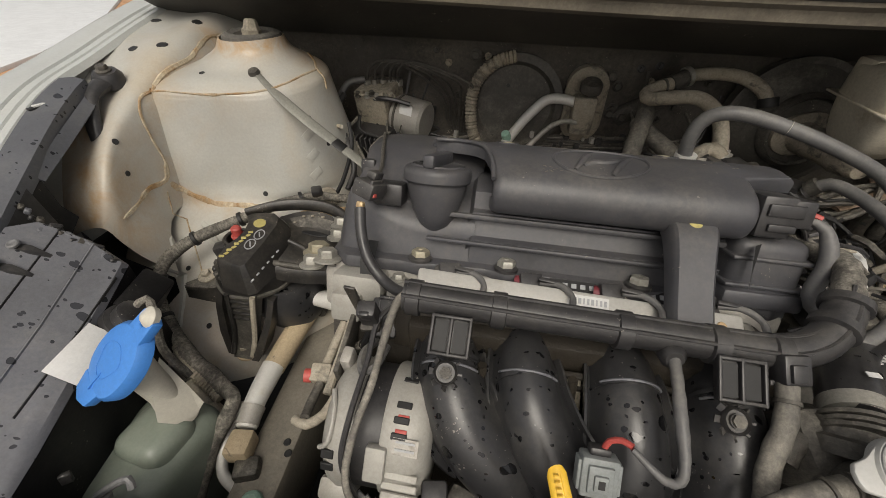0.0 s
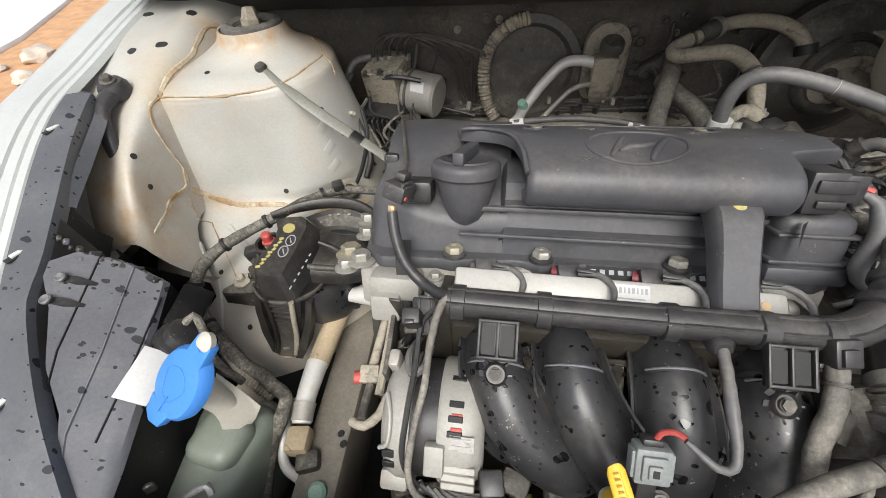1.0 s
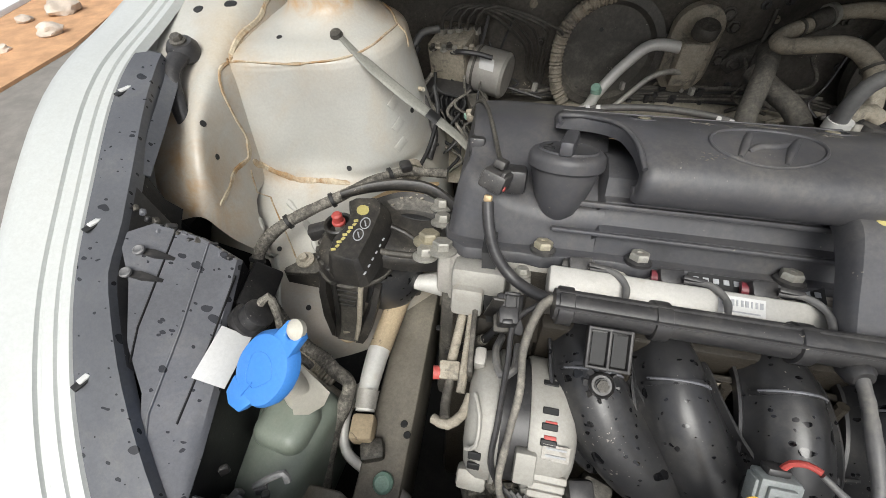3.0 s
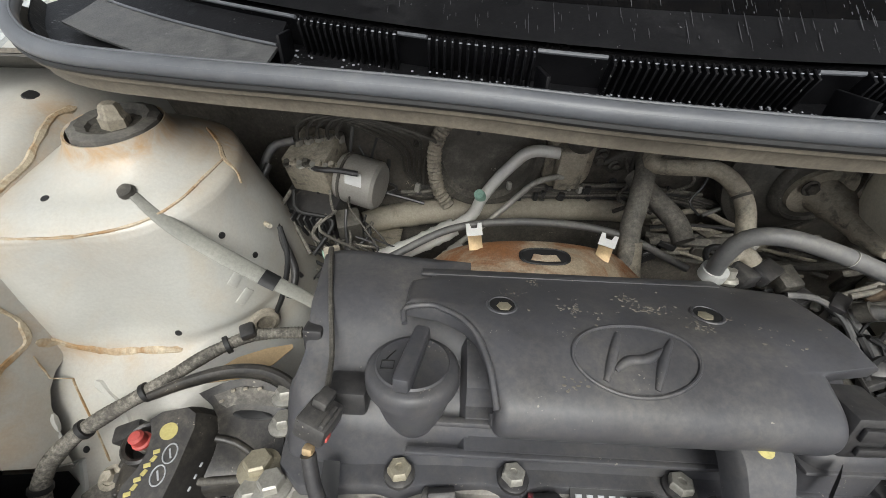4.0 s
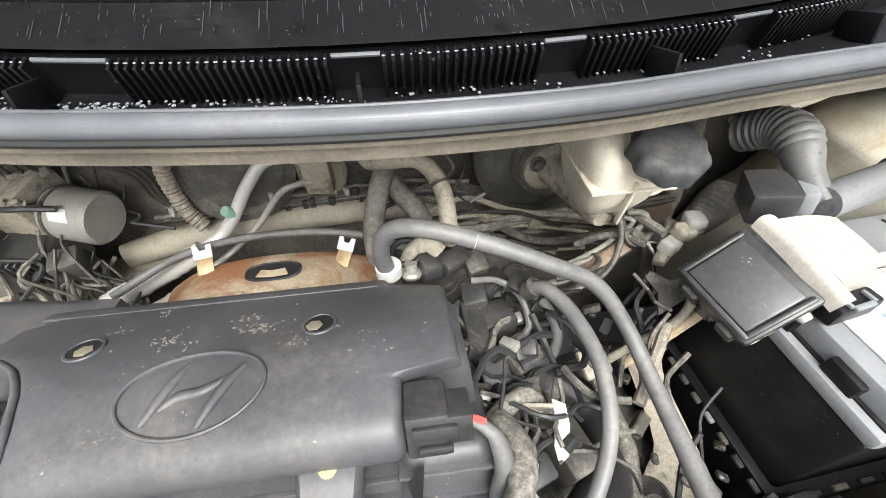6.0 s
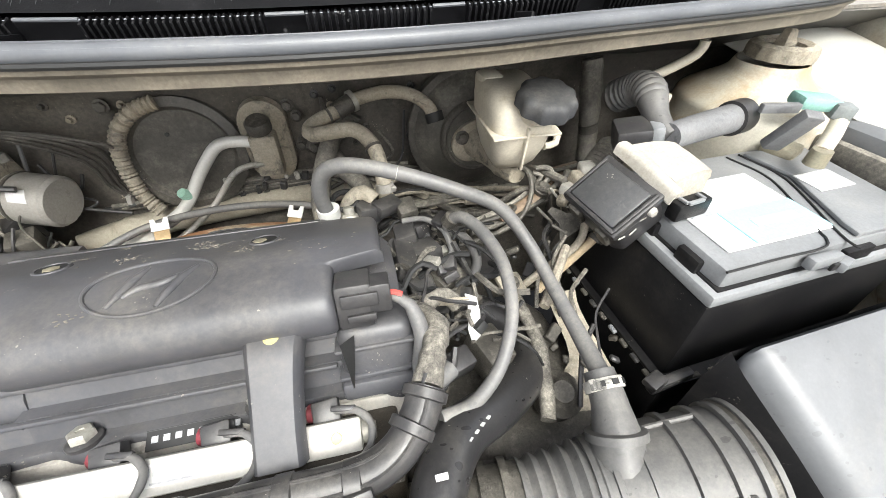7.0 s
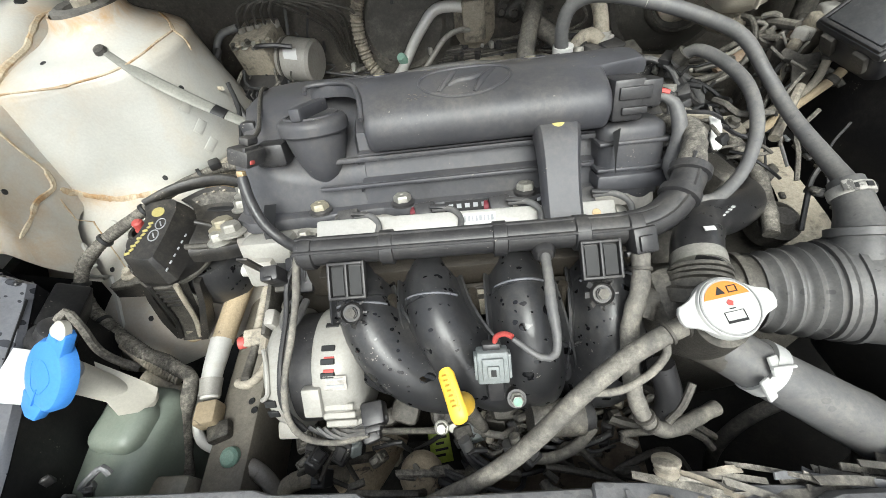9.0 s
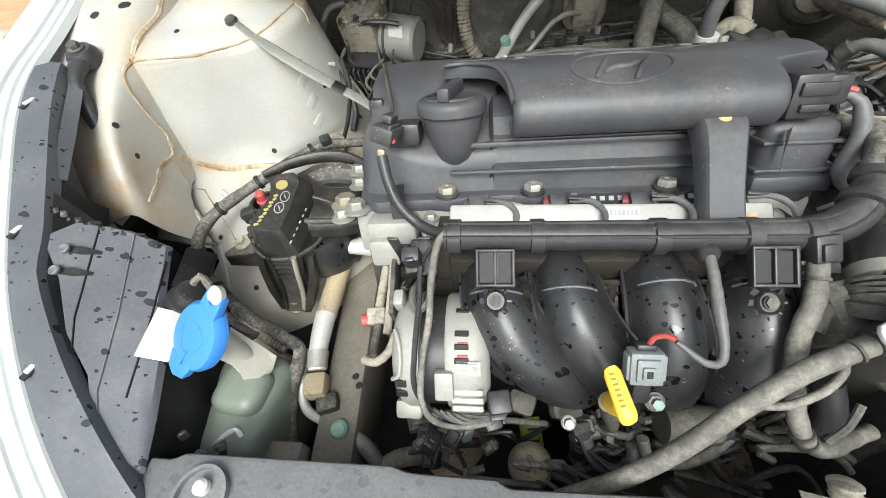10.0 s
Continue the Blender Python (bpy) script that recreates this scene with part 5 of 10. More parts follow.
for i in range(2):
    part("print_bar", rbox((-0.131, -0.2085 - 0.004 * i, 0.7788 - 0.0037 * i), (0.015, 0.0016, 0.0006), (43, 0, 0), 0.0), GREYINK, alt)
part("connector", joined(rbox((-0.106, -0.224, 0.735), (0.020, 0.020, 0.024), (15, 0, 10), 0.003), rbox((-0.107, -0.235, 0.730), (0.014, 0.006, 0.012), (15, 0, 10), 0.0015), rbox((-0.112, -0.239, 0.731), (0.003, 0.004, 0.006), (15, 0, 10), 0.001), rbox((-0.102, -0.239, 0.731), (0.003, 0.004, 0.006), (15, 0, 10), 0.001)), PLASTIC, alt)
part("pivot_lug", rbox((-0.196, -0.150, 0.784), (0.010, 0.016, 0.022), (10, 0, 0), 0.003), ALU, alt)

# ---- engine mount ----
mount = thing("engine_mount", (-0.345, -0.05, 0.68), "black engine mount with yellow paint marks and a red plug", "engine mount")
capz = lambda x, y: 0.8290 + 0.16 * (y + 0.018) - 0.16 * (x + 0.3234)
MC = Vector((-0.347, -0.046, 0.0))
top_line = [(-0.327, -0.014), (-0.3195, -0.018), (-0.3165, -0.028), (-0.3185, -0.060), (-0.3220, -0.088), (-0.3255, -0.0915), (-0.347, -0.0905), (-0.3515, -0.087), (-0.3520, -0.072), (-0.3465, -0.060), (-0.3445, -0.048), (-0.3465, -0.036), (-0.3520, -0.026), (-0.3460, -0.020)]
low_line = [(-0.322, -0.006), (-0.3100, -0.012), (-0.3040, -0.026), (-0.3070, -0.062), (-0.3150, -0.093), (-0.3220, -0.0985), (-0.350, -0.0960), (-0.3560, -0.090), (-0.3560, -0.074), (-0.3470, -0.062), (-0.3450, -0.048), (-0.3470, -0.036), (-0.3560, -0.026), (-0.3500, -0.014)]
cap_rows = [[Vector((x, y, capz(x, y) - 0.030)) for x, y in low_line],
            [Vector((x * 0.45 + a * 0.55, y * 0.45 + b * 0.55, capz(x, y) - 0.012)) for (x, y), (a, b) in zip(low_line, top_line)],
            [Vector((x, y, capz(x, y) - 0.0022)) for x, y in top_line],
            [Vector((-0.333 + (x + 0.333) * 0.93, -0.055 + (y + 0.055) * 0.96, capz(x, y))) for x, y in top_line]]
part("mount_cap", loft(cap_rows, closed=True, caps=True), MOUNTBLACK, mount, angle=28)
part("round_body", lathe([(0.0, 0.760), (0.034, 0.760), (0.040, 0.764), (0.0425, 0.770), (0.0425, 0.780), (0.0405, 0.786), (0.036, 0.791), (0.030, 0.794), (0.0, 0.794)], 44, Matrix.Translation(MC), wave=lambda a: 1 + 0.012 * math.sin(9 * a)), MOUNTBLACK, mount)
part("body_lip", lathe([(0.0415, 0.764), (0.0445, 0.766), (0.0445, 0.769), (0.0415, 0.771)], 44, Matrix.Translation(MC)), GRIME, mount)
for i in range(9):
    a = radians(150 + 16 * i)
    part("body_tooth", rbox(MC + Vector((0.0395 * math.cos(a), 0.0395 * math.sin(a), 0.7835)), (0.005, 0.007, 0.010), (0, 0, math.degrees(a)), 0.0012, seg=1), GRIME if i % 2 else MOUNTBLACK, mount)
# plug in its pocket
part("plug_collar", lathe([(0.0085, 0.790), (0.0150, 0.792), (0.0165, 0.800), (0.0165, 0.8085), (0.0145, 0.8100), (0.0125, 0.8085), (0.0120, 0.798), (0.0085, 0.796)], 28, Matrix.Translation((-0.364, -0.037, 0.0))), MOUNTBLACK, mount)
part("plug_stud", lathe([(0.0, 0.794), (0.0062, 0.794), (0.0062, 0.808), (0.0045, 0.811), (0.0, 0.811)], 6, Matrix.Translation((-0.364, -0.037, 0.0))), STEEL, mount)
part("red_plug", lathe([(0.0, 0.822), (0.0040, 0.8215), (0.0056, 0.8195), (0.0056, 0.812), (0.0072, 0.811), (0.0072, 0.8085), (0.0, 0.8085)], 18, Matrix.Translation((-0.364, -0.0365, 0.0))), RED, mount, "faded red plug")
part("yellow_dot", lathe([(0.0064, -0.0006), (0.0062, 0.0006), (0, 0.0008)], 20, aim((-0.3345, -0.0335, capz(-0.3345, -0.0335)), (0.16, -0.16, 1))), YPAINT, mount)
for i in range(9):
    x, y = -0.3475 + 0.0013 * i + 0.0012 * (i % 2), -0.0845 + 0.0046 * i
    part("paint_mark", rbox((x, y, capz(x, y) + 0.0002), (0.0046, 0.0030, 0.0010), (9, 9, 25 + 50 * (i % 2)), 0.0003, seg=1), YPAINT, mount)
for i in range(6):
    k = i / 5
    p = Vector((-0.3115, -0.050, 0.806)).lerp(Vector((-0.3180, -0.0905, 0.800)), k)
    part("cast_mark", rbox(p, (0.0016, 0.0034, 0.0048), (0, 40, -8), 0.0004, seg=1), GREYINK, mount)
for cx, cy in ((-0.3275, -0.048), (-0.3300, -0.0625)):
    part("cast_oval", tube([Vector((cx + 0.0046 * math.cos(a), cy + 0.0066 * math.sin(a), capz(cx + 0.0046 * math.cos(a), cy + 0.0066 * math.sin(a)) + 0.0002)) for a in (2 * math.pi * i / 16 for i in range(17))], 0.0006, 6, 0.003), GREYINK, mount)
    part("cast_stroke", rbox((cx, cy, capz(cx, cy) + 0.0001), (0.0012, 0.0070, 0.0008), (9, 9, 30), 0.0), GREYINK, mount)
# ear on the apron
part("side_ear", prism([(-0.390, -0.030), (-0.408, -0.038), (-0.432, -0.066), (-0.428, -0.072), (-0.395, -0.068), (-0.384, -0.058)], 0.7475, 0.7535, bevel=0.0015), GRIME, mount)
part("ear_flange", loft([[Vector((-0.432, -0.0685, 0.752)), Vector((-0.428, -0.074, 0.738))], [Vector((-0.385, -0.068, 0.754)), Vector((-0.383, -0.074, 0.735))]]), MOUNTBLACK, mount)
part("ear_boss", lathe([(0.0, 0.0), (0.0105, 0.0), (0.0105, 0.003), (0.0065, 0.0035), (0.0060, 0.001), (0, 0.001)], 18, aim((-0.412, -0.052, 0.7535), (0, -0.15, 1))), GRIMELIGHT, mount)
bolt((-0.414, -0.051, 0.7545), (0, -0.2, 1), 0.0055, GRIMELIGHT, "ear_bolt", mount)
part("rear_ear", rbox((-0.404, -0.020, 0.772), (0.024, 0.016, 0.016), (0, -10, 20), 0.003), PLASTIC, mount)
# bell and feet
part("bell", lathe([(0.0, 0.762), (0.038, 0.762), (0.0415, 0.752), (0.043, 0.735), (0.041, 0.716), (0.034, 0.700), (0.0, 0.694)], 40, Matrix.Translation((-0.322, -0.034, 0.0))), RUNNER, mount, "glossy black rubber bell")


def foot(rows_, mat_, name):
    part(name, loft([[Vector(p) for p in r] for r in rows_], closed=True, caps=True), mat_, mount, angle=30)


foot([[(-0.362, -0.078, 0.772), (-0.356, -0.0885, 0.770), (-0.328, -0.0880, 0.770), (-0.322, -0.078, 0.772)],
      [(-0.363, -0.082, 0.745), (-0.357, -0.0905, 0.744), (-0.334, -0.0905, 0.744), (-0.329, -0.082, 0.745)],
      [(-0.368, -0.084, 0.712), (-0.362, -0.0940, 0.710), (-0.343, -0.0940, 0.710), (-0.339, -0.084, 0.712)],
      [(-0.372, -0.080, 0.687), (-0.368, -0.1070, 0.684), (-0.346, -0.1070, 0.684), (-0.343, -0.080, 0.687)]], GRIME, "front_leg")
for k in range(4):
    z = 0.763 - 0.008 * k
    part("leg_step", rbox((-0.343 - 0.002 * k, -0.0905 - 0.0006 * k, z), (0.026 - 0.002 * k, 0.0028, 0.0032), (15, 0, 0), 0.0008, seg=1), MOUNTBLACK, mount)
for xs in ((-0.328, -0.333, -0.339, -0.343), (-0.358, -0.360, -0.364, -0.367)):
    part("leg_rib", tube([(xs[0], -0.0890, 0.772), (xs[1], -0.0925, 0.745), (xs[2], -0.0965, 0.712), (xs[3], -0.1060, 0.690)], 0.0030, 8), GRIMELIGHT if xs[0] > -0.33 else MOUNTBLACK, mount)
foot([[(-0.388, -0.060, 0.770), (-0.380, -0.074, 0.770), (-0.374, -0.074, 0.768), (-0.378, -0.060, 0.768)],
      [(-0.393, -0.064, 0.742), (-0.385, -0.084, 0.742), (-0.377, -0.084, 0.742), (-0.380, -0.064, 0.742)],
      [(-0.389, -0.072, 0.715), (-0.382, -0.096, 0.714), (-0.372, -0.096, 0.714), (-0.374, -0.072, 0.715)],
      [(-0.379, -0.082, 0.690), (-0.374, -0.106, 0.688), (-0.366, -0.106, 0.688), (-0.366, -0.082, 0.690)]], MOUNTBLACK, "side_leg")
foot([[(-0.322, -0.070, 0.762), (-0.318, -0.080, 0.762), (-0.312, -0.080, 0.760), (-0.312, -0.068, 0.760)],
      [(-0.328, -0.076, 0.735), (-0.324, -0.090, 0.735), (-0.317, -0.090, 0.734), (-0.316, -0.074, 0.735)],
      [(-0.342, -0.086, 0.700), (-0.338, -0.106, 0.698), (-0.328, -0.106, 0.698), (-0.326, -0.086, 0.700)],
      [(-0.347, -0.088, 0.686), (-0.345, -0.108, 0.684), (-0.336, -0.108, 0.684), (-0.334, -0.088, 0.686)]], MOUNTBLACK, "other_leg")
part("foot_pad", lathe([(0.0, 0.0), (0.0155, 0.0), (0.0150, 0.003), (0.0110, 0.0038), (0.0, 0.0038)], 22, aim((-0.357, -0.0935, 0.6845), (0, -0.3, 1))), FOAM, mount, "tan dusty foot pad")
bolt((-0.357, -0.0945, 0.688), (0, -0.3, 1), 0.0075, GRIMELIGHT, "foot_bolt", mount, h=0.009)
# arm to the timing end
arm_rows = [[(-0.336, 0.004, 0.808), (-0.312, 0.016, 0.812), (-0.285, 0.018, 0.812), (-0.256, 0.008, 0.806)],
            [(-0.318, -0.010, 0.806), (-0.305, -0.004, 0.802), (-0.284, -0.004, 0.800), (-0.258, -0.006, 0.797)],
            [(-0.308, -0.034, 0.802), (-0.298, -0.030, 0.797), (-0.280, -0.030, 0.794), (-0.256, -0.028, 0.793)],
            [(-0.310, -0.060, 0.796), (-0.298, -0.056, 0.793), (-0.276, -0.052, 0.790), (-0.250, -0.046, 0.789)],
            [(-0.310, -0.064, 0.782), (-0.298, -0.061, 0.777), (-0.276, -0.057, 0.774), (-0.250, -0.050, 0.774)]]
part("arm", thick(loft(smooth_rows(arm_rows, 4)), -0.004), MOUNTBLACK, mount, "dusty black bracket arm", angle=50)
part("arm_rib", tube([(-0.372, -0.004, 0.818), (-0.345, 0.008, 0.822), (-0.315, 0.019, 0.822), (-0.285, 0.022, 0.820), (-0.262, 0.016, 0.815), (-0.246, 0.004, 0.812)], [0.0035, 0.0050, 0.0055, 0.0055, 0.0050], 10, flat=1.4), MOUNTBLACK, mount)
part("arm_rib", tube([(-0.309, -0.030, 0.806), (-0.294, -0.031, 0.800), (-0.274, -0.040, 0.795), (-0.256, -0.050, 0.793)], 0.0032, 10), MOUNTBLACK, mount)
part("arm_rib", tube([(-0.312, -0.060, 0.799), (-0.296, -0.058, 0.796), (-0.274, -0.054, 0.793), (-0.250, -0.047, 0.791)], 0.0034, 10), GRIME, mount)
part("arm_slot", loft([[Vector((cx + 0.017 * k * math.cos(a), -0.0095 + 0.0042 * k * math.sin(a) + 0.08 * (cx + 0.287), 0.8035 - 0.08 * (cx + 0.017 * k * math.cos(a) + 0.287) + dz)) for a in (2 * math.pi * i / 16 for i in range(16))] for cx, k, dz in ((-0.287, 1.0, 0.0), (-0.287, 0.85, 0.0008))], closed=True, caps=True), INK, mount, "dark slot in the arm")
part("arm_patch", thick(loft(smooth_rows([[(-0.322, 0.002, 0.8125), (-0.300, 0.010, 0.8145), (-0.268, 0.008, 0.8105)], [(-0.312, -0.008, 0.8075), (-0.300, -0.002, 0.8065), (-0.270, -0.003, 0.8035)]], 3)), 0.001), GRIME, mount, "tan caked dust")
for p in ((-0.306, 0.006, 0.815), (-0.296, 0.008, 0.8155), (-0.284, 0.009, 0.8150), (-0.314, -0.002, 0.811)):
    part("dust_lump", rbox(p, (0.004, 0.003, 0.0015), (0, 5, 30), 0.0007, seg=1), GRIMELIGHT, mount)

# ---- headlamp back and washer bottle ----
lamp = thing("headlamp_housing", (-0.45, -0.2, 0.68), "dark grey headlamp housing with rain drops", "headlamp")
HP = lambda x, y: 0.862 - 0.817 * (x + 0.48) + 0.17 * (y + 0.16)
out = [(-0.494, -0.136), (-0.484, -0.118), (-0.455, -0.110), (-0.427, -0.112), (-0.416, -0.174), (-0.403, -0.215), (-0.396, -0.262), (-0.392, -0.300), (-0.415, -0.300), (-0.438, -0.242), (-0.459, -0.214), (-0.477, -0.172), (-0.491, -0.15)]
cx_, cy_ = -0.445, -0.19
rows = []
for k, dz in ((0.0, 0.0), (0.35, 0.0), (0.7, 0.0), (0.95, 0.0), (1.0, -0.006)):
    rows.append([Vector((cx_ + (x - cx_) * k, cy_ + (y - cy_) * k, HP(cx_ + (x - cx_) * k, cy_ + (y - cy_) * k) + dz)) for x, y in out])
bm = loft(rows[1:], closed=True)
bm.faces.new([v for v in list(bm.verts)[:len(out)]])
part("housing_shell", bm, GREYPLASTIC, lamp)
part("housing_side", loft([[Vector((x, y, HP(x, y) - 0.007)) for x, y in out], [Vector((x, y, HP(x, y) - 0.12)) for x, y in out]], closed=True), CASE_SHADE_BLACK, lamp, "black side of the housing")
for line_, w, m_ in (([(-0.470, -0.116), (-0.458, -0.200), (-0.446, -0.245), (-0.436, -0.262)], 0.0007, INK), ([(-0.449, -0.114), (-0.437, -0.190), (-0.430, -0.250), (-0.424, -0.268)], 0.0010, GREYPLASTIC),
                     ([(-0.424, -0.130), (-0.418, -0.190), (-0.414, -0.250)], 0.0008, INK), ([(-0.424, -0.268), (-0.436, -0.264)], 0.0008, INK)):
    rows = [[Vector((x - w, y, HP(x - w, y) - 0.0005)), Vector((x - w * 0.6, y, HP(x, y) + 0.0009)), Vector((x + w * 0.6, y, HP(x, y) + 0.0009)), Vector((x + w, y, HP(x + w, y) - 0.0005))] for x, y in line_]
    part("housing_groove", loft(rows, closed=True, caps=True), m_, lamp)
for x, y in ((-0.479, -0.148), (-0.478, -0.168)):
    part("adjuster_screw", lathe([(0, 0.0), (0.0045, 0.0), (0.0046, 0.002), (0.0035, 0.0028), (0.002, 0.0018), (0, 0.0018)], 18, aim((x, y, HP(x, y) + 0.002), (0.1, -0.2, 1))), BEAMPL, lamp)
    part("screw_arm", loft([[Vector((x + dx, y + dy + w, HP(x, y) + dz)), Vector((x + dx, y + dy - w, HP(x, y) + dz)), Vector((x + dx, y + dy - w, HP(x, y) + dz - 0.006)), Vector((x + dx, y + dy + w, HP(x, y) + dz - 0.006))] for dx, dy, dz, w in ((-0.005, 0.0, 0.002, 0.003), (0.008, 0.003, -0.002, 0.003), (0.018, 0.007, -0.013, 0.0015))], closed=True, caps=True), PLASTIC, lamp)
rng = random.Random(5)
for i in range(16):
    x, y = -0.502 + 0.0045 * i, -0.126 + 0.010 * rng.random() + (0.006 if i > 8 else 0)
    part("clip_tab", rbox((x, y, HP(x, y) - 0.003), (0.004 + 0.006 * rng.random(), 0.003 + 0.005 * rng.random(), 0.005), (rng.random() * 40, 38, rng.random() * 90), 0.001, seg=1), (PLASTIC, GRIME, GREYPLASTIC)[i % 3], lamp)
part("rear_socket", rbox((-0.424, -0.125, 0.782), (0.030, 0.050, 0.045), (0, 39, 10), 0.003), CASE_SHADE_BLACK, lamp)
bulb = part("bulb_holder", lathe([(0, 0.0), (0.018, 0.0), (0.018, 0.008), (0.014, 0.010), (0.014, 0.020), (0.011, 0.022), (0, 0.022)], 20, aim((-0.408, -0.160, 0.792), (0.7, 0.35, 0.6))), PLASTIC, lamp)
part("lamp_lead", tube([(-0.400, -0.150, 0.803), (-0.392, -0.138, 0.808), (-0.385, -0.146, 0.792), (-0.378, -0.160, 0.765), (-0.36, -0.165, 0.735)], 0.004, 8), TAPE, lamp)
solo("paper_label", rbox((-0.405, -0.196, 0.8005), (0.026, 0.045, 0.0012), (9, 39, 4), 0.0004), WHITE, "blank white paper label on the headlamp housing", "label")

guard = thing("wing_guard", (-0.52, -0.1, 0.85), "black plastic guard strip along the wing edge", "trim strip")
rows = []
for i, p in enumerate(edge):
    if p.y > 0.040:
        continue
    t = edge[min(i + 1, len(edge) - 1)] - edge[max(0, i - 1)]
    side = Vector((t.y, -t.x, 0)).normalized()
    if side.x < 0:
        side = -side
    wide = (0.029 + 0.085 * max(0.0, -0.16 - p.y) - 0.08 * max(0.0, p.y)) / 0.035
    lift = 0.012 * min(1.0, max(0.0, (-0.15 - p.y) / 0.04))
    rows.append([p + side * (dx * wide) + Vector((0, 0, dz + lift * k)) for dx, dz, k in ((0.0, -0.004, 0.0), (0.002, 0.002, 0.1), (0.020, 0.003, 0.6), (0.033, 0.001, 1.0), (0.0345, -0.004, 1.0), (0.035, -0.011, 1.0))])
part("guard_strip", thick(loft(rows), -0.002), GUARDPL, guard)
for i in (0.12, 0.32, 0.55, 0.78):
    r = rows[int(i * (len(rows) - 1))]
    c = (r[1] + r[2]) * 0.5 + Vector((0.004, 0, 0.001))
    part("pocket", rbox(c - Vector((0.004, 0, 0.0005)), (0.007, 0.022, 0.002), (0, 0, -18), 0.0008), INK, guard)
    part("clip", rbox(c - Vector((0.004, 0, -0.0012)), (0.005, 0.012, 0.002), (0, 0, -20), 0.0006), WHITE, guard)
part("corner_bracket", joined(tube([(-0.548, 0.060, 0.935), (-0.546, 0.03, 0.925), (-0.535, 0.01, 0.905), (-0.53, 0.0, 0.885)], [0.012, 0.010, 0.009, 0.007], 12, flat=0.7), lathe([(0.0, 0.006), (0.012, 0.006), (0.016, 0.0), (0.016, -0.010), (0, -0.010)], 22, aim((-0.548, 0.063, 0.939), (0.1, -0.2, 1)))), PLASTIC, guard)
part("bracket_flange", thick(loft([[Vector((-0.556, 0.052, 0.936)), Vector((-0.546, 0.050, 0.932))], [Vector((-0.540, 0.012, 0.926)), Vector((-0.531, 0.016, 0.919))], [Vector((-0.524, -0.040, 0.911)), Vector((-0.518, -0.034, 0.902))], [Vector((-0.510, -0.088, 0.894)), Vector((-0.507, -0.082, 0.886))]]), 0.003), GUARDPL, guard)
bolt((-0.548, 0.062, 0.945), (0.1, -0.2, 1), 0.006, GRIME, "guard_bolt", guard)
part("end_block", rbox((-0.580, 0.045, 0.930), (0.035, 0.02, 0.018), (0, 0, -20), 0.004), PLASTIC, guard)
# Black strip stands in for the shaded gap beside the headlamp housing.
part("gap_shade_strip", thick(loft([[r[5] + Vector((0.0005, 0, -0.001)), r[5] + Vector((0.003, 0, -0.030)), r[5] + Vector((0.010, 0.004, -0.045))] for r in rows if -0.19 < r[4].y < -0.07]), 0.001), CASE_SHADE_BLACK, guard, "black strip painting the shade in the gap")
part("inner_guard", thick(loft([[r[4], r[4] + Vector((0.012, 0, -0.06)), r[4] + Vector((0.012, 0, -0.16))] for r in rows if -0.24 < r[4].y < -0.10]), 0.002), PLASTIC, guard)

washer = thing("washer_bottle", (-0.33, -0.24, 0.60), "green-grey washer bottle with a blue cap", "washer bottle")
part("tank", rbox((-0.380, -0.225, 0.640), (0.085, 0.120, 0.13), (0, 0, -6), 0.022, seg=5), TANK, washer)
part("tank_bulge", rbox((-0.372, -0.212, 0.698), (0.055, 0.052, 0.045), (0, 0, -8), 0.015, seg=5), TANK, washer)
part("filler_neck", loft([[Vector((cx + r * math.cos(a), cy + r * math.sin(a) * 0.8, z)) for a in (2 * math.pi * i / 24 for i in range(24))] for cx, cy, z, r in ((-0.362, -0.190, 0.710, 0.018), (-0.360, -0.191, 0.745, 0.015), (-0.358, -0.196, 0.780, 0.015), (-0.356, -0.202, 0.806, 0.019))], closed=True, caps=True), NECK, washer, "milky plastic filler neck")
part("spout_tab", loft([[(-0.352, -0.182, 0.790), (-0.352, -0.204, 0.768), (-0.356, -0.212, 0.735)], [(-0.342, -0.182, 0.750), (-0.343, -0.198, 0.738), (-0.347, -0.206, 0.724)], [(-0.334, -0.184, 0.728), (-0.336, -0.189, 0.724), (-0.338, -0.194, 0.720)]], closed=True, caps=True), NECK, washer)
CN = (-0.28, -0.62, 0.73)
CM = aim((-0.356, -0.206, 0.818), CN, -17)
wc = part("cap_lid", lathe([(0.0, 0.004), (0.020, 0.004), (0.029, 0.002), (0.032, -0.002), (0.032, -0.009), (0.028, -0.010), (0, -0.010)], 36, CM, wave=lambda a: 0.91 - 0.11 * math.cos(2 * a)), BLUE, washer, "blue plastic lid")
part("cap_tab", prism([(-0.010, 0.026), (-0.008, 0.046), (-0.003, 0.048), (-0.002, 0.036), (0.003, 0.036), (0.005, 0.048), (0.011, 0.046), (0.012, 0.024)], -0.006, 0.002, CM, 0.0012), BLUE, wc)
part("cap_tab", prism([(-0.016, -0.024), (-0.013, -0.040), (-0.004, -0.045), (0.008, -0.040), (0.012, -0.024)], -0.006, 0.003, CM, 0.0015), BLUE, wc)
part("strap_knob", lathe([(0, 0), (0.007, 0.001), (0.008, 0.006), (0.004, 0.010), (0, 0.011)], 14, CM @ Matrix.Translation((0.002, 0.046, -0.004))), NECK, wc)
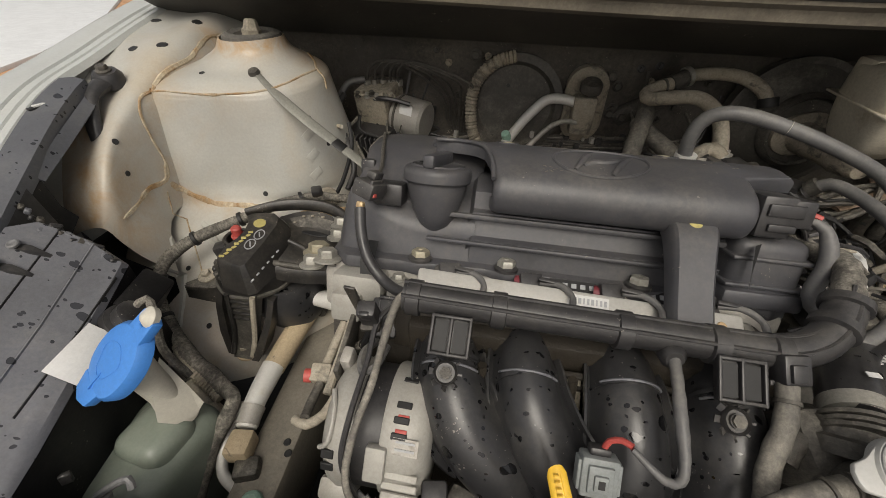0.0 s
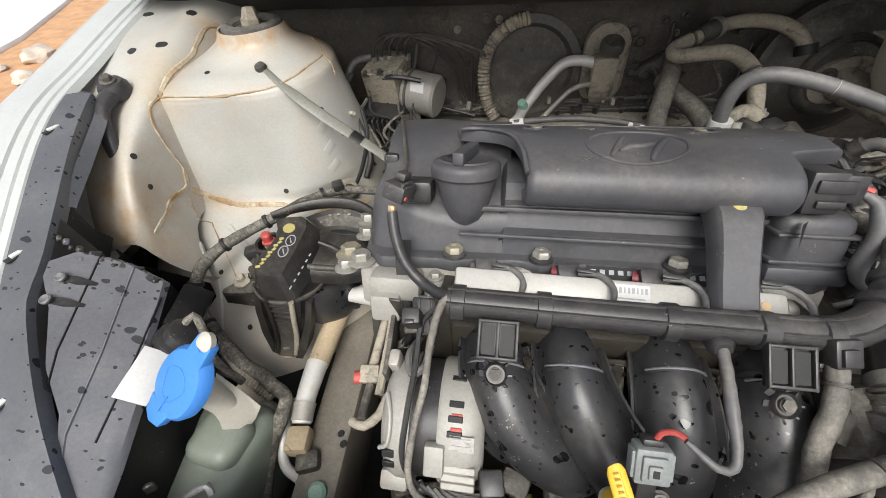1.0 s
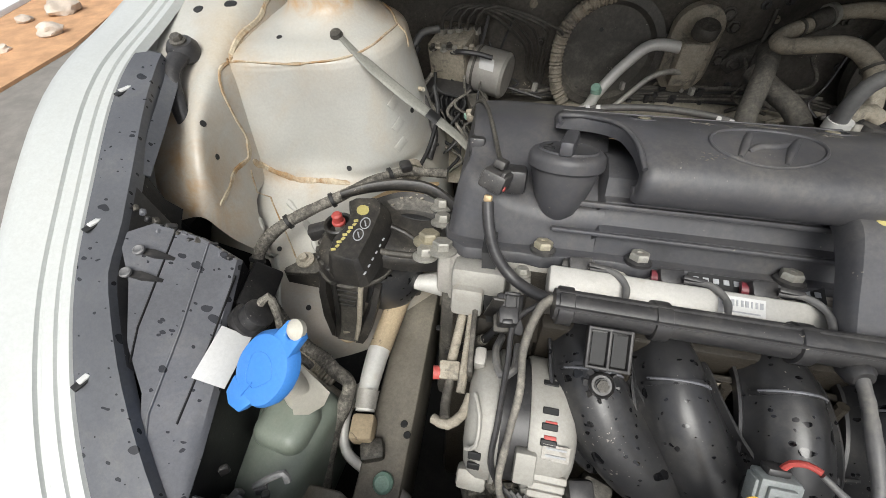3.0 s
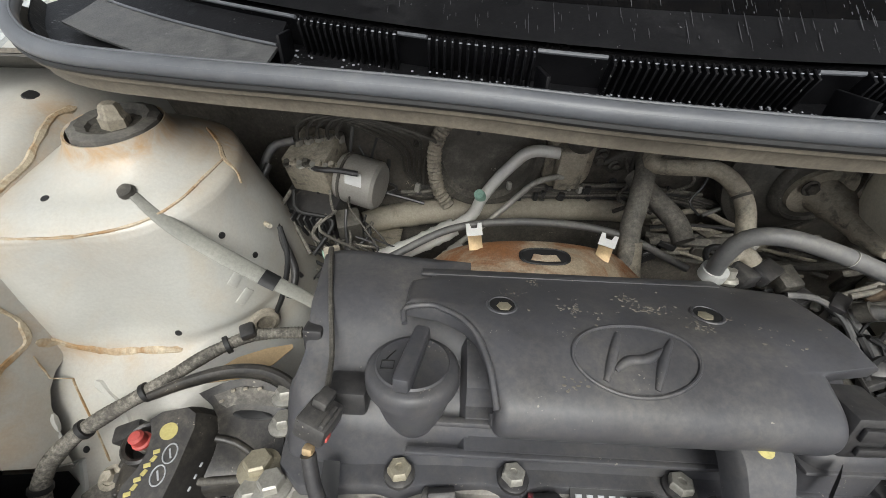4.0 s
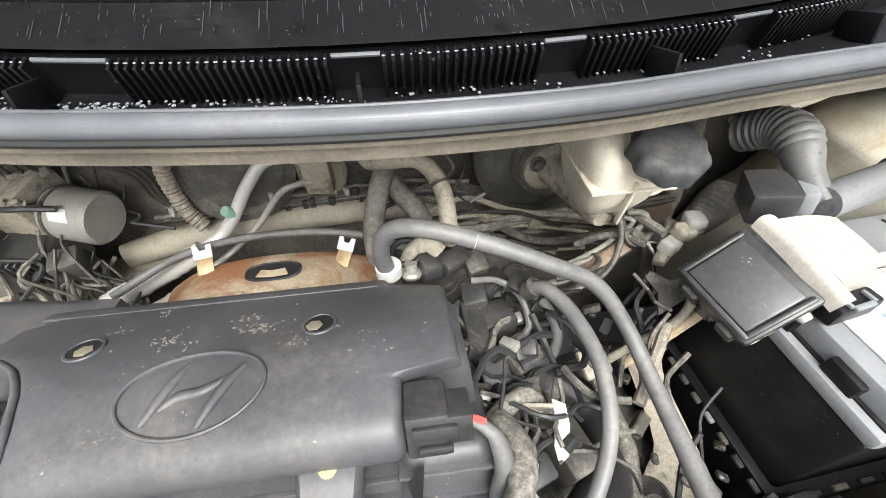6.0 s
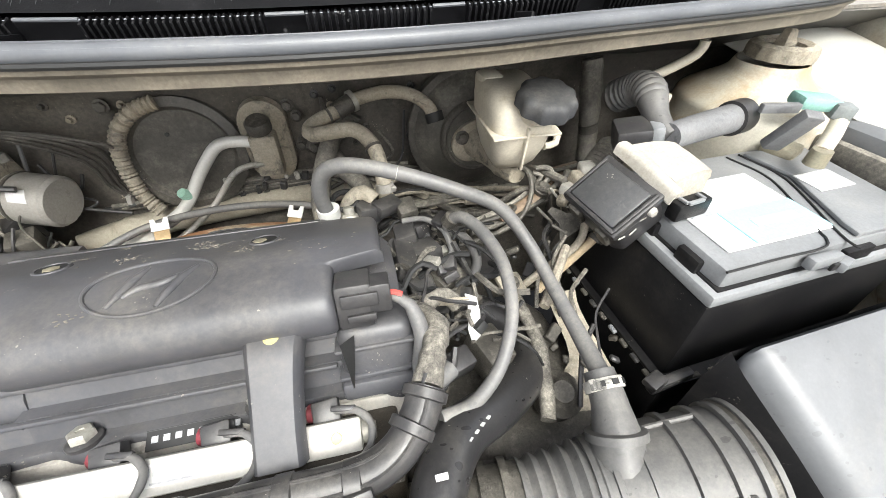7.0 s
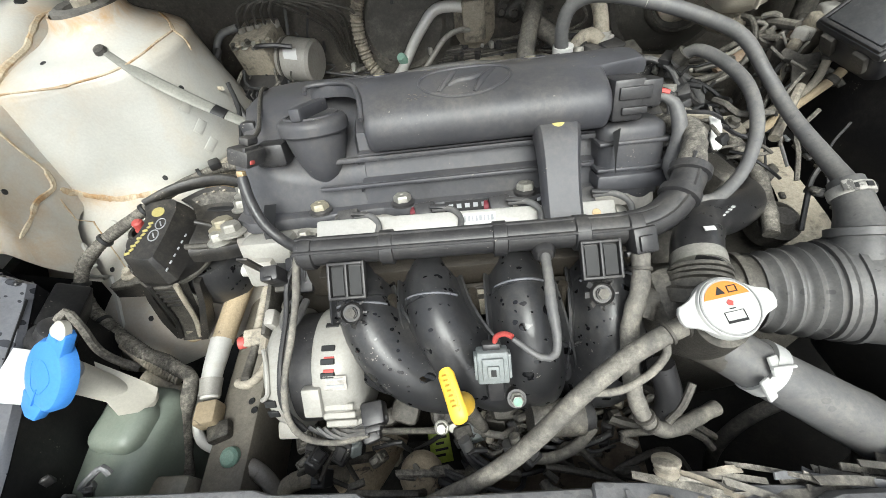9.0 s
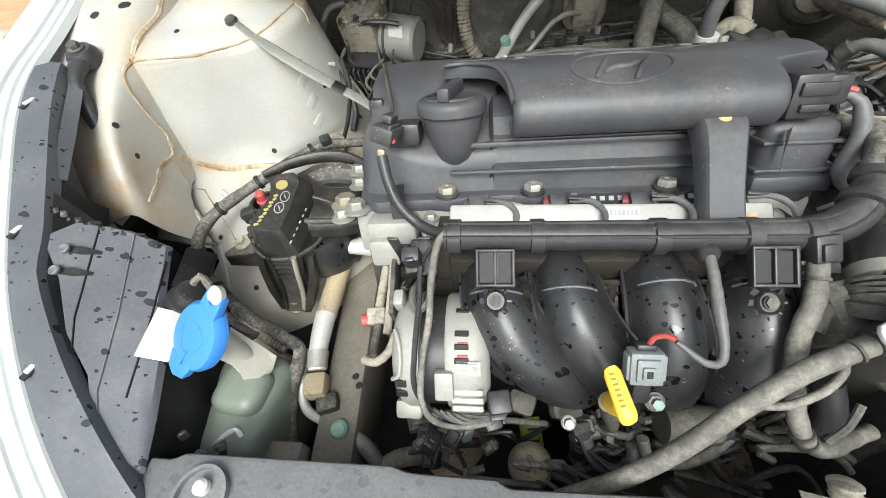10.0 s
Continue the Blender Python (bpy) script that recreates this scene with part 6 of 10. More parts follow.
part("cap_ring", joined(tube([CM @ Vector((0.012 * math.cos(a) * (1 + 0.15 * math.sin(3 * a)), 0.015 * math.sin(a), 0.0042)) for a in (2 * math.pi * i / 24 for i in range(25))], 0.0003, 6, 0.002), prism([(-0.0015, -0.028), (0.0015, -0.028), (0.0025, -0.012), (0.0015, -0.011)], 0.003, 0.0046, CM)), BLUE, wc)

# ---- right side: battery, fuse box, air cleaner ----
BM = Matrix.Translation((0.531, 0.024, 0.006)) @ Matrix.Rotation(radians(4), 4, "Z")
bat = thing("battery", (0.53, 0.01, 0.66), "black car battery with a grey top and blue-white label", "battery")
part("case", rbox((0, 0, 0.755), (0.250, 0.170, 0.20), bevel=0.004, frame_=BM), CASE_SHADE_BLACK, bat)
part("rim", rbox((0, 0, 0.862), (0.252, 0.172, 0.014), bevel=0.004, frame_=BM), BATTOP, bat)
part("lid", rbox((0.0, 0.0, 0.878), (0.232, 0.156, 0.022), bevel=0.004, frame_=BM), BATTOP, bat, "dark grey raised lid")
# Black plate paints the shadow under the raised lid.
part("lid_shadow", rbox((0.0, 0.0, 0.8695), (0.238, 0.162, 0.003), bevel=0.001, frame_=BM), CASE_SHADE_BLACK, bat)
for c, s in (((-0.117, 0.02, 0.874), (0.010, 0.05, 0.016)), ((-0.117, -0.045, 0.874), (0.010, 0.025, 0.016)), ((0.030, -0.079, 0.874), (0.035, 0.010, 0.014))):
    part("lid_notch", rbox(c, s, bevel=0.002, frame_=BM), CASE_SHADE_BLACK, bat)
part("label", rbox((-0.040, -0.012, 0.8900), (0.118, 0.096, 0.001), bevel=0, frame_=BM), WHITE, bat, "white and light blue printed label")
part("label_blue", rbox((-0.024, -0.036, 0.8911), (0.086, 0.044, 0.0008), bevel=0, frame_=BM), CYAN, bat)
part("label_print", rbox((-0.022, -0.036, 0.8919), (0.05, 0.010, 0.0006), (0, 0, 0), 0, frame_=BM), WHITE, bat)
for i in range(5):
    part("print_bar", rbox((-0.080, 0.028 - i * 0.006, 0.8909), (0.028, 0.0022, 0.0006), bevel=0, frame_=BM), GREYINK, bat)
part("label", rbox((0.078, -0.003, 0.8946), (0.046, 0.030, 0.001), bevel=0, frame_=BM), WHITE, bat)
part("vent_plug", lathe([(0.010, 0), (0.010, 0.0015), (0.008, 0.002), (0, 0.002)], 20, BM @ Matrix.Translation((-0.02, 0.062, 0.8890))), BATTOP, bat)
part("print_block", rbox((-0.082, 0.002, 0.8912), (0.026, 0.034, 0.0006), bevel=0, frame_=BM), GREYINK, bat)
for nm, path in (("lid_groove", ((0.556, 0.096), (0.566, 0.046), (0.538, -0.030), (0.532, -0.047), (0.518, -0.055), (0.470, -0.058), (0.418, -0.062))), ("lid_groove", ((0.574, 0.098), (0.582, 0.044), (0.553, -0.036), (0.548, -0.056), (0.550, -0.062)))):
    part(nm, tube([(x, y, 0.8957) for x, y in path], 0.0011, 8, 0.005), INK, bat, "dark moulded groove")
part("end_block", prism([(0.575, 0.094), (0.588, 0.044), (0.562, -0.034), (0.560, -0.050), (0.650, -0.046), (0.655, 0.100)], 0.8955, 0.9000, None, 0.0016), BATTOP, bat)
part("strap_catch", joined(rbox((0.516, -0.062, 0.889), (0.034, 0.010, 0.012), (0, 0, 4), 0.003), rbox((0.536, -0.066, 0.884), (0.016, 0.010, 0.010), (0, 0, 20), 0.002)), BATTOP, bat)
part("strap_slot", rbox((0.527, -0.0672, 0.884), (0.010, 0.003, 0.008), (0, 0, 4), 0.001), INK, bat)
part("post", lathe([(0.008, 0), (0.0075, 0.014), (0, 0.014)], 16, BM @ Matrix.Translation((0.09, 0.055, 0.8880))), STEEL, bat)
part("clamp", rbox((0.09, 0.058, 0.8980), (0.03, 0.035, 0.014), (0, 0, 20), 0.004, BM), GOLDBOLT, bat)
tray = thing("battery_tray", (0.515, -0.01, 0.60), "black battery tray wall", "battery tray")
part("tray_wall", rbox((0.531, 0.020, 0.685), (0.262, 0.184, 0.150), (0, 0, 4), 0.006), CASE_SHADE_BLACK, tray)
part("tray_lip", rbox((0.531, 0.020, 0.758), (0.268, 0.190, 0.005), (0, 0, 4), 0.0015), CASE_SHADE_BLACK, tray)
for i in range(9):
    part("lip_clip", rbox((0.3968 - 0.0013 * i, -0.066 + 0.019 * i, 0.7615), (0.005, 0.011, 0.004), (0, 0, 4), 0.001, seg=1), (GRIME, PLASTIC, GRIME, BATTOP)[i % 4], tray)
for i in range(8):
    part("lip_clip", rbox((0.415 + 0.026 * i, -0.0795 + 0.0018 * i, 0.7615), (0.014, 0.005, 0.004), (0, 0, 4), 0.001, seg=1), (PLASTIC, GRIME, GRIMELIGHT)[i % 3], tray)

fuse = thing("fuse_box", (0.39, 0.03, 0.86), "scuffed black relay box with a pale lid on the battery edge", "fuse box")
FM = Matrix.Translation((0.3655, 0.031, 0.916)) @ Matrix.Rotation(radians(11), 4, "Z") @ Matrix.Rotation(radians(-36), 4, "Y") @ Matrix.Rotation(radians(8), 4, "X")
part("box_body", prism([(-0.026, -0.024), (-0.020, -0.032), (0.026, -0.032), (0.026, 0.032), (-0.020, 0.032), (-0.026, 0.026)], -0.046, -0.004, FM, 0.003), PLASTIC, fuse)
part("box_skirt", rbox((0.0, 0.0, -0.0045), (0.056, 0.068, 0.010), bevel=0.003, frame_=FM), PLASTIC, fuse)
part("box_face", rbox((-0.001, 0.0, 0.0015), (0.043, 0.054, 0.005), bevel=0.0022, frame_=FM), material("scuffed_relay_lid", (0.040, 0.042, 0.046), 0.34, dust=0.3, bump=0.05, specks=0.5, stain=(0.13, 0.13, 0.125), stain_amount=0.6, stain_scale=40.0, stain_range=(0.60, 0.70)), fuse, "smooth black lid face")
part("face_frame", joined(rbox((-0.0245, 0.0, 0.001), (0.004, 0.062, 0.005), bevel=0.0015, frame_=FM), rbox((0.0, -0.0295, 0.001), (0.048, 0.004, 0.005), bevel=0.0015, frame_=FM), rbox((0.0, 0.0295, 0.001), (0.048, 0.004, 0.005), bevel=0.0015, frame_=FM)), PLASTIC, fuse)
for k in range(4):
    part("scuff", rbox((-0.020 + 0.012 * k, -0.0335 + 0.0005 * k, -0.012 - 0.007 * (k % 2)), (0.008, 0.001, 0.0016), (0, 30 - 40 * (k % 2), 0), 0.0003, FM, seg=1), DUSTYPALE, fuse)
for y in (-0.018, 0.016):
    part("side_clip", rbox((-0.029, y, -0.018), (0.006, 0.014, 0.022), bevel=0.002, frame_=FM), GRIME, fuse)
part("corner_knob", lathe([(0, 0.004), (0.0035, 0.004), (0.0045, 0.0015), (0.0045, 0.0), (0, 0)], 14, FM @ Matrix.Translation((0.012, -0.034, -0.006)) @ Matrix.Rotation(radians(90), 4, "X")), DUSTYPALE, fuse)
PALELID = material("pale_lid_plastic", (0.36, 0.34, 0.30), 0.55, dust=0.45, dust_color=(0.36, 0.31, 0.24), dust_scale=26.0, patch=(0.40, 0.70), stain=(0.30, 0.25, 0.17), stain_amount=0.5, stain_scale=30.0, fine=0.12)
lid_rows = [[(0.381, 0.065, 0.938), (0.388, 0.033, 0.933), (0.398, -0.002, 0.922)], [(0.384, 0.066, 0.9465), (0.391, 0.033, 0.9425), (0.401, -0.003, 0.932)],
            [(0.391, 0.066, 0.9480), (0.398, 0.033, 0.9440), (0.407, -0.002, 0.934)], [(0.396, 0.065, 0.9460), (0.402, 0.034, 0.9420), (0.411, 0.000, 0.931)]]
part("pale_edge", thick(loft(smooth_rows(lid_rows, 3)), 0.002), PALELID, fuse, "pale dusty edge strip", angle=45)
lid2 = [[(0.397, 0.064, 0.9445), (0.403, 0.036, 0.9405), (0.409, 0.012, 0.935)], [(0.420, 0.064, 0.9455), (0.424, 0.038, 0.942), (0.429, 0.016, 0.938)], [(0.441, 0.060, 0.9440), (0.446, 0.040, 0.941), (0.450, 0.020, 0.937)], [(0.444, 0.058, 0.936), (0.449, 0.040, 0.933), (0.453, 0.019, 0.929)]]
part("pale_lid", thick(loft(smooth_rows(lid2, 3)), 0.003), PALELID, fuse, "pale dusty lid", angle=50)
part("lid_front", loft([[Vector((0.409, 0.012, 0.935)), Vector((0.410, 0.011, 0.912))], [Vector((0.429, 0.016, 0.938)), Vector((0.430, 0.015, 0.912))], [Vector((0.452, 0.0195, 0.935)), Vector((0.452, 0.019, 0.912))]]), PALELID, fuse)
part("latch_pocket", rbox((0.433, 0.009, 0.907), (0.040, 0.014, 0.018), (0, 0, 10), 0.003), CASE_SHADE_BLACK, fuse, "black latch pocket")
part("latch_bar", joined(rbox((0.431, 0.002, 0.9175), (0.018, 0.004, 0.003), (0, 0, 10), 0.001), rbox((0.421, 0.006, 0.9175), (0.003, 0.010, 0.003), (0, 0, 10), 0.001), rbox((0.441, 0.009, 0.9175), (0.003, 0.010, 0.003), (0, 0, 10), 0.001)), BATTOP, fuse)
air = thing("air_cleaner", (0.56, -0.24, 0.62), "smooth grey plastic air cleaner lid beside the battery", "air cleaner")
rows = []
slope = lambda y: 0.853 - 0.62 * (-0.104 - y) - 1.3 * max(0.0, -0.16 - y) ** 2
for y, dz, e in ((-0.099, -0.10, 0.004), (-0.099, -0.030, 0.004), (-0.1005, -0.012, 0.003), (-0.105, -0.003, 0.0012), (-0.112, 0.0, 0.0), (-0.13, 0.0, 0.0), (-0.15, 0.0, 0.0), (-0.17, 0.0, 0.0), (-0.19, 0.0, 0.0), (-0.208, -0.002, 0.001), (-0.216, -0.010, 0.003), (-0.218, -0.030, 0.004)):
    z = slope(max(y, -0.21)) + dz
    x0 = 0.430 + 0.36 * max(0.0, -0.105 - y) + e
    row = [Vector((x0 - 0.003, y, z - 0.055)), Vector((x0, y, z - 0.020)), Vector((x0 + 0.003, y, z - 0.008)), Vector((x0 + 0.009, y, z - 0.0015)), Vector((x0 + 0.018, y, z))]
    row += [Vector((x0 + 0.018 + (0.80 - x0) * k / 5, y + 0.03 * k / 5 * (1 if y > -0.2 else 0.6), z - 0.002 * k)) for k in range(1, 6)]
    rows.append(row)
part("upper_shell", loft(rows), AIRBOX, air, angle=60)
# Black skirts paint the shade on the grey box's side and rear.
part("shaded_side", loft([[Vector((0.424 + 0.36 * max(0.0, -0.105 - y), y, slope(y) - 0.020)), Vector((0.412 + 0.34 * max(0.0, -0.105 - y), y, slope(y) - 0.050)), Vector((0.408 + 0.30 * max(0.0, -0.105 - y), y, 0.66))] for y in (-0.098, -0.115, -0.14, -0.17, -0.20, -0.222)]), CASE_SHADE_BLACK, air, "side of the box painted black as shaded")
part("shaded_rear", loft([[Vector((x, -0.0975 + 0.03 * (x - 0.43) / 0.37, 0.838)), Vector((x, -0.0955 + 0.03 * (x - 0.43) / 0.37, 0.66))] for x in (0.415, 0.55, 0.80)]), CASE_SHADE_BLACK, air)
part("lower_shell", rbox((0.60, -0.165, 0.66), (0.40, 0.13, 0.14), (0, 0, 4), 0.012), PLASTIC, air)
part("shell_ledge", joined(rbox((0.60, -0.236, 0.742), (0.34, 0.024, 0.010), (0, 0, 4), 0.003), rbox((0.60, -0.252, 0.730), (0.34, 0.010, 0.012), (0, 0, 4), 0.003)), PLASTIC, air, "black ledge of the lower box")
for i in range(9):
    part("ledge_rib", rbox((0.455 + 0.034 * i, -0.245 + 0.0024 * i, 0.749), (0.004, 0.024, 0.006), (0, 0, 4), 0.001, seg=1), (GRIME, PLASTIC)[i % 2], air)
part("rear_clip", joined(rbox((0.405, -0.083, 0.775), (0.05, 0.010, 0.012), (0, 0, 8), 0.003), rbox((0.385, -0.084, 0.783), (0.020, 0.014, 0.008), (0, 0, 20), 0.002)), PLASTIC, air)

duct = thing("intake_duct", (0.33, -0.16, 0.72), "grey rubber intake duct with a pleated neck", "intake duct")
part("pleated_neck", tube([(0.232, -0.148, 0.768), (0.258, -0.151, 0.770), (0.290, -0.155, 0.774)], [0.033, 0.037, 0.042], 32, 0.0018, shape=lambda s, k: 1 + 0.055 * (1 - 2 * abs(math.sin(s * math.pi / 0.0115)) ** 1.6)), DUCT, duct)
part("barrel", tube([(0.284, -0.154, 0.773), (0.33, -0.160, 0.780), (0.37, -0.165, 0.787), (0.398, -0.168, 0.792)], [0.042, 0.047, 0.0485, 0.0495], 36, 0.006), DUCT, duct)
for x, r in ((0.300, 0.0445), (0.322, 0.0462), (0.348, 0.0484), (0.370, 0.0495), (0.386, 0.0500), (0.395, 0.0508)):
    k = (x - 0.30) / 0.13
    part("hoop", lathe([(r - 0.002, -0.003), (r + 0.0015, -0.002), (r + 0.0015, 0.002), (r - 0.002, 0.003)], 40, aim((x, -0.156 - 0.016 * k, 0.775 + 0.025 * k), (1, -0.13, 0.2))), DUCT, duct)
for a in (58, 128):
    rib = []
    for x, r in ((0.302, 0.0448), (0.322, 0.0464), (0.348, 0.0484), (0.366, 0.0494)):
        k = (x - 0.30) / 0.13
        rib.append((x, -0.156 - 0.016 * k - r * math.cos(radians(a)), 0.775 + 0.025 * k + r * math.sin(radians(a))))
    part("spine", tube(rib, 0.0022, 8), DUCT, duct)
part("side_nozzle", tube([(0.304, -0.150, 0.800), (0.306, -0.132, 0.816), (0.309, -0.110, 0.827), (0.310, -0.088, 0.835)], [0.024, 0.019, 0.0142, 0.0122], 22), DUCT, duct)
part("nozzle_collar", lathe([(0.019, -0.004), (0.0225, -0.003), (0.0225, 0.003), (0.019, 0.004)], 24, aim((0.3065, -0.130, 0.8165), (0.1, 0.8, 0.6))), DUCT, duct)
part("nozzle_web", rbox((0.324, -0.140, 0.812), (0.026, 0.004, 0.020), (0, 30, 10), 0.0015), DUCT, duct)
part("clamp_band", lathe([(0.0505, -0.003), (0.0515, -0.003), (0.0515, 0.003), (0.0505, 0.003)], 40, aim((0.391, -0.1672, 0.7915), (1, -0.13, 0.2))), GRIME, duct)
part("clamp_screw", tube([(0.393, -0.214, 0.766), (0.400, -0.216, 0.765)], 0.0035, 10), STEEL, duct, "bright clamp screw")
throt = thing("throttle_body", (0.19, -0.15, 0.72), "dirty aluminium throttle body", "throttle body")
part("throttle_bore", tube([(0.150, -0.140, 0.758), (0.19, -0.143, 0.763), (0.236, -0.148, 0.768)], [0.030, 0.031, 0.033], 28), GRIME, throt)
for x in (0.222, 0.205):
    part("hose_clip", lathe([(0.0335, -0.003), (0.036, -0.003), (0.036, 0.003), (0.0335, 0.003)], 34, aim((x, -0.146, 0.766), (1, -0.1, 0.1))), GRIME, throt)

# coolant filler
filler = thing("coolant_filler", (0.155, -0.205, 0.76), "coolant filler neck with a white warning cap", "coolant filler")
RC = aim((0.153, -0.207, 0.850), (0.05, -0.30, 0.95), 0) @ Matrix.Scale(0.66, 4)
part("neck_tube", tube([(0.160, -0.180, 0.775), (0.156, -0.200, 0.805), (0.153, -0.211, 0.838)], [0.024, 0.022, 0.017], 24), GRIME, filler)
rc = part("pressure_cap", joined(lathe([(0.0, 0.006), (0.026, 0.006), (0.0295, 0.0045), (0.031, 0.001), (0.031, -0.008), (0.027, -0.010), (0, -0.010)], 40, RC), prism([(-0.049, -0.004), (-0.046, -0.010), (-0.034, -0.014), (-0.02, -0.024), (0.02, -0.024), (0.034, -0.014), (0.046, -0.010), (0.049, -0.004), (0.049, 0.004), (0.046, 0.010), (0.034, 0.014), (0.02, 0.024), (-0.02, 0.024), (-0.034, 0.014), (-0.046, 0.010), (-0.049, 0.004)], -0.004, 0.0015, RC, 0.0015)), WHITECAP, filler, "white cap with an orange warning label")
part("rim_groove", lathe([(0.0268, 0.0056), (0.0272, 0.0066), (0.0284, 0.0062), (0.0288, 0.0050)], 44, RC), material("grey_worn_rim", (0.30, 0.30, 0.29), 0.5), rc)
part("warning_field", prism([(0.0248 * math.cos(radians(a)), 0.0248 * math.sin(radians(a))) for a in range(22, 159, 8)], 0.0062, 0.0068, RC), ORANGE, rc)
part("warning_triangle", prism([(-0.010, 0.0125), (0.0, 0.0125), (-0.005, 0.0205)], 0.0068, 0.0073, RC), INK, rc)
part("warning_box", joined(*[prism([(x0, y0), (x1, y0), (x1, y1), (x0, y1)], 0.0068, 0.0073, RC) for x0, y0, x1, y1 in ((0.003, 0.0125, 0.0125, 0.0135), (0.003, 0.0185, 0.0125, 0.0195), (0.003, 0.0125, 0.004, 0.0195), (0.0115, 0.0125, 0.0125, 0.0195))]), INK, rc)
part("red_mark", prism([(-0.002, 0.001), (0.002, 0.0), (0.004, 0.004), (0.0, 0.0065), (-0.003, 0.004)], 0.0062, 0.0067, RC), RED, rc)
part("print_lines", joined(*[prism([(x0, y0), (x1, y0), (x1, y1), (x0, y1)], 0.0062, 0.0067, RC) for x0, y0, x1, y1 in ((-0.010, -0.016, 0.010, -0.0135), (-0.010, -0.016, -0.0093, -0.005), (0.0093, -0.016, 0.010, -0.005), (-0.010, -0.0055, 0.010, -0.005), (-0.003, -0.003, 0.003, -0.002))]), INK, rc)
fh = thing("lower_radiator_hose", (0.28, -0.25, 0.70), "thick grey radiator hose with a white spring clamp", "hose")
part("hose_body", tube([(0.168, -0.206, 0.795), (0.200, -0.225, 0.783), (0.235, -0.242, 0.768), (0.290, -0.268, 0.742), (0.36, -0.295, 0.70)], [0.018, 0.0195, 0.0215, 0.0245, 0.026], 24), HOSE, fh)
part("outlet_stub", tube([(0.150, -0.198, 0.800), (0.196, -0.222, 0.785)], 0.0175, 24), GRIME, fh)
part("spring_clamp", lathe([(0.0188, -0.005), (0.0208, -0.005), (0.0208, 0.005), (0.0188, 0.005)], 30, aim((0.1965, -0.2230, 0.7855), (0.8, -0.42, -0.32))), WHITECAP, fh, "white painted spring clamp")
part("clamp_ear", joined(rbox((0.193, -0.230, 0.805), (0.010, 0.014, 0.0025), (30, 20, 20), 0.001), rbox((0.186, -0.243, 0.797), (0.008, 0.016, 0.0025), (40, 0, 30), 0.001), tube([(0.188, -0.233, 0.808), (0.206, -0.231, 0.805)], 0.0013, 8)), WHITECAP, fh)
uhs = thing("upper_radiator_hose", (0.24, -0.06, 0.76), "glossy black bent coolant hose", "hose")
part("hose_body", tube([(0.163, -0.160, 0.828), (0.172, -0.135, 0.830), (0.195, -0.105, 0.820), (0.235, -0.080, 0.800), (0.275, -0.045, 0.778), (0.288, 0.0, 0.765), (0.265, 0.035, 0.768), (0.23, 0.05, 0.775)], [0.0185, 0.0188, 0.0192, 0.0195, 0.0195, 0.0190, 0.0185, 0.017], 26), HOSEBLACK, uhs)
part("spring_clamp", lathe([(0.018, -0.005), (0.0195, -0.005), (0.0195, 0.005), (0.018, 0.005)], 28, aim((0.165, -0.155, 0.829), (0.2, 0.9, 0.1))), STEEL, uhs)
for i in range(4):
    part("print_bar", rbox((0.196 + 0.006 * i, -0.118 + 0.005 * i, 0.8395 - 0.0025 * i), (0.004, 0.003, 0.0006), (-20, 20, 45), 0.0), WHITE, uhs)
part("white_mark", rbox((0.171, -0.1405, 0.8515), (0.008, 0.004, 0.0008), (-5, 0, 0), 0.0), WHITE, uhs)

# vacuum hose to the booster side
vac = thing("vacuum_hose", (0.25, 0.03, 0.83), "grey rubber hose running over the gearbox", "hose")
part("hose_body", tube([(0.112, 0.108, 0.875), (0.108, 0.106, 0.905), (0.115, 0.106, 0.927), (0.138, 0.098, 0.937), (0.185, 0.084, 0.930), (0.235, 0.068, 0.915), (0.272, 0.058, 0.897), (0.296, 0.036, 0.868), (0.306, -0.005, 0.848), (0.310, -0.060, 0.838), (0.311, -0.095, 0.834)], [0.0074, 0.0072, 0.0068, 0.0064, 0.0062, 0.0066, 0.0080], 18), HOSE, vac)
part("end_ring", lathe([(0.0092, -0.005), (0.0112, -0.005), (0.0112, 0.005), (0.0092, 0.005)], 22, Matrix.Translation((0.112, 0.108, 0.882))), WHITECAP, vac, "pale clip ring")
CB = aim((0.3098, -0.0985, 0.8315), (0.03, 0.94, 0.34))
part("spring_clip", lathe([(0.0120, -0.0042), (0.0150, -0.0042), (0.0154, -0.0030), (0.0154, 0.0030), (0.0150, 0.0042), (0.0120, 0.0042)], 30, CB), DUSTYPALE, vac, "pale spring clip")
for a in (60, 100, 140):
    part("clip_slot", rbox((0.0153 * math.cos(radians(a)), 0.0153 * math.sin(radians(a)), 0), (0.0055, 0.0012, 0.0042), (0, 0, a - 90), 0.0, CB), INK, vac)
part("clip_lug", joined(rbox((0.0125, 0.0135, 0.0), (0.0070, 0.0050, 0.0080), (0, 0, -40), 0.001, CB), rbox((0.0160, 0.0165, 0.0), (0.0050, 0.0014, 0.0080), (0, 0, -40), 0.0005, CB)), DUSTYPALE, vac)
pcv = thing("heater_hose", (0.24, -0.02, 0.82), "grey rubber hose looping beside the engine", "hose")
part("hose_body", tube([(0.225, 0.078, 0.868), (0.236, 0.070, 0.884), (0.250, 0.045, 0.884), (0.258, 0.005, 0.878), (0.254, -0.035, 0.862), (0.236, -0.068, 0.842), (0.208, -0.090, 0.832), (0.180, -0.098, 0.836)], [0.0060, 0.0060, 0.0056, 0.0055, 0.0056], 16), HOSE, pcv)
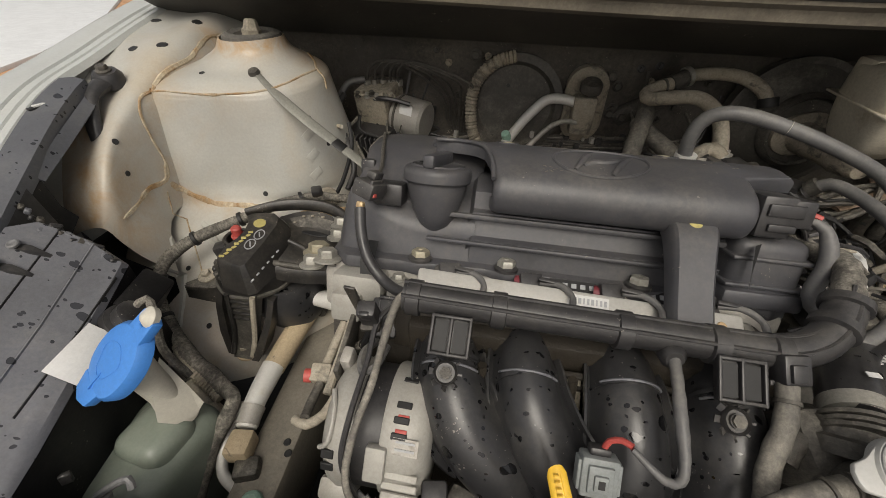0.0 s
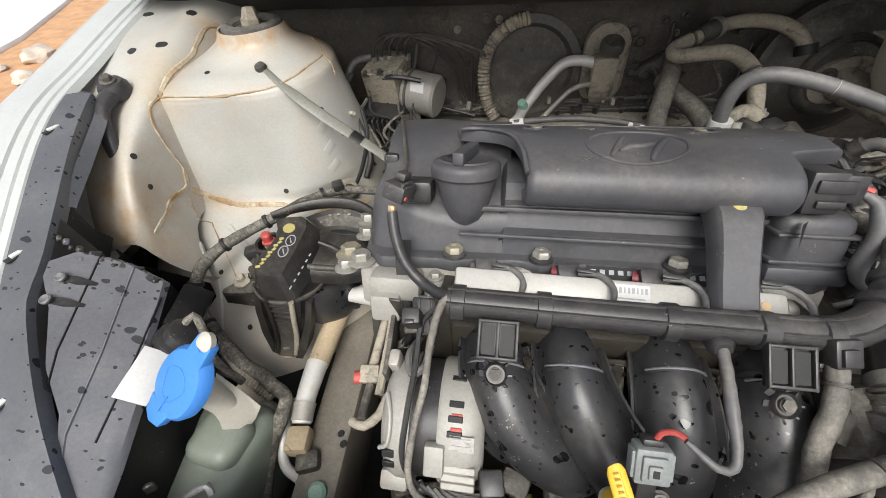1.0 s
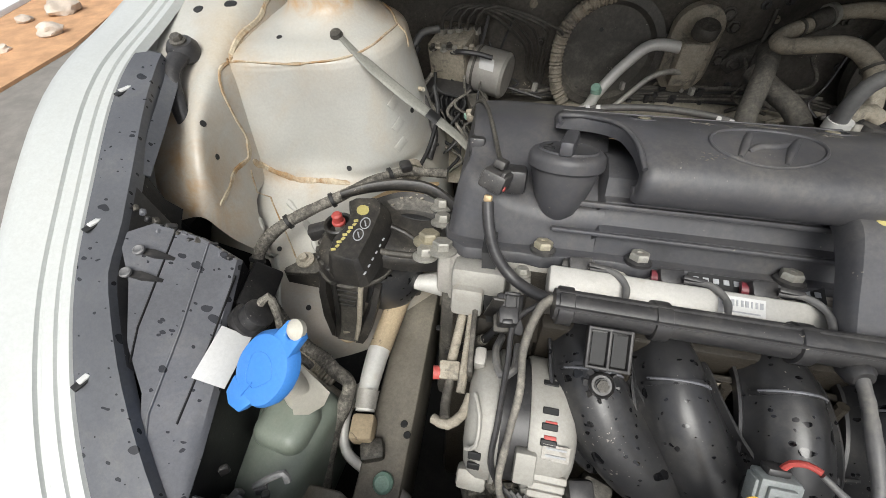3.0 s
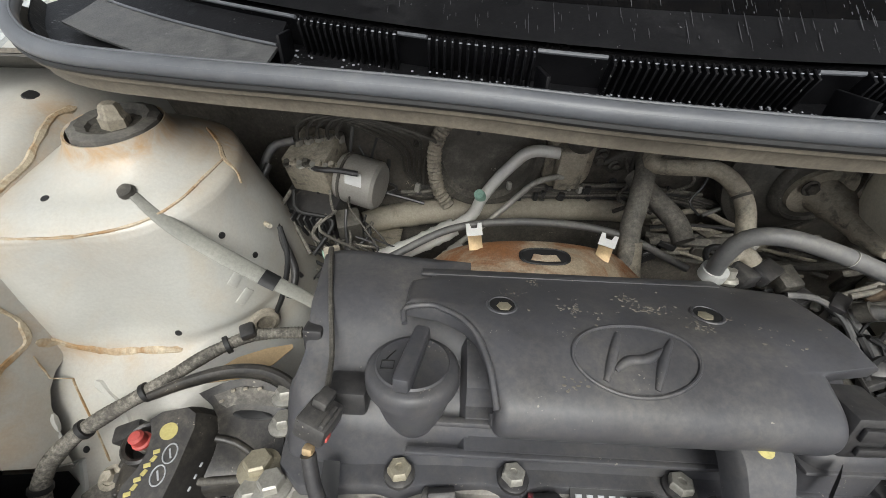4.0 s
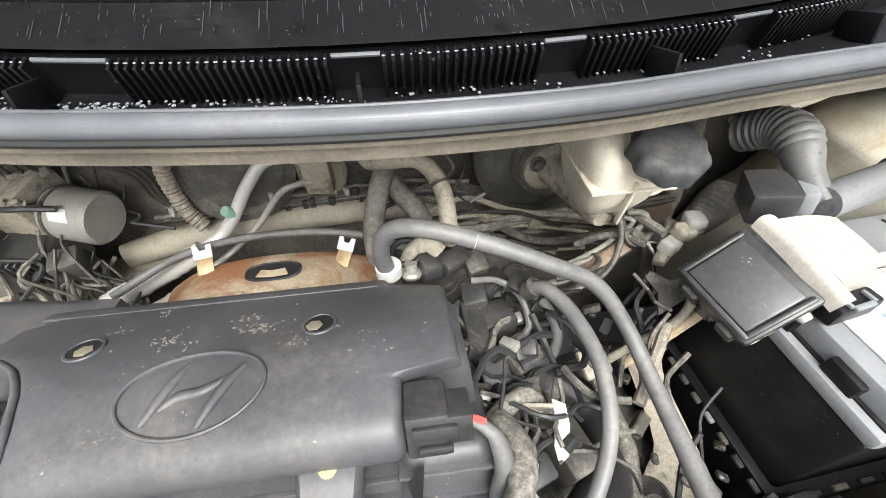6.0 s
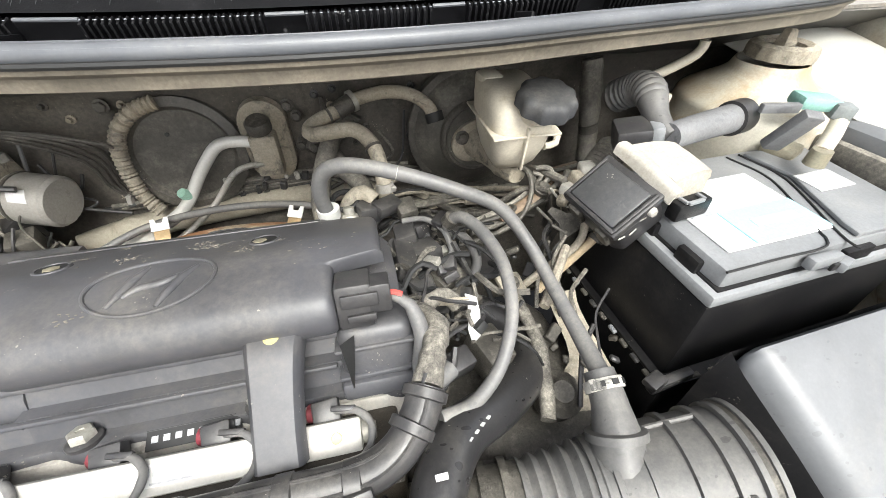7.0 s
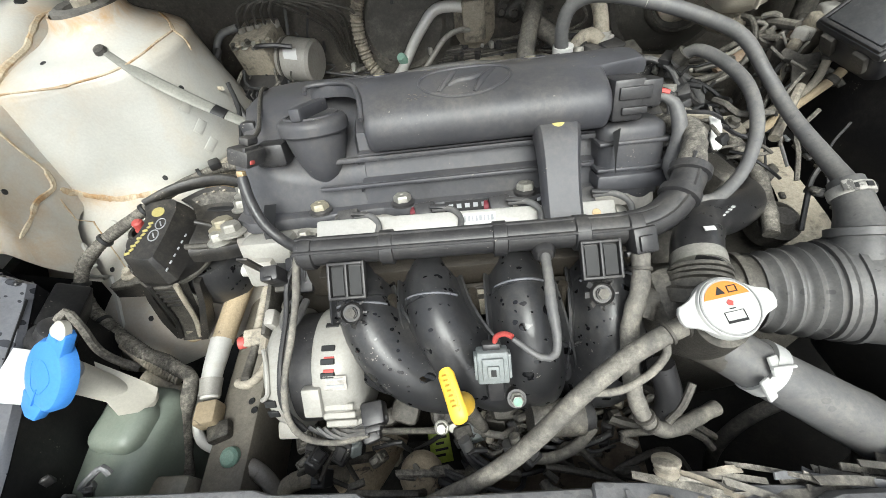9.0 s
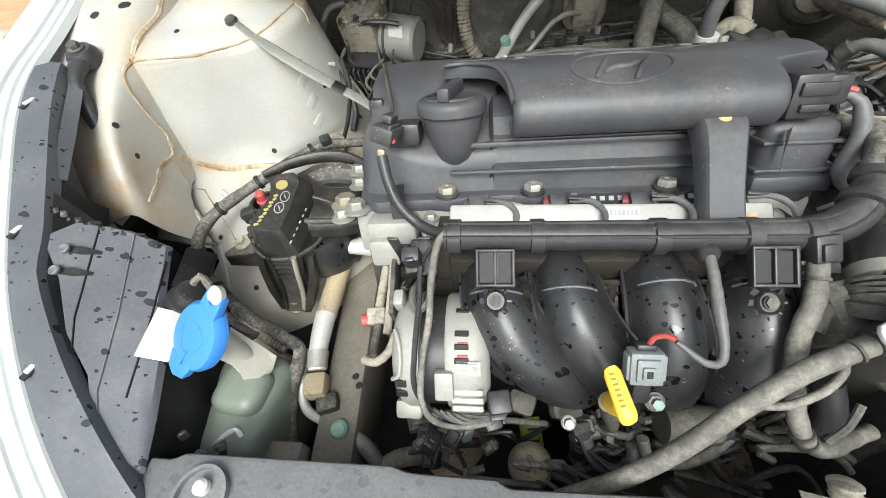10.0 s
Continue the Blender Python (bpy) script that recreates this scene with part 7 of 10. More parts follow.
part("end_clip", lathe([(0.0068, -0.005), (0.0084, -0.005), (0.0084, 0.005), (0.0068, 0.005)], 20, aim((0.229, 0.0765, 0.876), (0.4, -0.3, 0.8))), GRIME, pcv)

# brake fluid reservoir, master cylinder and booster
brk = thing("brake_master", (0.31, 0.2, 0.80), "brake master cylinder with a yellowed reservoir", "brake master cylinder")
part("booster", lathe([(0.0, 0.034), (0.042, 0.034), (0.050, 0.026), (0.066, 0.018), (0.082, 0.006), (0.089, -0.006), (0.089, -0.02), (0, -0.03)], 48, aim((0.312, 0.300, 0.862), (0.03, -1, 0.10))), BOOSTER, brk, "black dusty brake booster")
part("booster_ring", lathe([(0.0875, -0.006), (0.0915, -0.003), (0.0915, 0.002), (0.0875, 0.004)], 48, aim((0.312, 0.299, 0.862), (0.03, -1, 0.10))), GRIME, brk)
part("inner_ring", lathe([(0.043, 0.032), (0.046, 0.037), (0.049, 0.035), (0.052, 0.027)], 44, aim((0.312, 0.300, 0.862), (0.03, -1, 0.10))), GRIME, brk)
part("cylinder", tube([(0.308, 0.275, 0.862), (0.318, 0.240, 0.861), (0.330, 0.200, 0.859), (0.336, 0.176, 0.858), (0.337, 0.170, 0.858)], [0.024, 0.020, 0.0175, 0.0165, 0.011], 24, shape=lambda s, k: 1 + 0.10 * (0.30 < k < 0.36 or 0.62 < k < 0.68)), GRIMELIGHT, brk, "dusty cast cylinder")
part("mount_flange", lathe([(0.0, 0.0), (0.036, 0.0), (0.036, 0.008), (0.030, 0.011), (0.0, 0.011)], 36, aim((0.312, 0.267, 0.864), (0.03, -1, 0.10), 20), wave=lambda a: 0.78 + 0.26 * math.cos(a) ** 2), GRIMELIGHT, brk)
bolt((0.288, 0.253, 0.874), (0, -1, 0.2), 0.007, GRIME, "flange_bolt", brk)
bolt((0.338, 0.253, 0.852), (0, -1, 0.2), 0.007, GRIME, "flange_bolt", brk)
body = []
for cx, cy, z, sx, sy in ((0.322, 0.180, 0.880, 0.020, 0.026), (0.322, 0.178, 0.892, 0.026, 0.036), (0.321, 0.174, 0.912, 0.031, 0.044), (0.320, 0.171, 0.935, 0.034, 0.049), (0.318, 0.170, 0.955, 0.034, 0.047), (0.316, 0.176, 0.968, 0.030, 0.038), (0.316, 0.178, 0.973, 0.024, 0.030)):
    body.append([Vector((cx + sx * (abs(math.cos(a)) ** 0.45) * (1 if math.cos(a) > 0 else -1), cy + sy * (abs(math.sin(a)) ** 0.45) * (1 if math.sin(a) > 0 else -1), z)) for a in (2 * math.pi * (q + 0.5) / 28 for q in range(28))])
part("reservoir", loft(body, closed=True, caps=True), RESERVOIR, brk, "yellowed plastic reservoir", angle=55)
part("reservoir_seam", rbox((0.320, 0.171, 0.934), (0.074, 0.104, 0.003), (0, 0, 0), 0.0012), RESERVOIR, brk)
part("filler_neck", tube([(0.326, 0.142, 0.955), (0.330, 0.124, 0.966)], [0.020, 0.022], 24), RESERVOIR, brk)
part("rear_step", rbox((0.300, 0.196, 0.965), (0.026, 0.030, 0.022), (0, 0, 4), 0.006), RESERVOIR, brk)
part("side_rib", rbox((0.3195, 0.1235, 0.918), (0.003, 0.006, 0.05), (8, 0, 0), 0.0012), RESERVOIR, brk)
part("reservoir_cap", lathe([(0.0, 0.008), (0.012, 0.008), (0.022, 0.009), (0.026, 0.007), (0.0285, 0.003), (0.0285, -0.008), (0.026, -0.010), (0, -0.010)], 108, aim((0.332, 0.118, 0.972), (0.02, -0.25, 1)), wave=lambda a: 1 + 0.05 * math.cos(9 * a)), CAPGREY, brk, "dark grey scalloped screw cap")

# ABS unit
abs_ = thing("abs_unit", (-0.26, 0.29, 0.78), "dusty brake hydraulic unit with steel pipes", "hydraulic unit")
part("valve_block", rbox((-0.300, 0.295, 0.850), (0.055, 0.065, 0.065), (10, 0, -12), 0.003), GRIMELIGHT, abs_)
part("motor", lathe([(0.0, 0.0), (0.030, 0.0), (0.032, 0.004), (0.032, 0.050), (0.028, 0.054), (0, 0.054)], 30, aim((-0.270, 0.288, 0.838), (0.95, -0.25, -0.1))), ALU, abs_, "grey motor can")
part("motor_label", loft([[Vector((-0.270, 0.288, 0.838)) + Vector((0.95, -0.25, -0.1)).normalized() * s + Vector((0, -math.cos(a), math.sin(a))) * 0.0328 for a in (0.45, 0.7, 0.95)] for s in (0.012, 0.034)]), WHITE, abs_)
part("control_box", rbox((-0.305, 0.262, 0.800), (0.075, 0.05, 0.05), (10, 0, -12), 0.004), PLASTIC, abs_)
for i in range(9):
    part("cooling_fin", rbox((-0.338 + 0.008 * i, 0.232, 0.800), (0.003, 0.014, 0.04), (10, 0, -12), 0.0008, seg=1), PLASTIC, abs_)
for i in range(5):
    x = -0.318 + 0.012 * i
    part("brake_pipe", tube([(x, 0.29 + 0.004 * i, 0.88), (x + 0.004, 0.29, 0.905), (x + 0.03, 0.295, 0.918), (x + 0.07 + 0.012 * i, 0.30, 0.905 - 0.004 * i), (-0.200 + 0.010 * i, 0.322, 0.86), (-0.190 + 0.006 * i, 0.328, 0.812), (-0.15, 0.326, 0.797 - 0.004 * i), (0.0, 0.325, 0.808 - 0.005 * i), (0.15, 0.325, 0.812 - 0.005 * i), (0.30, 0.295, 0.795 - 0.004 * i)], 0.0023, 8, 0.01), GRIME, abs_)
    part("pipe_nut", lathe([(0.0, 0), (0.006, 0), (0.006, 0.010), (0, 0.010)], 6, Matrix.Translation((x, 0.29 + 0.004 * i, 0.878))), STEEL, abs_)

# air conditioning lines on the bulkhead
ac = thing("ac_valve", (0.03, 0.32, 0.82), "aluminium air conditioning pipes on the bulkhead", "ac pipes")
part("grommet_plate", loft([[Vector((0.028 + (x) * k, y, 0.862 + z * k)) for x, z in ((0.0 + 0.028 * math.cos(a), (0.024 if math.sin(a) > 0 else -0.024) + 0.028 * math.sin(a)) for a in (2 * math.pi * i / 32 for i in range(32)))] for y, k in ((0.335, 1.15), (0.322, 1.12), (0.318, 0.95), (0.320, 0.3))], closed=True, caps=True), GRIMELIGHT, ac)
part("valve_block", rbox((0.026, 0.312, 0.852), (0.034, 0.03, 0.058), (0, 0, 0), 0.003), GRIMELIGHT, ac)
part("valve_cap", lathe([(0.0, 0.0), (0.016, 0.0), (0.016, 0.010), (0.013, 0.014), (0, 0.014)], 24, aim((0.028, 0.298, 0.893), (0, -0.35, 1))), GRIME, ac)
part("suction_pipe", tube([(0.020, 0.310, 0.868), (0.0, 0.309, 0.873), (-0.022, 0.308, 0.874), (-0.036, 0.306, 0.869), (-0.050, 0.302, 0.855), (-0.066, 0.298, 0.836), (-0.086, 0.288, 0.808), (-0.098, 0.264, 0.800), (-0.125, 0.246, 0.790)], 0.0078, 14), ALUCLEAN, ac, "bright aluminium pipe")
part("liquid_pipe", tube([(0.018, 0.300, 0.842), (0.0, 0.290, 0.846), (-0.022, 0.288, 0.836), (-0.055, 0.280, 0.800), (-0.085, 0.262, 0.780), (-0.115, 0.24, 0.768)], 0.004, 10), ALU, ac)
part("service_port", lathe([(0.0, 0), (0.008, 0), (0.008, 0.006), (0.0065, 0.014), (0, 0.014)], 16, aim((-0.086, 0.289, 0.811), (-0.3, -0.5, 0.8))), GREEN, ac, "green service port cap")
part("hose_crimp", tube([(-0.120, 0.249, 0.792), (-0.140, 0.240, 0.785), (-0.170, 0.228, 0.775), (-0.205, 0.212, 0.768), (-0.225, 0.20, 0.765)], 0.0120, 16, shape=lambda s, k: 1 + 0.12 * (math.sin(s * 500) > 0.6)), ALUCLEAN, ac)
part("hose_crimp", tube([(-0.112, 0.238, 0.766), (-0.14, 0.205, 0.765), (-0.17, 0.175, 0.77)], 0.008, 14, shape=lambda s, k: 1 + 0.2 * (math.sin(s * 600) > 0.4)), ALU, ac)
part("cross_pipe", tube([(-0.255, 0.300, 0.742), (-0.225, 0.312, 0.745), (-0.15, 0.318, 0.757), (-0.02, 0.319, 0.768), (0.09, 0.319, 0.773), (0.18, 0.312, 0.772)], [0.0185, 0.0185, 0.0175, 0.0165, 0.0160, 0.0150], 18, shape=lambda s, k: 1 + 0.07 * (abs(k - 0.17) < 0.02 or abs(k - 0.55) < 0.012)), material("pale_dusty_pipe", (0.30, 0.27, 0.215), 0.7, dust=0.7, dust_color=(0.46, 0.42, 0.335), bump=0.2, vary=0.3, patch=(0.34, 0.62), dust_scale=20.0, stain=(0.10, 0.085, 0.065), stain_amount=0.7, stain_scale=30.0, fine=0.12), ac, "pale dusty cross pipe")

# heat shield
sh = thing("heat_shield", (-0.018, 0.17, 0.70), "rusty pressed heat shield over the exhaust manifold", "heat shield")
rows = []
for y, k, dz in ((0.10, 0.98, -0.006), (0.155, 1.0, 0.0), (0.195, 1.0, 0.0), (0.212, 0.97, -0.006), (0.218, 0.9, -0.03)):
    rows.append([Vector((-0.018 + 0.136 * k * math.cos(a), y, 0.7485 + dz + 0.068 * k * math.sin(a) ** 0.75)) for a in (math.pi * i / 30 for i in range(31))])
part("shield_skin", thick(loft(rows), 0.0015), RUST, sh)
part("dark_window", loft([[Vector((-0.016 + 0.027 * k * (abs(math.cos(a)) ** 0.6) * math.copysign(1, math.cos(a)), 0.178 + 0.012 * k * (abs(math.sin(a)) ** 0.8) * math.copysign(1, math.sin(a)), 0.818 + dz)) for a in (2 * math.pi * i / 32 for i in range(32))] for k, dz in ((1.1, 0.0), (1.0, 0.0015), (0.9, -0.0005))], closed=True, caps=True), INK, sh, "dark opening in the shield")
for x, y, a in ((-0.097, 0.213, 10), (0.061, 0.204, -24)):
    CM = Matrix.Translation((x, y, 0.8225)) @ Matrix.Rotation(radians(a), 4, "Z") @ Matrix.Rotation(radians(38), 4, "X") @ Matrix.Scale(0.84, 4)
    part("clip", prism([(-0.0115, -0.009), (0.0115, -0.009), (0.0115, 0.009), (0.006, 0.009), (0.004, 0.002), (-0.004, 0.002), (-0.006, 0.009), (-0.0115, 0.009)], -0.001, 0.001, CM), WHITE, sh, "bright notched spring clip")
    tab = part("clip_tab", joined(rbox((0, -0.019, -0.001), (0.020, 0.022, 0.0016), (-8, 0, 0), 0.0006, frame_=CM), lathe([(0, 0.0), (0.003, 0.0), (0.003, 0.002), (0, 0.0025)], 10, CM @ Matrix.Translation((0.001, -0.022, -0.0015)))), COPPER, sh, "tan rusty clip tab")
part("window_back", loft([[Vector((-0.016 + 0.017 * a * k, 0.174 + 0.006 * b * k, 0.8194 + dz)) for a, b in ((-1, -0.6), (-0.75, 1.0), (-0.12, 0.7), (0.12, 0.7), (0.75, 1.0), (1, -0.6), (0.0, -0.9))] for k, dz in ((1.0, 0.0), (0.96, 0.0006), (0.3, 0.0008))], closed=True, caps=True), RUST, sh, "dusty metal behind the opening")
for x, y in ((-0.045, 0.150), (0.012, 0.148)):
    part("shield_bolt", lathe([(0, 0), (0.0055, 0), (0.0055, 0.003), (0.003, 0.0045), (0, 0.0045)], 6, Matrix.Translation((x, y, 0.8160))), RUST, sh)
part("shield_pipe", tube([(-0.20, 0.19, 0.79), (-0.12, 0.225, 0.812), (-0.02, 0.232, 0.822), (0.08, 0.222, 0.816), (0.16, 0.19, 0.795)], 0.0048, 10), HOSE, sh)

# ---- leads, pipes and small fittings, left side ----
cs = thing("cam_sensor", (-0.205, -0.04, 0.86), "black cam sensor plug with a loom on the valve cover", "sensor plug")
part("plug_body", rbox((-0.203, -0.040, 0.890), (0.022, 0.026, 0.016), (-25, 10, -20), 0.003), PLASTIC, cs)
part("latch", joined(rbox((-0.200, -0.030, 0.899), (0.010, 0.014, 0.007), (-25, 10, -20), 0.0015), rbox((-0.210, -0.040, 0.896), (0.003, 0.018, 0.006), (-25, 10, -20), 0.0008), rbox((-0.195, -0.042, 0.897), (0.003, 0.018, 0.006), (-25, 10, -20), 0.0008), rbox((-0.203, -0.050, 0.893), (0.014, 0.003, 0.005), (-25, 10, -20), 0.0008)), PLASTIC, cs)
part("sensor_base", rbox((-0.192, -0.014, 0.872), (0.030, 0.024, 0.022), (-20, 0, 0), 0.004), PLASTIC, cs)
part("wire_seal", rbox((-0.207, -0.056, 0.882), (0.007, 0.006, 0.006), (-30, 0, -10), 0.0015), COPPER, cs)
part("red_tab", rbox((-0.196, -0.050, 0.889), (0.004, 0.006, 0.004), (-30, 0, -10), 0.001), RED, cs)
part("sleeve", tube([(-0.207, -0.058, 0.880), (-0.203, -0.072, 0.864), (-0.194, -0.086, 0.846), (-0.176, -0.098, 0.832), (-0.152, -0.114, 0.836), (-0.138, -0.126, 0.850)], 0.0050, 12), PLASTIC, cs)
lead = thing("sensor_lead", (-0.22, 0.05, 0.85), "thin dusty sensor lead lying over the valve cover", "cable")
part("lead_tape", tube([(-0.250, 0.146, 0.842), (-0.240, 0.128, 0.868), (-0.228, 0.090, 0.886), (-0.216, 0.045, 0.890), (-0.206, 0.005, 0.888), (-0.200, -0.030, 0.897)], [0.0034, 0.0024, 0.0020, 0.0022, 0.002], 8), GRIME, lead)
part("lead_clip", rbox((-0.250, 0.150, 0.838), (0.018, 0.014, 0.012), (10, 0, 20), 0.003), GRIMELIGHT, lead)
part("green_tag", rbox((-0.257, 0.150, 0.836), (0.008, 0.008, 0.006), (0, 0, 30), 0.001), GREEN, lead, "small green tag")
solo("hold_down_clip", rbox((-0.228, 0.030, 0.872), (0.016, 0.016, 0.022), (-20, 0, 0), 0.003), PLASTIC, "small black clip on the valve cover edge", "clip")

strap = thing("earth_strap", (-0.32, 0.1, 0.84), "grey earth strap from the strut tower to the engine", "cable")
part("strap_body", tube([(-0.393, 0.118, 0.936), (-0.365, 0.104, 0.919), (-0.326, 0.094, 0.893), (-0.285, 0.086, 0.868), (-0.258, 0.084, 0.848), (-0.245, 0.082, 0.835)], [0.004, 0.0075, 0.008, 0.007, 0.006], 12, flat=0.28), material("grey_braided_strap", (0.20, 0.20, 0.175), 0.55, dust=0.4, bump=0.4, vary=0.3), strap)
part("tape_band", tube([(-0.292, 0.087, 0.873), (-0.280, 0.085, 0.865)], 0.0085, 10, flat=0.34), INK, strap)
part("eyelet", lathe([(0.0, 0.004), (0.006, 0.004), (0.0075, 0.0), (0, 0.0)], 14, aim((-0.398, 0.1195, 0.937), (0, -0.4, 1))), GRIME, strap)
part("stud_wire", tube([(-0.300, 0.155, 0.87), (-0.292, 0.135, 0.845), (-0.300, 0.115, 0.81), (-0.312, 0.105, 0.785)], 0.0028, 8), INK, strap)
part("grommet", lathe([(0, 0), (0.016, 0), (0.014, 0.005), (0.010, 0.006), (0.008, 0.003), (0, 0.003)], 20, aim((-0.322, 0.098, 0.782), (0.6, -0.8, 0.2))), GRIMELIGHT, strap)

mloom = thing("wiring_loom", (-0.37, 0.0, 0.76), "cloth-taped wiring loom along the apron", "wiring loom")
ridge = lambda s, k: 1 + 0.05 * math.sin(s * 1900) + 0.05 * math.sin(s * 140 + 1)
part("loom_run", tube([(-0.270, 0.075, 0.80), (-0.300, 0.070, 0.803), (-0.322, 0.062, 0.806), (-0.352, 0.040, 0.806), (-0.385, 0.012, 0.800), (-0.420, -0.010, 0.790), (-0.447, -0.030, 0.780), (-0.462, -0.052, 0.768), (-0.466, -0.072, 0.748), (-0.452, -0.092, 0.728), (-0.425, -0.112, 0.712), (-0.395, -0.130, 0.704), (-0.368, -0.140, 0.696), (-0.350, -0.150, 0.69)], [0.0055, 0.006, 0.0065, 0.007, 0.0075, 0.008, 0.008], 12, 0.0012, shape=ridge), TAPE, mloom)
part("loom_drop", tube([(-0.352, -0.148, 0.690), (-0.331, -0.160, 0.694), (-0.331, -0.180, 0.685), (-0.338, -0.200, 0.668), (-0.341, -0.218, 0.650), (-0.340, -0.250, 0.625)], 0.0075, 12, 0.003, shape=ridge), TAPE, mloom)
part("apron_lip", rbox((-0.352, -0.215, 0.645), (0.012, 0.06, 0.004), (0, 0, 4), 0.001), PAINT, mloom)
part("corrugated_sleeve", tube([(-0.420, -0.118, 0.708), (-0.385, -0.140, 0.695), (-0.352, -0.155, 0.682)], 0.008, 12, 0.002, shape=lambda s, k: 1 + 0.14 * math.sin(s * 1500)), GRIMELIGHT, mloom)
part("pale_hose", tube([(-0.395, -0.150, 0.685), (-0.360, -0.165, 0.672), (-0.328, -0.176, 0.662)], 0.009, 12), GRIMELIGHT, mloom)
part("loom_clip", rbox((-0.318, 0.066, 0.812), (0.014, 0.016, 0.010), (0, 0, 30), 0.003), PLASTIC, mloom)
solo("dry_leaf", thick(loft([[(-0.352, 0.028, 0.79), (-0.350, 0.022, 0.789)], [(-0.325, 0.046, 0.797), (-0.318, 0.026, 0.793)], [(-0.300, 0.058, 0.796), (-0.290, 0.042, 0.794)], [(-0.278, 0.064, 0.795), (-0.276, 0.060, 0.795)]]), 0.0008), COPPER, "dry brown leaf caught beside the engine mount", "leaf")

acl = thing("ac_line", (-0.31, -0.13, 0.64), "air conditioning pipe with a tan foam sleeve", "ac pipe")
part("foam_sleeve", tube([(-0.292, 0.03, 0.712), (-0.300, -0.01, 0.704), (-0.308, -0.060, 0.696), (-0.313, -0.116, 0.688)], [0.0125, 0.013, 0.013, 0.0125], 16), FOAM, acl, "tan dusty foam sleeve")
part("sleeve_band", lathe([(0.0130, -0.004), (0.0145, -0.004), (0.0145, 0.004), (0.0130, 0.004)], 20, aim((-0.297, -0.030, 0.701), (-0.1, -1, -0.15))), GRIME, acl)
part("bright_pipe", tube([(-0.313, -0.114, 0.690), (-0.313, -0.132, 0.688), (-0.312, -0.155, 0.686), (-0.309, -0.180, 0.680)], [0.0125, 0.0118, 0.0105, 0.010], 18), ALUCLEAN, acl, "bright aluminium pipe end")
part("union", tube([(-0.311, -0.160, 0.686), (-0.309, -0.178, 0.682)], 0.0122, 16, shape=lambda s, k: 1 + 0.08 * math.sin(s * 900)), ALU, acl)
part("clamp_block", rbox((-0.306, -0.196, 0.676), (0.024, 0.026, 0.022), (0, 0, 8), 0.004), FOAM, acl)
part("thin_pipe", tube([(-0.312, -0.155, 0.680), (-0.326, -0.158, 0.678), (-0.331, -0.172, 0.672), (-0.331, -0.195, 0.660), (-0.322, -0.215, 0.652), (-0.300, -0.226, 0.652), (-0.280, -0.236, 0.655)], 0.0055, 12), ALUCLEAN, acl)
part("switch_block", rbox((-0.292, -0.212, 0.665), (0.024, 0.02, 0.022), (0, 0, 20), 0.004), GRIME, acl)
part("port", lathe([(0, -0.014), (0.008, -0.014), (0.008, 0.0), (0.0098, 0.0), (0.0098, 0.006), (0.007, 0.009), (0, 0.009)], 18, aim((-0.273, -0.236, 0.664), (0.0, -0.35, 1))), GREEN, acl, "green service port cap")
part("tail_pipe", tube([(-0.268, -0.240, 0.655), (-0.252, -0.246, 0.650), (-0.240, -0.256, 0.638), (-0.236, -0.266, 0.62)], 0.0085, 12), ALU, acl)
part("tail_hose", tube([(-0.228, -0.262, 0.625), (-0.215, -0.256, 0.632), (-0.190, -0.250, 0.626), (-0.165, -0.248, 0.61)], [0.009, 0.010, 0.010, 0.009], 14), GRIMELIGHT, acl)
solo("pale_block", rbox((-0.335, -0.272, 0.66), (0.06, 0.04, 0.03), (0, 0, 0), 0.006), PAINT_DIRTY, "pale painted bracket behind the front beam", "bracket")

sensor = thing("tensioner_bracket", (-0.22, -0.16, 0.72), "dusty bracket with a red plug beside the alternator", "bracket")
part("rod", tube([(-0.219, -0.105, 0.775), (-0.221, -0.135, 0.768), (-0.222, -0.150, 0.764)], 0.0045, 10), GRIMELIGHT, sensor)
part("block", rbox((-0.222, -0.156, 0.764), (0.018, 0.016, 0.015), (20, 0, 5), 0.002), GRIMELIGHT, sensor)
part("red_plug", lathe([(0, 0), (0.006, 0), (0.006, 0.006), (0, 0.006)], 12, aim((-0.230, -0.160, 0.765), (-1, -0.2, 0.1))), RED, sensor, "faded red plug")
part("lower_rod", tube([(-0.220, -0.165, 0.763), (-0.220, -0.185, 0.763), (-0.218, -0.198, 0.766)], 0.0042, 10), GRIME, sensor)
part("elbow", tube([(-0.228, -0.198, 0.760), (-0.215, -0.202, 0.764), (-0.204, -0.192, 0.766), (-0.200, -0.176, 0.768)], 0.0042, 10), GRIMELIGHT, sensor)
part("side_plate", rbox((-0.206, -0.125, 0.775), (0.005, 0.075, 0.030), (8, 0, 4), 0.002), GRIME, sensor)
part("side_rod", tube([(-0.210, -0.100, 0.785), (-0.209, -0.135, 0.776), (-0.209, -0.175, 0.766)], 0.004, 8), GRIMELIGHT, sensor)
eye = thing("lifting_eye", (-0.198, -0.075, 0.78), "black steel lifting eye at the head corner", "lifting eye")
part("eye_plate", loft([[(-0.208, -0.050, 0.838), (-0.196, -0.050, 0.838)], [(-0.208, -0.072, 0.832), (-0.194, -0.072, 0.832)], [(-0.204, -0.092, 0.806), (-0.194, -0.090, 0.806)], [(-0.196, -0.108, 0.775), (-0.190, -0.106, 0.775)]]), INK, eye)
plugL = thing("loom_plug", (-0.176, -0.11, 0.77), "black multi-pin plug above the alternator", "plug")
part("plug_body", rbox((-0.176, -0.104, 0.790), (0.026, 0.036, 0.022), (35, 0, 3), 0.003), PLASTIC, plugL)
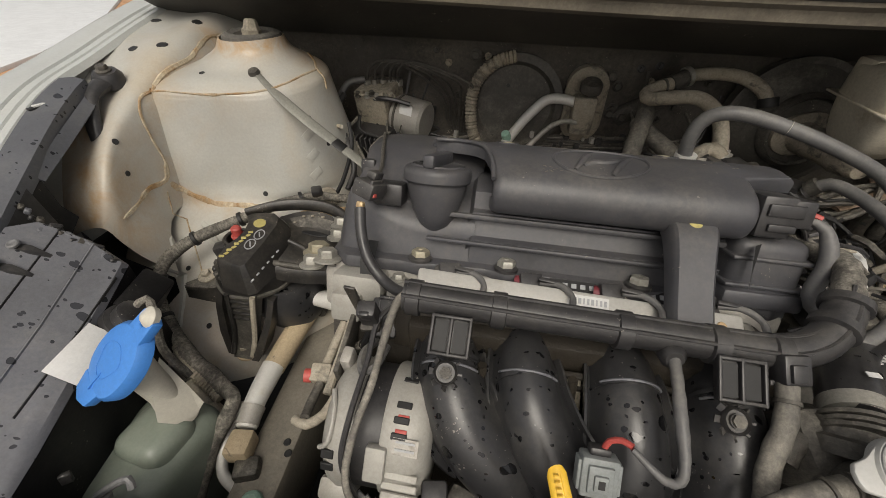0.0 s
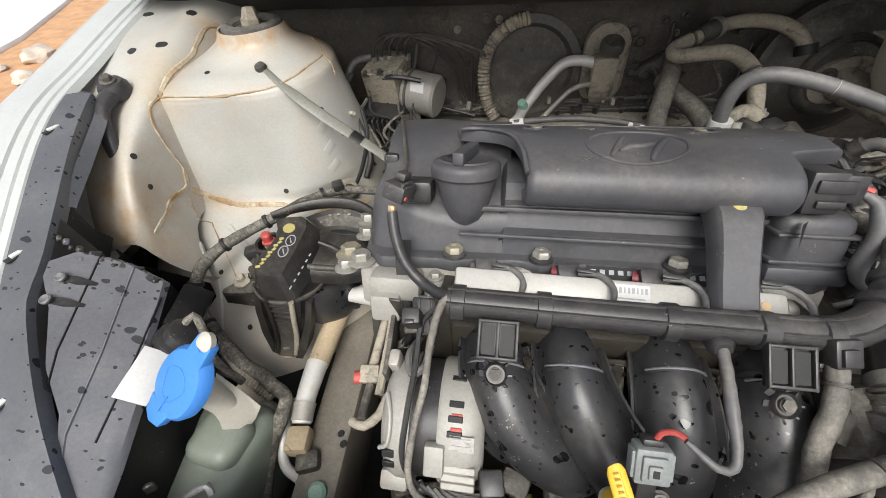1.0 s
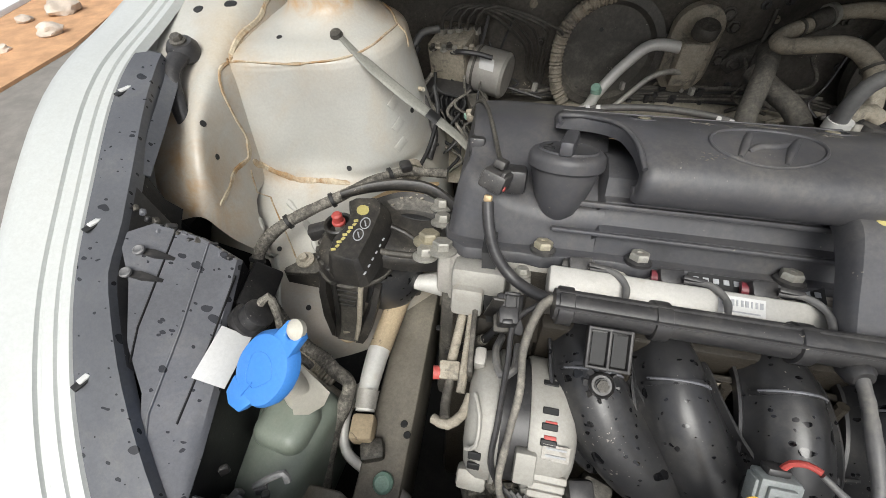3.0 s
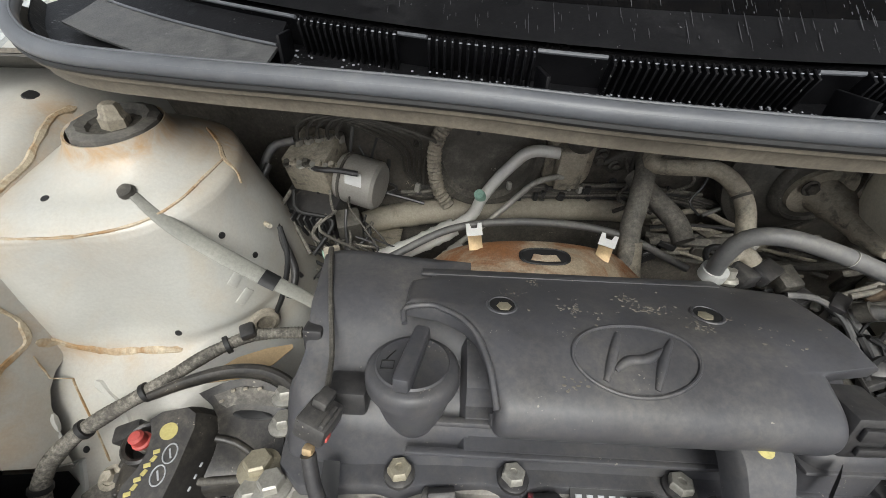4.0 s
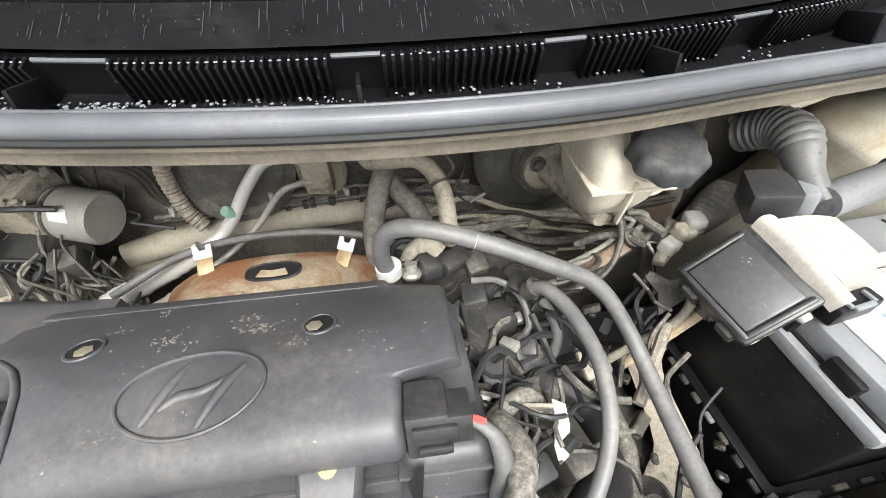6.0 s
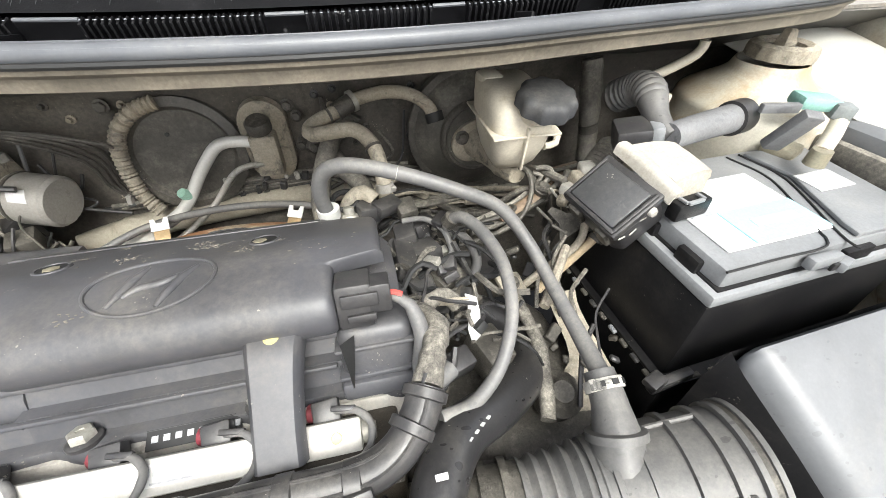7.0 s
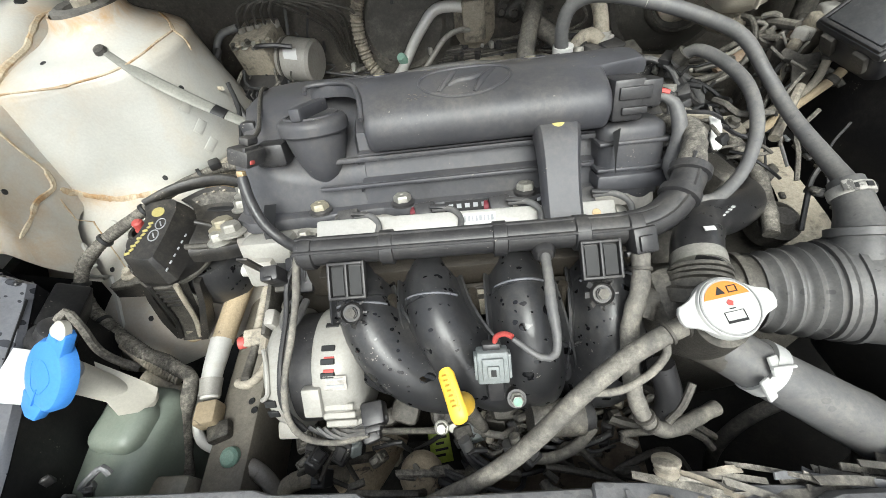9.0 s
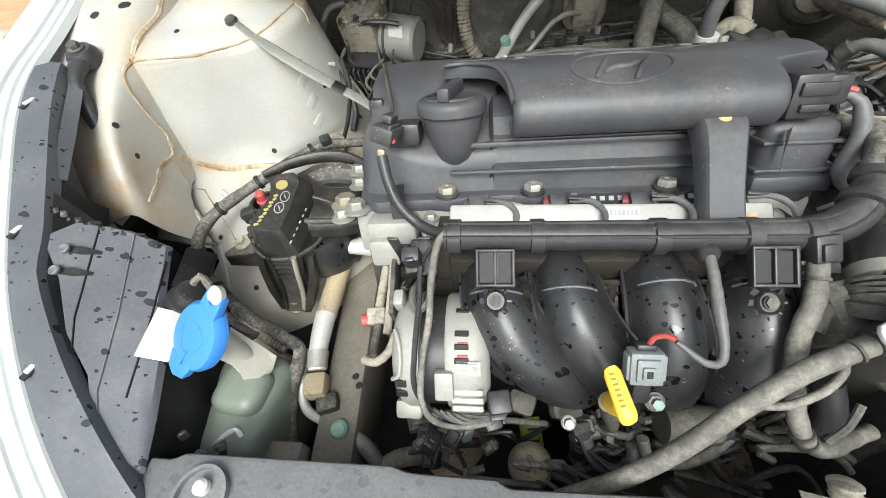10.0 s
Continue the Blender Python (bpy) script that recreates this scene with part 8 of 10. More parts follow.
part("plug_frame", joined(rbox((-0.182, -0.106, 0.8005), (0.003, 0.024, 0.004), (35, 0, 3), 0.0008), rbox((-0.170, -0.106, 0.8005), (0.003, 0.024, 0.004), (35, 0, 3), 0.0008), rbox((-0.176, -0.095, 0.8085), (0.014, 0.003, 0.004), (35, 0, 3), 0.0008)), PLASTIC, plugL)
part("plug_wire", tube([(-0.180, -0.122, 0.778), (-0.184, -0.145, 0.790), (-0.178, -0.165, 0.794), (-0.168, -0.160, 0.796), (-0.166, -0.135, 0.79)], 0.0035, 8), HOSE, plugL)
altloom = thing("alternator_loom", (-0.16, -0.2, 0.70), "grey wiring loom running down past the alternator", "wiring loom")
part("loom_run", tube([(-0.140, -0.122, 0.853), (-0.155, -0.128, 0.842), (-0.163, -0.148, 0.815), (-0.163, -0.180, 0.806), (-0.168, -0.212, 0.790), (-0.170, -0.234, 0.765), (-0.162, -0.243, 0.740), (-0.140, -0.243, 0.722), (-0.112, -0.238, 0.724)], [0.0040, 0.0030, 0.0028, 0.0026], 10, 0.002, shape=ridge), HOSEDIRTY, altloom)
part("second_run", tube([(-0.150, -0.118, 0.838), (-0.172, -0.130, 0.82), (-0.174, -0.160, 0.803), (-0.176, -0.200, 0.788), (-0.177, -0.224, 0.765), (-0.165, -0.236, 0.74)], 0.0024, 8), PLASTIC, altloom)
for i in range(7):
    a = 0.9 * i
    part("stray_wire", tube([(-0.165 + 0.006 * i, -0.232, 0.735 - 0.004 * i), (-0.150 + 0.006 * i, -0.236 - 0.004 * math.sin(a), 0.722), (-0.125 + 0.005 * i, -0.232 + 0.005 * math.cos(a), 0.716 + 0.004 * i)], 0.0022, 6), HOSE, altloom)
part("loom_plug", rbox((-0.112, -0.236, 0.716), (0.016, 0.014, 0.016), (15, 0, 20), 0.003), PLASTIC, altloom)

# ---- fittings in front of the intake ----
# sensor lead and plug hanging in front of the timing end
sl = thing("sensor_plug", (-0.19, -0.125, 0.76), "black sensor plug and lead below the head corner", "plug")
part("plug_shell", rbox((-0.179, -0.133, 0.828), (0.015, 0.013, 0.030), (24, 0, 6), 0.002), PLASTIC, sl)
part("latch", rbox((-0.179, -0.141, 0.834), (0.008, 0.004, 0.014), (24, 0, 6), 0.001), HOSEBLACK, sl)
part("collar", rbox((-0.181, -0.127, 0.809), (0.017, 0.015, 0.006), (24, 0, 6), 0.0015), GRIME, sl)
part("lead", tube([(-0.181, -0.125, 0.808), (-0.186, -0.122, 0.79), (-0.196, -0.122, 0.768), (-0.213, -0.122, 0.750), (-0.232, -0.120, 0.725)], 0.004, 10, 0.003, shape=lambda s, k: 1 + 0.06 * math.sin(s * 2200)), HOSEBLACK, sl)
part("stay", rbox((-0.191, -0.126, 0.828), (0.009, 0.0025, 0.085), (24, 6, 0), 0.001), MOUNTBLACK, sl, "black steel stay")
part("tape_wrap", tube([(-0.196, -0.122, 0.768), (-0.206, -0.122, 0.757)], 0.0052, 10), TAPE, sl)
dip = thing("dipstick", (-0.02, -0.245, 0.70), "yellow plastic dipstick handle", "dipstick")
DA, DB = Vector((-0.0335, -0.2285, 0.8320)), Vector((-0.0240, -0.2600, 0.8195))
rows = []
for k, w, d in ((0.0, 0.0016, 0.0016), (0.03, 0.0044, 0.0032), (0.12, 0.0058, 0.0038), (0.35, 0.0058, 0.0038), (0.65, 0.0060, 0.0038), (0.88, 0.0062, 0.0038), (0.97, 0.0048, 0.0032), (1.0, 0.0018, 0.0016)):
    c = DA.lerp(DB, k)
    rows.append([c + Vector((0.95, 0.25, 0.18)) * (math.cos(a) * w) + Vector((0.0, 0.35, 0.92)) * (math.sin(a) * d) for a in (2 * math.pi * i / 16 for i in range(16))])
part("handle", loft(rows, closed=True, caps=True), YELLOW, dip, angle=60)
part("bulb", tube([DA.lerp(DB, 0.72) + Vector((0.0, 0.001, -0.003)), Vector((-0.0240, -0.2430, 0.803)), Vector((-0.0236, -0.2380, 0.790)), Vector((-0.0235, -0.2345, 0.780))], [0.0060, 0.0086, 0.0088, 0.0070], 18), YELLOW, dip)
part("grip_groove", tube([DA.lerp(DB, 0.16) + Vector((0.0012, 0.0014, 0.0034)), DA.lerp(DB, 0.86) + Vector((0.0012, 0.0014, 0.0034))], 0.0007, 6), YELLOW, dip)
for i in range(7):
    part("moulded_mark", rbox(DA.lerp(DB, 0.18 + 0.095 * i) + Vector((-0.0018, 0.0006, 0.0038)), (0.0030, 0.0012, 0.0009), (-20, 0, 15), 0.0), OCHRE, dip)
part("lower_collar", lathe([(0.0, -0.006), (0.0070, -0.006), (0.0078, 0.0), (0.0070, 0.006), (0.0, 0.006)], 18, aim((-0.0232, -0.2335, 0.777), (0.0, -0.25, 1))), NECK, dip)
part("dip_tube", tube([(-0.0232, -0.233, 0.776), (-0.020, -0.234, 0.755), (-0.012, -0.238, 0.73), (-0.012, -0.225, 0.68)], [0.007, 0.005, 0.005], 12), GRIME, dip)
gc = thing("grey_connector", (0.0, -0.215, 0.78), "grey electrical connector with a red sleeve", "connector")
part("shell", rbox((0, 0, 0), (0.024, 0.014, 0.026), bevel=0.002, frame_=Matrix.Translation((0.0005, -0.213, 0.799)) @ Matrix.Rotation(radians(-38), 4, "X")), GREYCONN, gc)
CG = Matrix.Translation((0.0005, -0.213, 0.799)) @ Matrix.Rotation(radians(-38), 4, "X")
part("latch_frame", joined(rbox((0, -0.008, 0.0), (0.016, 0.003, 0.018), bevel=0.001, frame_=CG), rbox((0, -0.010, -0.001), (0.009, 0.003, 0.010), bevel=0.001, frame_=CG)), GREYCONN, gc)
part("latch_window", rbox((0, -0.0118, -0.001), (0.004, 0.0008, 0.005), bevel=0, frame_=CG), INK, gc)
part("wing_rib", rbox((-0.0125, 0.0, 0.0), (0.003, 0.010, 0.020), bevel=0.001, frame_=CG), GREYCONN, gc)
part("wing_rib", rbox((0.0125, 0.0, 0.0), (0.003, 0.010, 0.020), bevel=0.001, frame_=CG), GREYCONN, gc)
part("wire_cap", rbox((0.0, 0.002, 0.015), (0.014, 0.010, 0.006), bevel=0.002, frame_=CG), PLASTIC, gc)
part("red_sleeve", tube([(0.003, -0.202, 0.812), (0.005, -0.200, 0.819), (0.011, -0.201, 0.824), (0.016, -0.205, 0.826)], 0.0021, 8), RED, gc)
part("black_base", rbox((0.002, -0.215, 0.775), (0.014, 0.02, 0.03), (-30, 0, 0), 0.003), PLASTIC, gc)
tw = thing("taped_lead", (0.045, -0.18, 0.80), "grey taped lead from the wiring duct to the connector", "cable")
part("lead_body", tube([(0.048, -0.140, 0.846), (0.048, -0.160, 0.842), (0.047, -0.185, 0.833), (0.048, -0.205, 0.822), (0.045, -0.216, 0.816), (0.034, -0.218, 0.818), (0.016, -0.206, 0.825)], [0.0042, 0.0040, 0.0042, 0.0040, 0.0034, 0.0026, 0.002], 12, 0.004, shape=ridge), HOSE, tw)
part("lead_gland", lathe([(0, 0), (0.009, 0), (0.009, 0.010), (0.006, 0.014), (0, 0.014)], 14, aim((0.048, -0.136, 0.842), (0, -0.9, 0.3))), PLASTIC, tw)
gb = thing("green_bolt", (0.019, -0.227, 0.74), "zinc bolt with green paint on its head", "bolt")
part("bolt_head", lathe([(0, 0), (0.0060, 0.0), (0.0060, 0.002), (0.0046, 0.003), (0.0046, 0.008), (0, 0.008)], 6, aim((0.019, -0.224, 0.752), (0.0, -0.6, 0.8))), STEEL, gb)
part("green_paint", lathe([(0, 0.0081), (0.0038, 0.0081), (0.003, 0.0087), (0, 0.0089)], 10, aim((0.019, -0.224, 0.752), (0.0, -0.6, 0.8))), GREEN, gb)
part("boss", lathe([(0, -0.02), (0.009, -0.02), (0.008, 0.0), (0, 0.0)], 18, aim((0.019, -0.224, 0.752), (0.0, -0.6, 0.8))), PLASTIC, gb)
for p, nrm, lab in (((-0.047, -0.236, 0.727), (0, -0.5, 0.85), "zinc bolt above the yellow-green tag"), ((-0.040, -0.225, 0.690), (0, -0.5, 0.8), "zinc bolt below the dipstick")):
    bolt(p, nrm, 0.0048, STEEL, "zinc_bolt", None, True, 0.007, lab)
tg = thing("inspection_tag", (-0.055, -0.235, 0.64), "yellow-green printed tag hanging on the engine", "tag")
part("tag_plate", rbox((-0.0665, -0.211, 0.568), (0.026, 0.042, 0.0012), (22, 0, 8), 0.0004), LIME, tg)
for i in range(5):
    part("print_bar", rbox((-0.0665 + 0.002 * (i % 2), -0.198 - 0.0062 * i, 0.5738 - 0.0025 * i), (0.016 - 0.003 * (i % 3), 0.0028, 0.0006), (22, 0, 8), 0.0), INK, tg)
of = thing("oil_filter", (-0.13, -0.23, 0.56), "tan dust-caked oil filter", "oil filter")
part("can", tube([(-0.126, -0.190, 0.566), (-0.129, -0.194, 0.565), (-0.150, -0.222, 0.560), (-0.178, -0.258, 0.553)], [0.022, 0.026, 0.0265, 0.0265], 28), TANCAKE, of)
part("handle_loop", tube([(-0.128, -0.214, 0.566), (-0.118, -0.214, 0.564), (-0.115, -0.222, 0.562), (-0.121, -0.230, 0.560), (-0.131, -0.230, 0.560)], 0.0022, 8), GRIMELIGHT, of)
solo("pulley_dome", lathe([(0.0, 0.014), (0.010, 0.013), (0.018, 0.006), (0.021, -0.004), (0.022, -0.012), (0.0, -0.012)], 26, aim((-0.076, -0.262, 0.660), (0, -0.4, 0.9))), TANCAKE, "tan dust-caked domed cover", "cover")
part("front_pan", thick(loft(smooth_rows([[(-0.025, -0.17, 0.64), (0.05, -0.175, 0.645), (0.16, -0.17, 0.65)], [(-0.025, -0.205, 0.59), (0.05, -0.21, 0.595), (0.16, -0.205, 0.60)], [(-0.025, -0.29, 0.575), (0.05, -0.29, 0.58), (0.16, -0.29, 0.585)]], 4)), 0.003), material("oily_brown_pan", (0.15, 0.115, 0.08), 0.6, dust=0.5, dust_color=(0.30, 0.24, 0.17), bump=0.5, dust_scale=35.0, vary=0.4, stain=(0.015, 0.012, 0.01), stain_amount=0.95, stain_scale=55.0, stain_range=(0.56, 0.60)), block, "oily brown exhaust side pan")
for x, y, z, s, rz in ((-0.045, -0.215, 0.705, 0.030, 10), (-0.085, -0.212, 0.700, 0.028, -15), (0.045, -0.222, 0.715, 0.030, 25), (0.066, -0.225, 0.708, 0.026, -20), (0.010, -0.215, 0.700, 0.026, 5), (-0.098, -0.215, 0.70, 0.020, 30)):
    part("boss", rbox((x, y, z), (s, s * 0.8, s * 0.6), (20, 10, rz), 0.006), GRIME, block)
st = thing("starter_solenoid", (0.05, -0.22, 0.69), "dark starter motor fittings below the intake", "starter")
part("solenoid", tube([(0.030, -0.232, 0.722), (0.075, -0.230, 0.716)], 0.016, 18), GRIME, st)
part("cap_end", lathe([(0, 0), (0.014, 0), (0.012, 0.010), (0, 0.012)], 16, aim((0.075, -0.230, 0.716), (1, 0, -0.1))), PLASTIC, st)
part("lead", tube([(0.015, -0.243, 0.715), (0.022, -0.255, 0.70), (0.045, -0.258, 0.695), (0.070, -0.250, 0.70), (0.085, -0.238, 0.715)], 0.005, 10), HOSEDIRTY, st)
part("heavy_lead", tube([(-0.03, -0.24, 0.70), (-0.02, -0.255, 0.68), (0.0, -0.262, 0.672), (0.012, -0.255, 0.685), (0.010, -0.245, 0.70)], 0.006, 10), HOSE, st)

dh = thing("coolant_pipe", (0.06, -0.25, 0.72), "dusty tan rubber hose slanting across the front", "hose")
part("hose_body", tube([(0.138, -0.205, 0.828), (0.118, -0.212, 0.824), (0.092, -0.222, 0.812), (0.062, -0.238, 0.794), (0.036, -0.254, 0.772), (0.010, -0.268, 0.750), (-0.020, -0.280, 0.732), (-0.06, -0.292, 0.715)], 0.0070, 16), HOSEDIRTY, dh)
vh = thing("bypass_hose", (0.12, -0.22, 0.72), "tan taped hose beside the coolant filler", "hose")
part("hose_body", tube([(0.120, -0.150, 0.842), (0.116, -0.172, 0.828), (0.106, -0.195, 0.808), (0.104, -0.218, 0.788), (0.108, -0.238, 0.768), (0.120, -0.250, 0.750), (0.140, -0.250, 0.738), (0.165, -0.240, 0.730), (0.185, -0.232, 0.726)], [0.0066, 0.0070, 0.0066, 0.0064, 0.0062, 0.006], 14, 0.004, shape=lambda s, k: 1 + 0.05 * math.sin(s * 330)), HOSEDIRTY, vh)
part("side_branch", tube([(0.070, -0.236, 0.790), (0.090, -0.236, 0.792), (0.112, -0.228, 0.800), (0.126, -0.216, 0.806), (0.124, -0.208, 0.815)], 0.003, 10), HOSEDIRTY, vh)
part("upper_plug", joined(rbox((0.121, -0.143, 0.848), (0.018, 0.017, 0.020), (-45, 0, 8), 0.002), rbox((0.121, -0.151, 0.853), (0.010, 0.004, 0.012), (-45, 0, 8), 0.001), rbox((0.121, -0.147, 0.838), (0.022, 0.006, 0.004), (-45, 0, 8), 0.001)), PLASTIC, vh)
part("thin_wire", tube([(0.150, -0.228, 0.775), (0.142, -0.240, 0.765), (0.132, -0.248, 0.752)], 0.003, 8), GRIME, vh)
part("printed_hose", tube([(0.128, -0.215, 0.785), (0.136, -0.232, 0.760), (0.134, -0.240, 0.735)], 0.010, 12), HOSEBLACK, vh)
th = thing("thermostat_housing", (0.15, -0.15, 0.77), "dirty aluminium thermostat housing", "housing")
part("body", joined(rbox((0.150, -0.168, 0.800), (0.05, 0.05, 0.05), (20, 0, 10), 0.012), lathe([(0.0, 0.0), (0.024, 0.0), (0.025, 0.010), (0.021, 0.012), (0.021, 0.022), (0, 0.022)], 24, aim((0.158, -0.178, 0.812), (0.1, 0.75, 0.6)))), GRIME, th)
for k in (0.0, 0.008, 0.016):
    part("ring", lathe([(0.0185, -0.001), (0.0215, -0.001), (0.0215, 0.0015), (0.0185, 0.0015)], 24, aim(Vector((0.160, -0.172, 0.826)) + Vector((0.002, 0.008, 0.003)) * (k * 60), (0.2, 0.9, 0.25))), GRIME, th)
part("small_elbow", tube([(0.118, -0.185, 0.805), (0.125, -0.175, 0.812), (0.138, -0.172, 0.812)], 0.010, 12), GRIME, th)

# front right: bellows bracket, fan cowl
fan = thing("fan_shroud", (0.25, -0.30, 0.50), "black radiator fan shroud in the dark gap", "fan shroud")
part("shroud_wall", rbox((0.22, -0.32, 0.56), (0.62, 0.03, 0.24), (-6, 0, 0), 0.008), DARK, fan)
part("shroud_ring", tube([Vector((0.33 + 0.085 * math.cos(a), -0.235 + 0.03 * math.sin(a), 0.565 + 0.095 * math.sin(a))) for a in (2 * math.pi * i / 30 for i in range(31))], 0.007, 10, 0.01), HOSEDIRTY, fan)
part("loom", tube([(0.36, -0.22, 0.60), (0.395, -0.235, 0.575), (0.40, -0.255, 0.54), (0.385, -0.27, 0.50)], 0.008, 10), HOSEDIRTY, fan)
bk = thing("front_bracket", (0.15, -0.30, 0.74), "dusty bracket clutter on the front beam", "bracket")
part("spring_cap", lathe([(0.0, 0.018), (0.010, 0.018), (0.0145, 0.015), (0.0145, 0.012), (0.011, 0.010), (0.013, 0.007), (0.011, 0.004), (0.013, 0.001), (0.011, -0.002), (0, -0.002)], 22, aim((0.108, -0.287, 0.778), (0.0, 0.75, 0.66)) @ Matrix.Scale(0.62, 4)), GRIMELIGHT, bk)
rng = random.Random(31)
for i in range(70):
    x, y, z = rng.uniform(0.06, 0.30), rng.uniform(-0.316, -0.280), rng.uniform(0.762, 0.780)
    a, ln_ = rng.uniform(-0.45, 0.10), rng.uniform(0.02, 0.070)
    w = rng.uniform(0.0015, 0.004)
    rows = []
    for k in range(5):
        t = k / 4
        p = Vector((x + ln_ * t * math.cos(a), y + ln_ * t * math.sin(a), z + 0.005 * math.sin(3.1 * t + i) - 0.004 * t))
        tw_ = rng.uniform(-0.7, 0.7)
        d = Vector((-math.sin(a) * w * math.cos(tw_), math.cos(a) * w * math.cos(tw_), w * math.sin(tw_)))
        rows.append([p - d, p + d])
    part("crumpled_strip", thick(loft(rows), 0.0012), rng.choice((GRIMELIGHT, GRIME, BEAMPL, TAPE, HOSEDIRTY, FLANGE)), bk)
part("base_plate", rbox((0.14, -0.312, 0.763), (0.16, 0.04, 0.010), (0, 0, -3), 0.003), BEAMPL, bk)
solo("beam_guard", rbox((0.30, -0.335, 0.775), (0.22, 0.07, 0.03), (0, 0, 0), 0.012), BEAMPL, "smooth grey plastic guard on the front beam", "guard")

# ---- right end of the engine ----
coil = thing("coil_connector", E(0.135, -0.02, -0.05), "black ribbed solenoid connector at the engine end", "connector")
CC = EM @ Matrix.Translation((0.132, -0.016, -0.030))
part("body", rbox((0, 0, 0), (0.026, 0.030, 0.034), bevel=0.003, frame_=CC), PLASTIC, coil)
part("cap_block", rbox((0.017, -0.004, 0.004), (0.018, 0.022, 0.022), bevel=0.002, frame_=CC), PLASTIC, coil)
part("latch", rbox((0.004, -0.0165, 0.006), (0.026, 0.003, 0.010), bevel=0.001, frame_=CC), PLASTIC, coil)
part("rib_plate", rbox((0.004, -0.0165, -0.008), (0.020, 0.003, 0.006), bevel=0.001, frame_=CC), PLASTIC, coil)
part("red_wire", tube([E(0.152, -0.022, -0.026), E(0.160, -0.024, -0.026), E(0.166, -0.026, -0.028)], 0.0022, 6), RED, coil)
part("lead", tube([E(0.158, -0.022, -0.030), E(0.170, -0.028, -0.036), E(0.176, -0.034, -0.060), E(0.172, -0.036, -0.088), E(0.180, -0.040, -0.10), E(0.196, -0.03, -0.098)], [0.003, 0.006, 0.0065, 0.0065, 0.008], 12), HOSE, coil)
stp = thing("end_cover", E(0.145, 0.0, -0.11), "black stepped end of the valve cover", "cover end")
part("end_box", rbox((0.143, 0.012, -0.079), (0.058, 0.078, 0.060), bevel=0.011, frame_=EM, seg=4), COVER, stp)
for z in (-0.066, -0.090):
    part("step_lip", rbox((0.143, 0.012, z), (0.063, 0.083, 0.004), bevel=0.0018, frame_=EM), COVER, stp)
part("lower_box", rbox((0.144, 0.010, -0.102), (0.064, 0.082, 0.016), bevel=0.004, frame_=EM), COVER, stp)
part("black_fin", loft([[E(0.118, -0.040, -0.052), E(0.128, -0.030, -0.052)], [E(0.121, -0.042, -0.075), E(0.125, -0.036, -0.075)], [E(0.122, -0.043, -0.088), E(0.123, -0.042, -0.088)]]), INK, stp)

clu = thing("engine_end_wiring", (0.20, 0.05, 0.78), "tangle of dusty plugs and leads at the engine end", "wiring loom")
random.seed(4)
for i, (x, y, z, sx, sy, sz, rz, m_) in enumerate((
    (0.150, 0.118, 0.870, 0.026, 0.022, 0.018, 20, PLASTIC), (0.170, 0.120, 0.872, 0.030, 0.018, 0.014, 35, PLASTIC), (0.190, 0.118, 0.866, 0.020, 0.024, 0.016, 10, GRIME),
    (0.185, 0.092, 0.850, 0.022, 0.026, 0.022, 0, PLASTIC), (0.205, 0.108, 0.848, 0.026, 0.020, 0.018, 25, PLASTIC), (0.200, 0.070, 0.838, 0.030, 0.030, 0.030, 15, PLASTIC),
    (0.178, 0.060, 0.842, 0.020, 0.050, 0.030, 0, PLASTIC), (0.215, 0.040, 0.832, 0.034, 0.030, 0.024, 30, GRIME), (0.190, 0.030, 0.830, 0.024, 0.030, 0.030, 5, PLASTIC),
    (0.225, 0.010, 0.825, 0.028, 0.030, 0.022, 40, GRIME), (0.190, -0.005, 0.822, 0.026, 0.024, 0.024, 12, PLASTIC), (0.235, 0.095, 0.85, 0.030, 0.020, 0.018, -20, GRIME),
    (0.255, 0.060, 0.82, 0.030, 0.030, 0.020, 15, PLASTIC), (0.240, -0.030, 0.80, 0.030, 0.040, 0.03, 20, GRIME), (0.205, -0.045, 0.815, 0.03, 0.02, 0.02, 20, PLASTIC))):
    part("plug", rbox((x, y, z), (sx, sy, sz), (12 * math.sin(i), 10 * math.cos(i), rz), 0.003), m_, clu)
for i in range(60):
    x, y, z = 0.165 + 0.08 * random.random(), -0.05 + 0.17 * random.random(), 0.825 + 0.040 * random.random()
    pts_ = [(x, y, z)]
    a = random.uniform(0, 6.28)
    for k in range(4):
        a += random.uniform(-0.9, 0.9)
        x, y, z = x + 0.013 * math.cos(a), y + 0.013 * math.sin(a), z + random.uniform(-0.010, 0.006)
        pts_.append((x, y, z))
    part("lead", tube(pts_, random.choice((0.0014, 0.0018, 0.0022, 0.003)), 6), random.choice((TAPE, PLASTIC, INK, PLASTIC, INK, GRIME)), clu)
for i in range(26):
    x, y, z = 0.168 + 0.07 * random.random(), -0.04 + 0.165 * random.random(), 0.832 + 0.036 * random.random()
    s = random.uniform(0.006, 0.013)
    part("small_plug", rbox((x, y, z), (s, s * random.uniform(0.8, 1.8), s * 0.8), (random.uniform(-30, 30), random.uniform(-30, 30), random.uniform(0, 180)), 0.0015), random.choice((PLASTIC, INK, GRIME, PLASTIC, PLASTIC, STEEL)), clu)
part("taped_branch", tube([(0.176, -0.020, 0.858), (0.188, -0.012, 0.862), (0.205, -0.005, 0.860), (0.214, -0.012, 0.850)], 0.0070, 12, shape=lambda s, k: 1 + 0.08 * math.sin(s * 500)), TAPE, clu)
part("loop_wire", tube([(0.183, 0.100, 0.865), (0.205, 0.095, 0.868), (0.222, 0.080, 0.862), (0.225, 0.055, 0.852), (0.212, 0.045, 0.848)], 0.0030, 8), HOSE, clu)
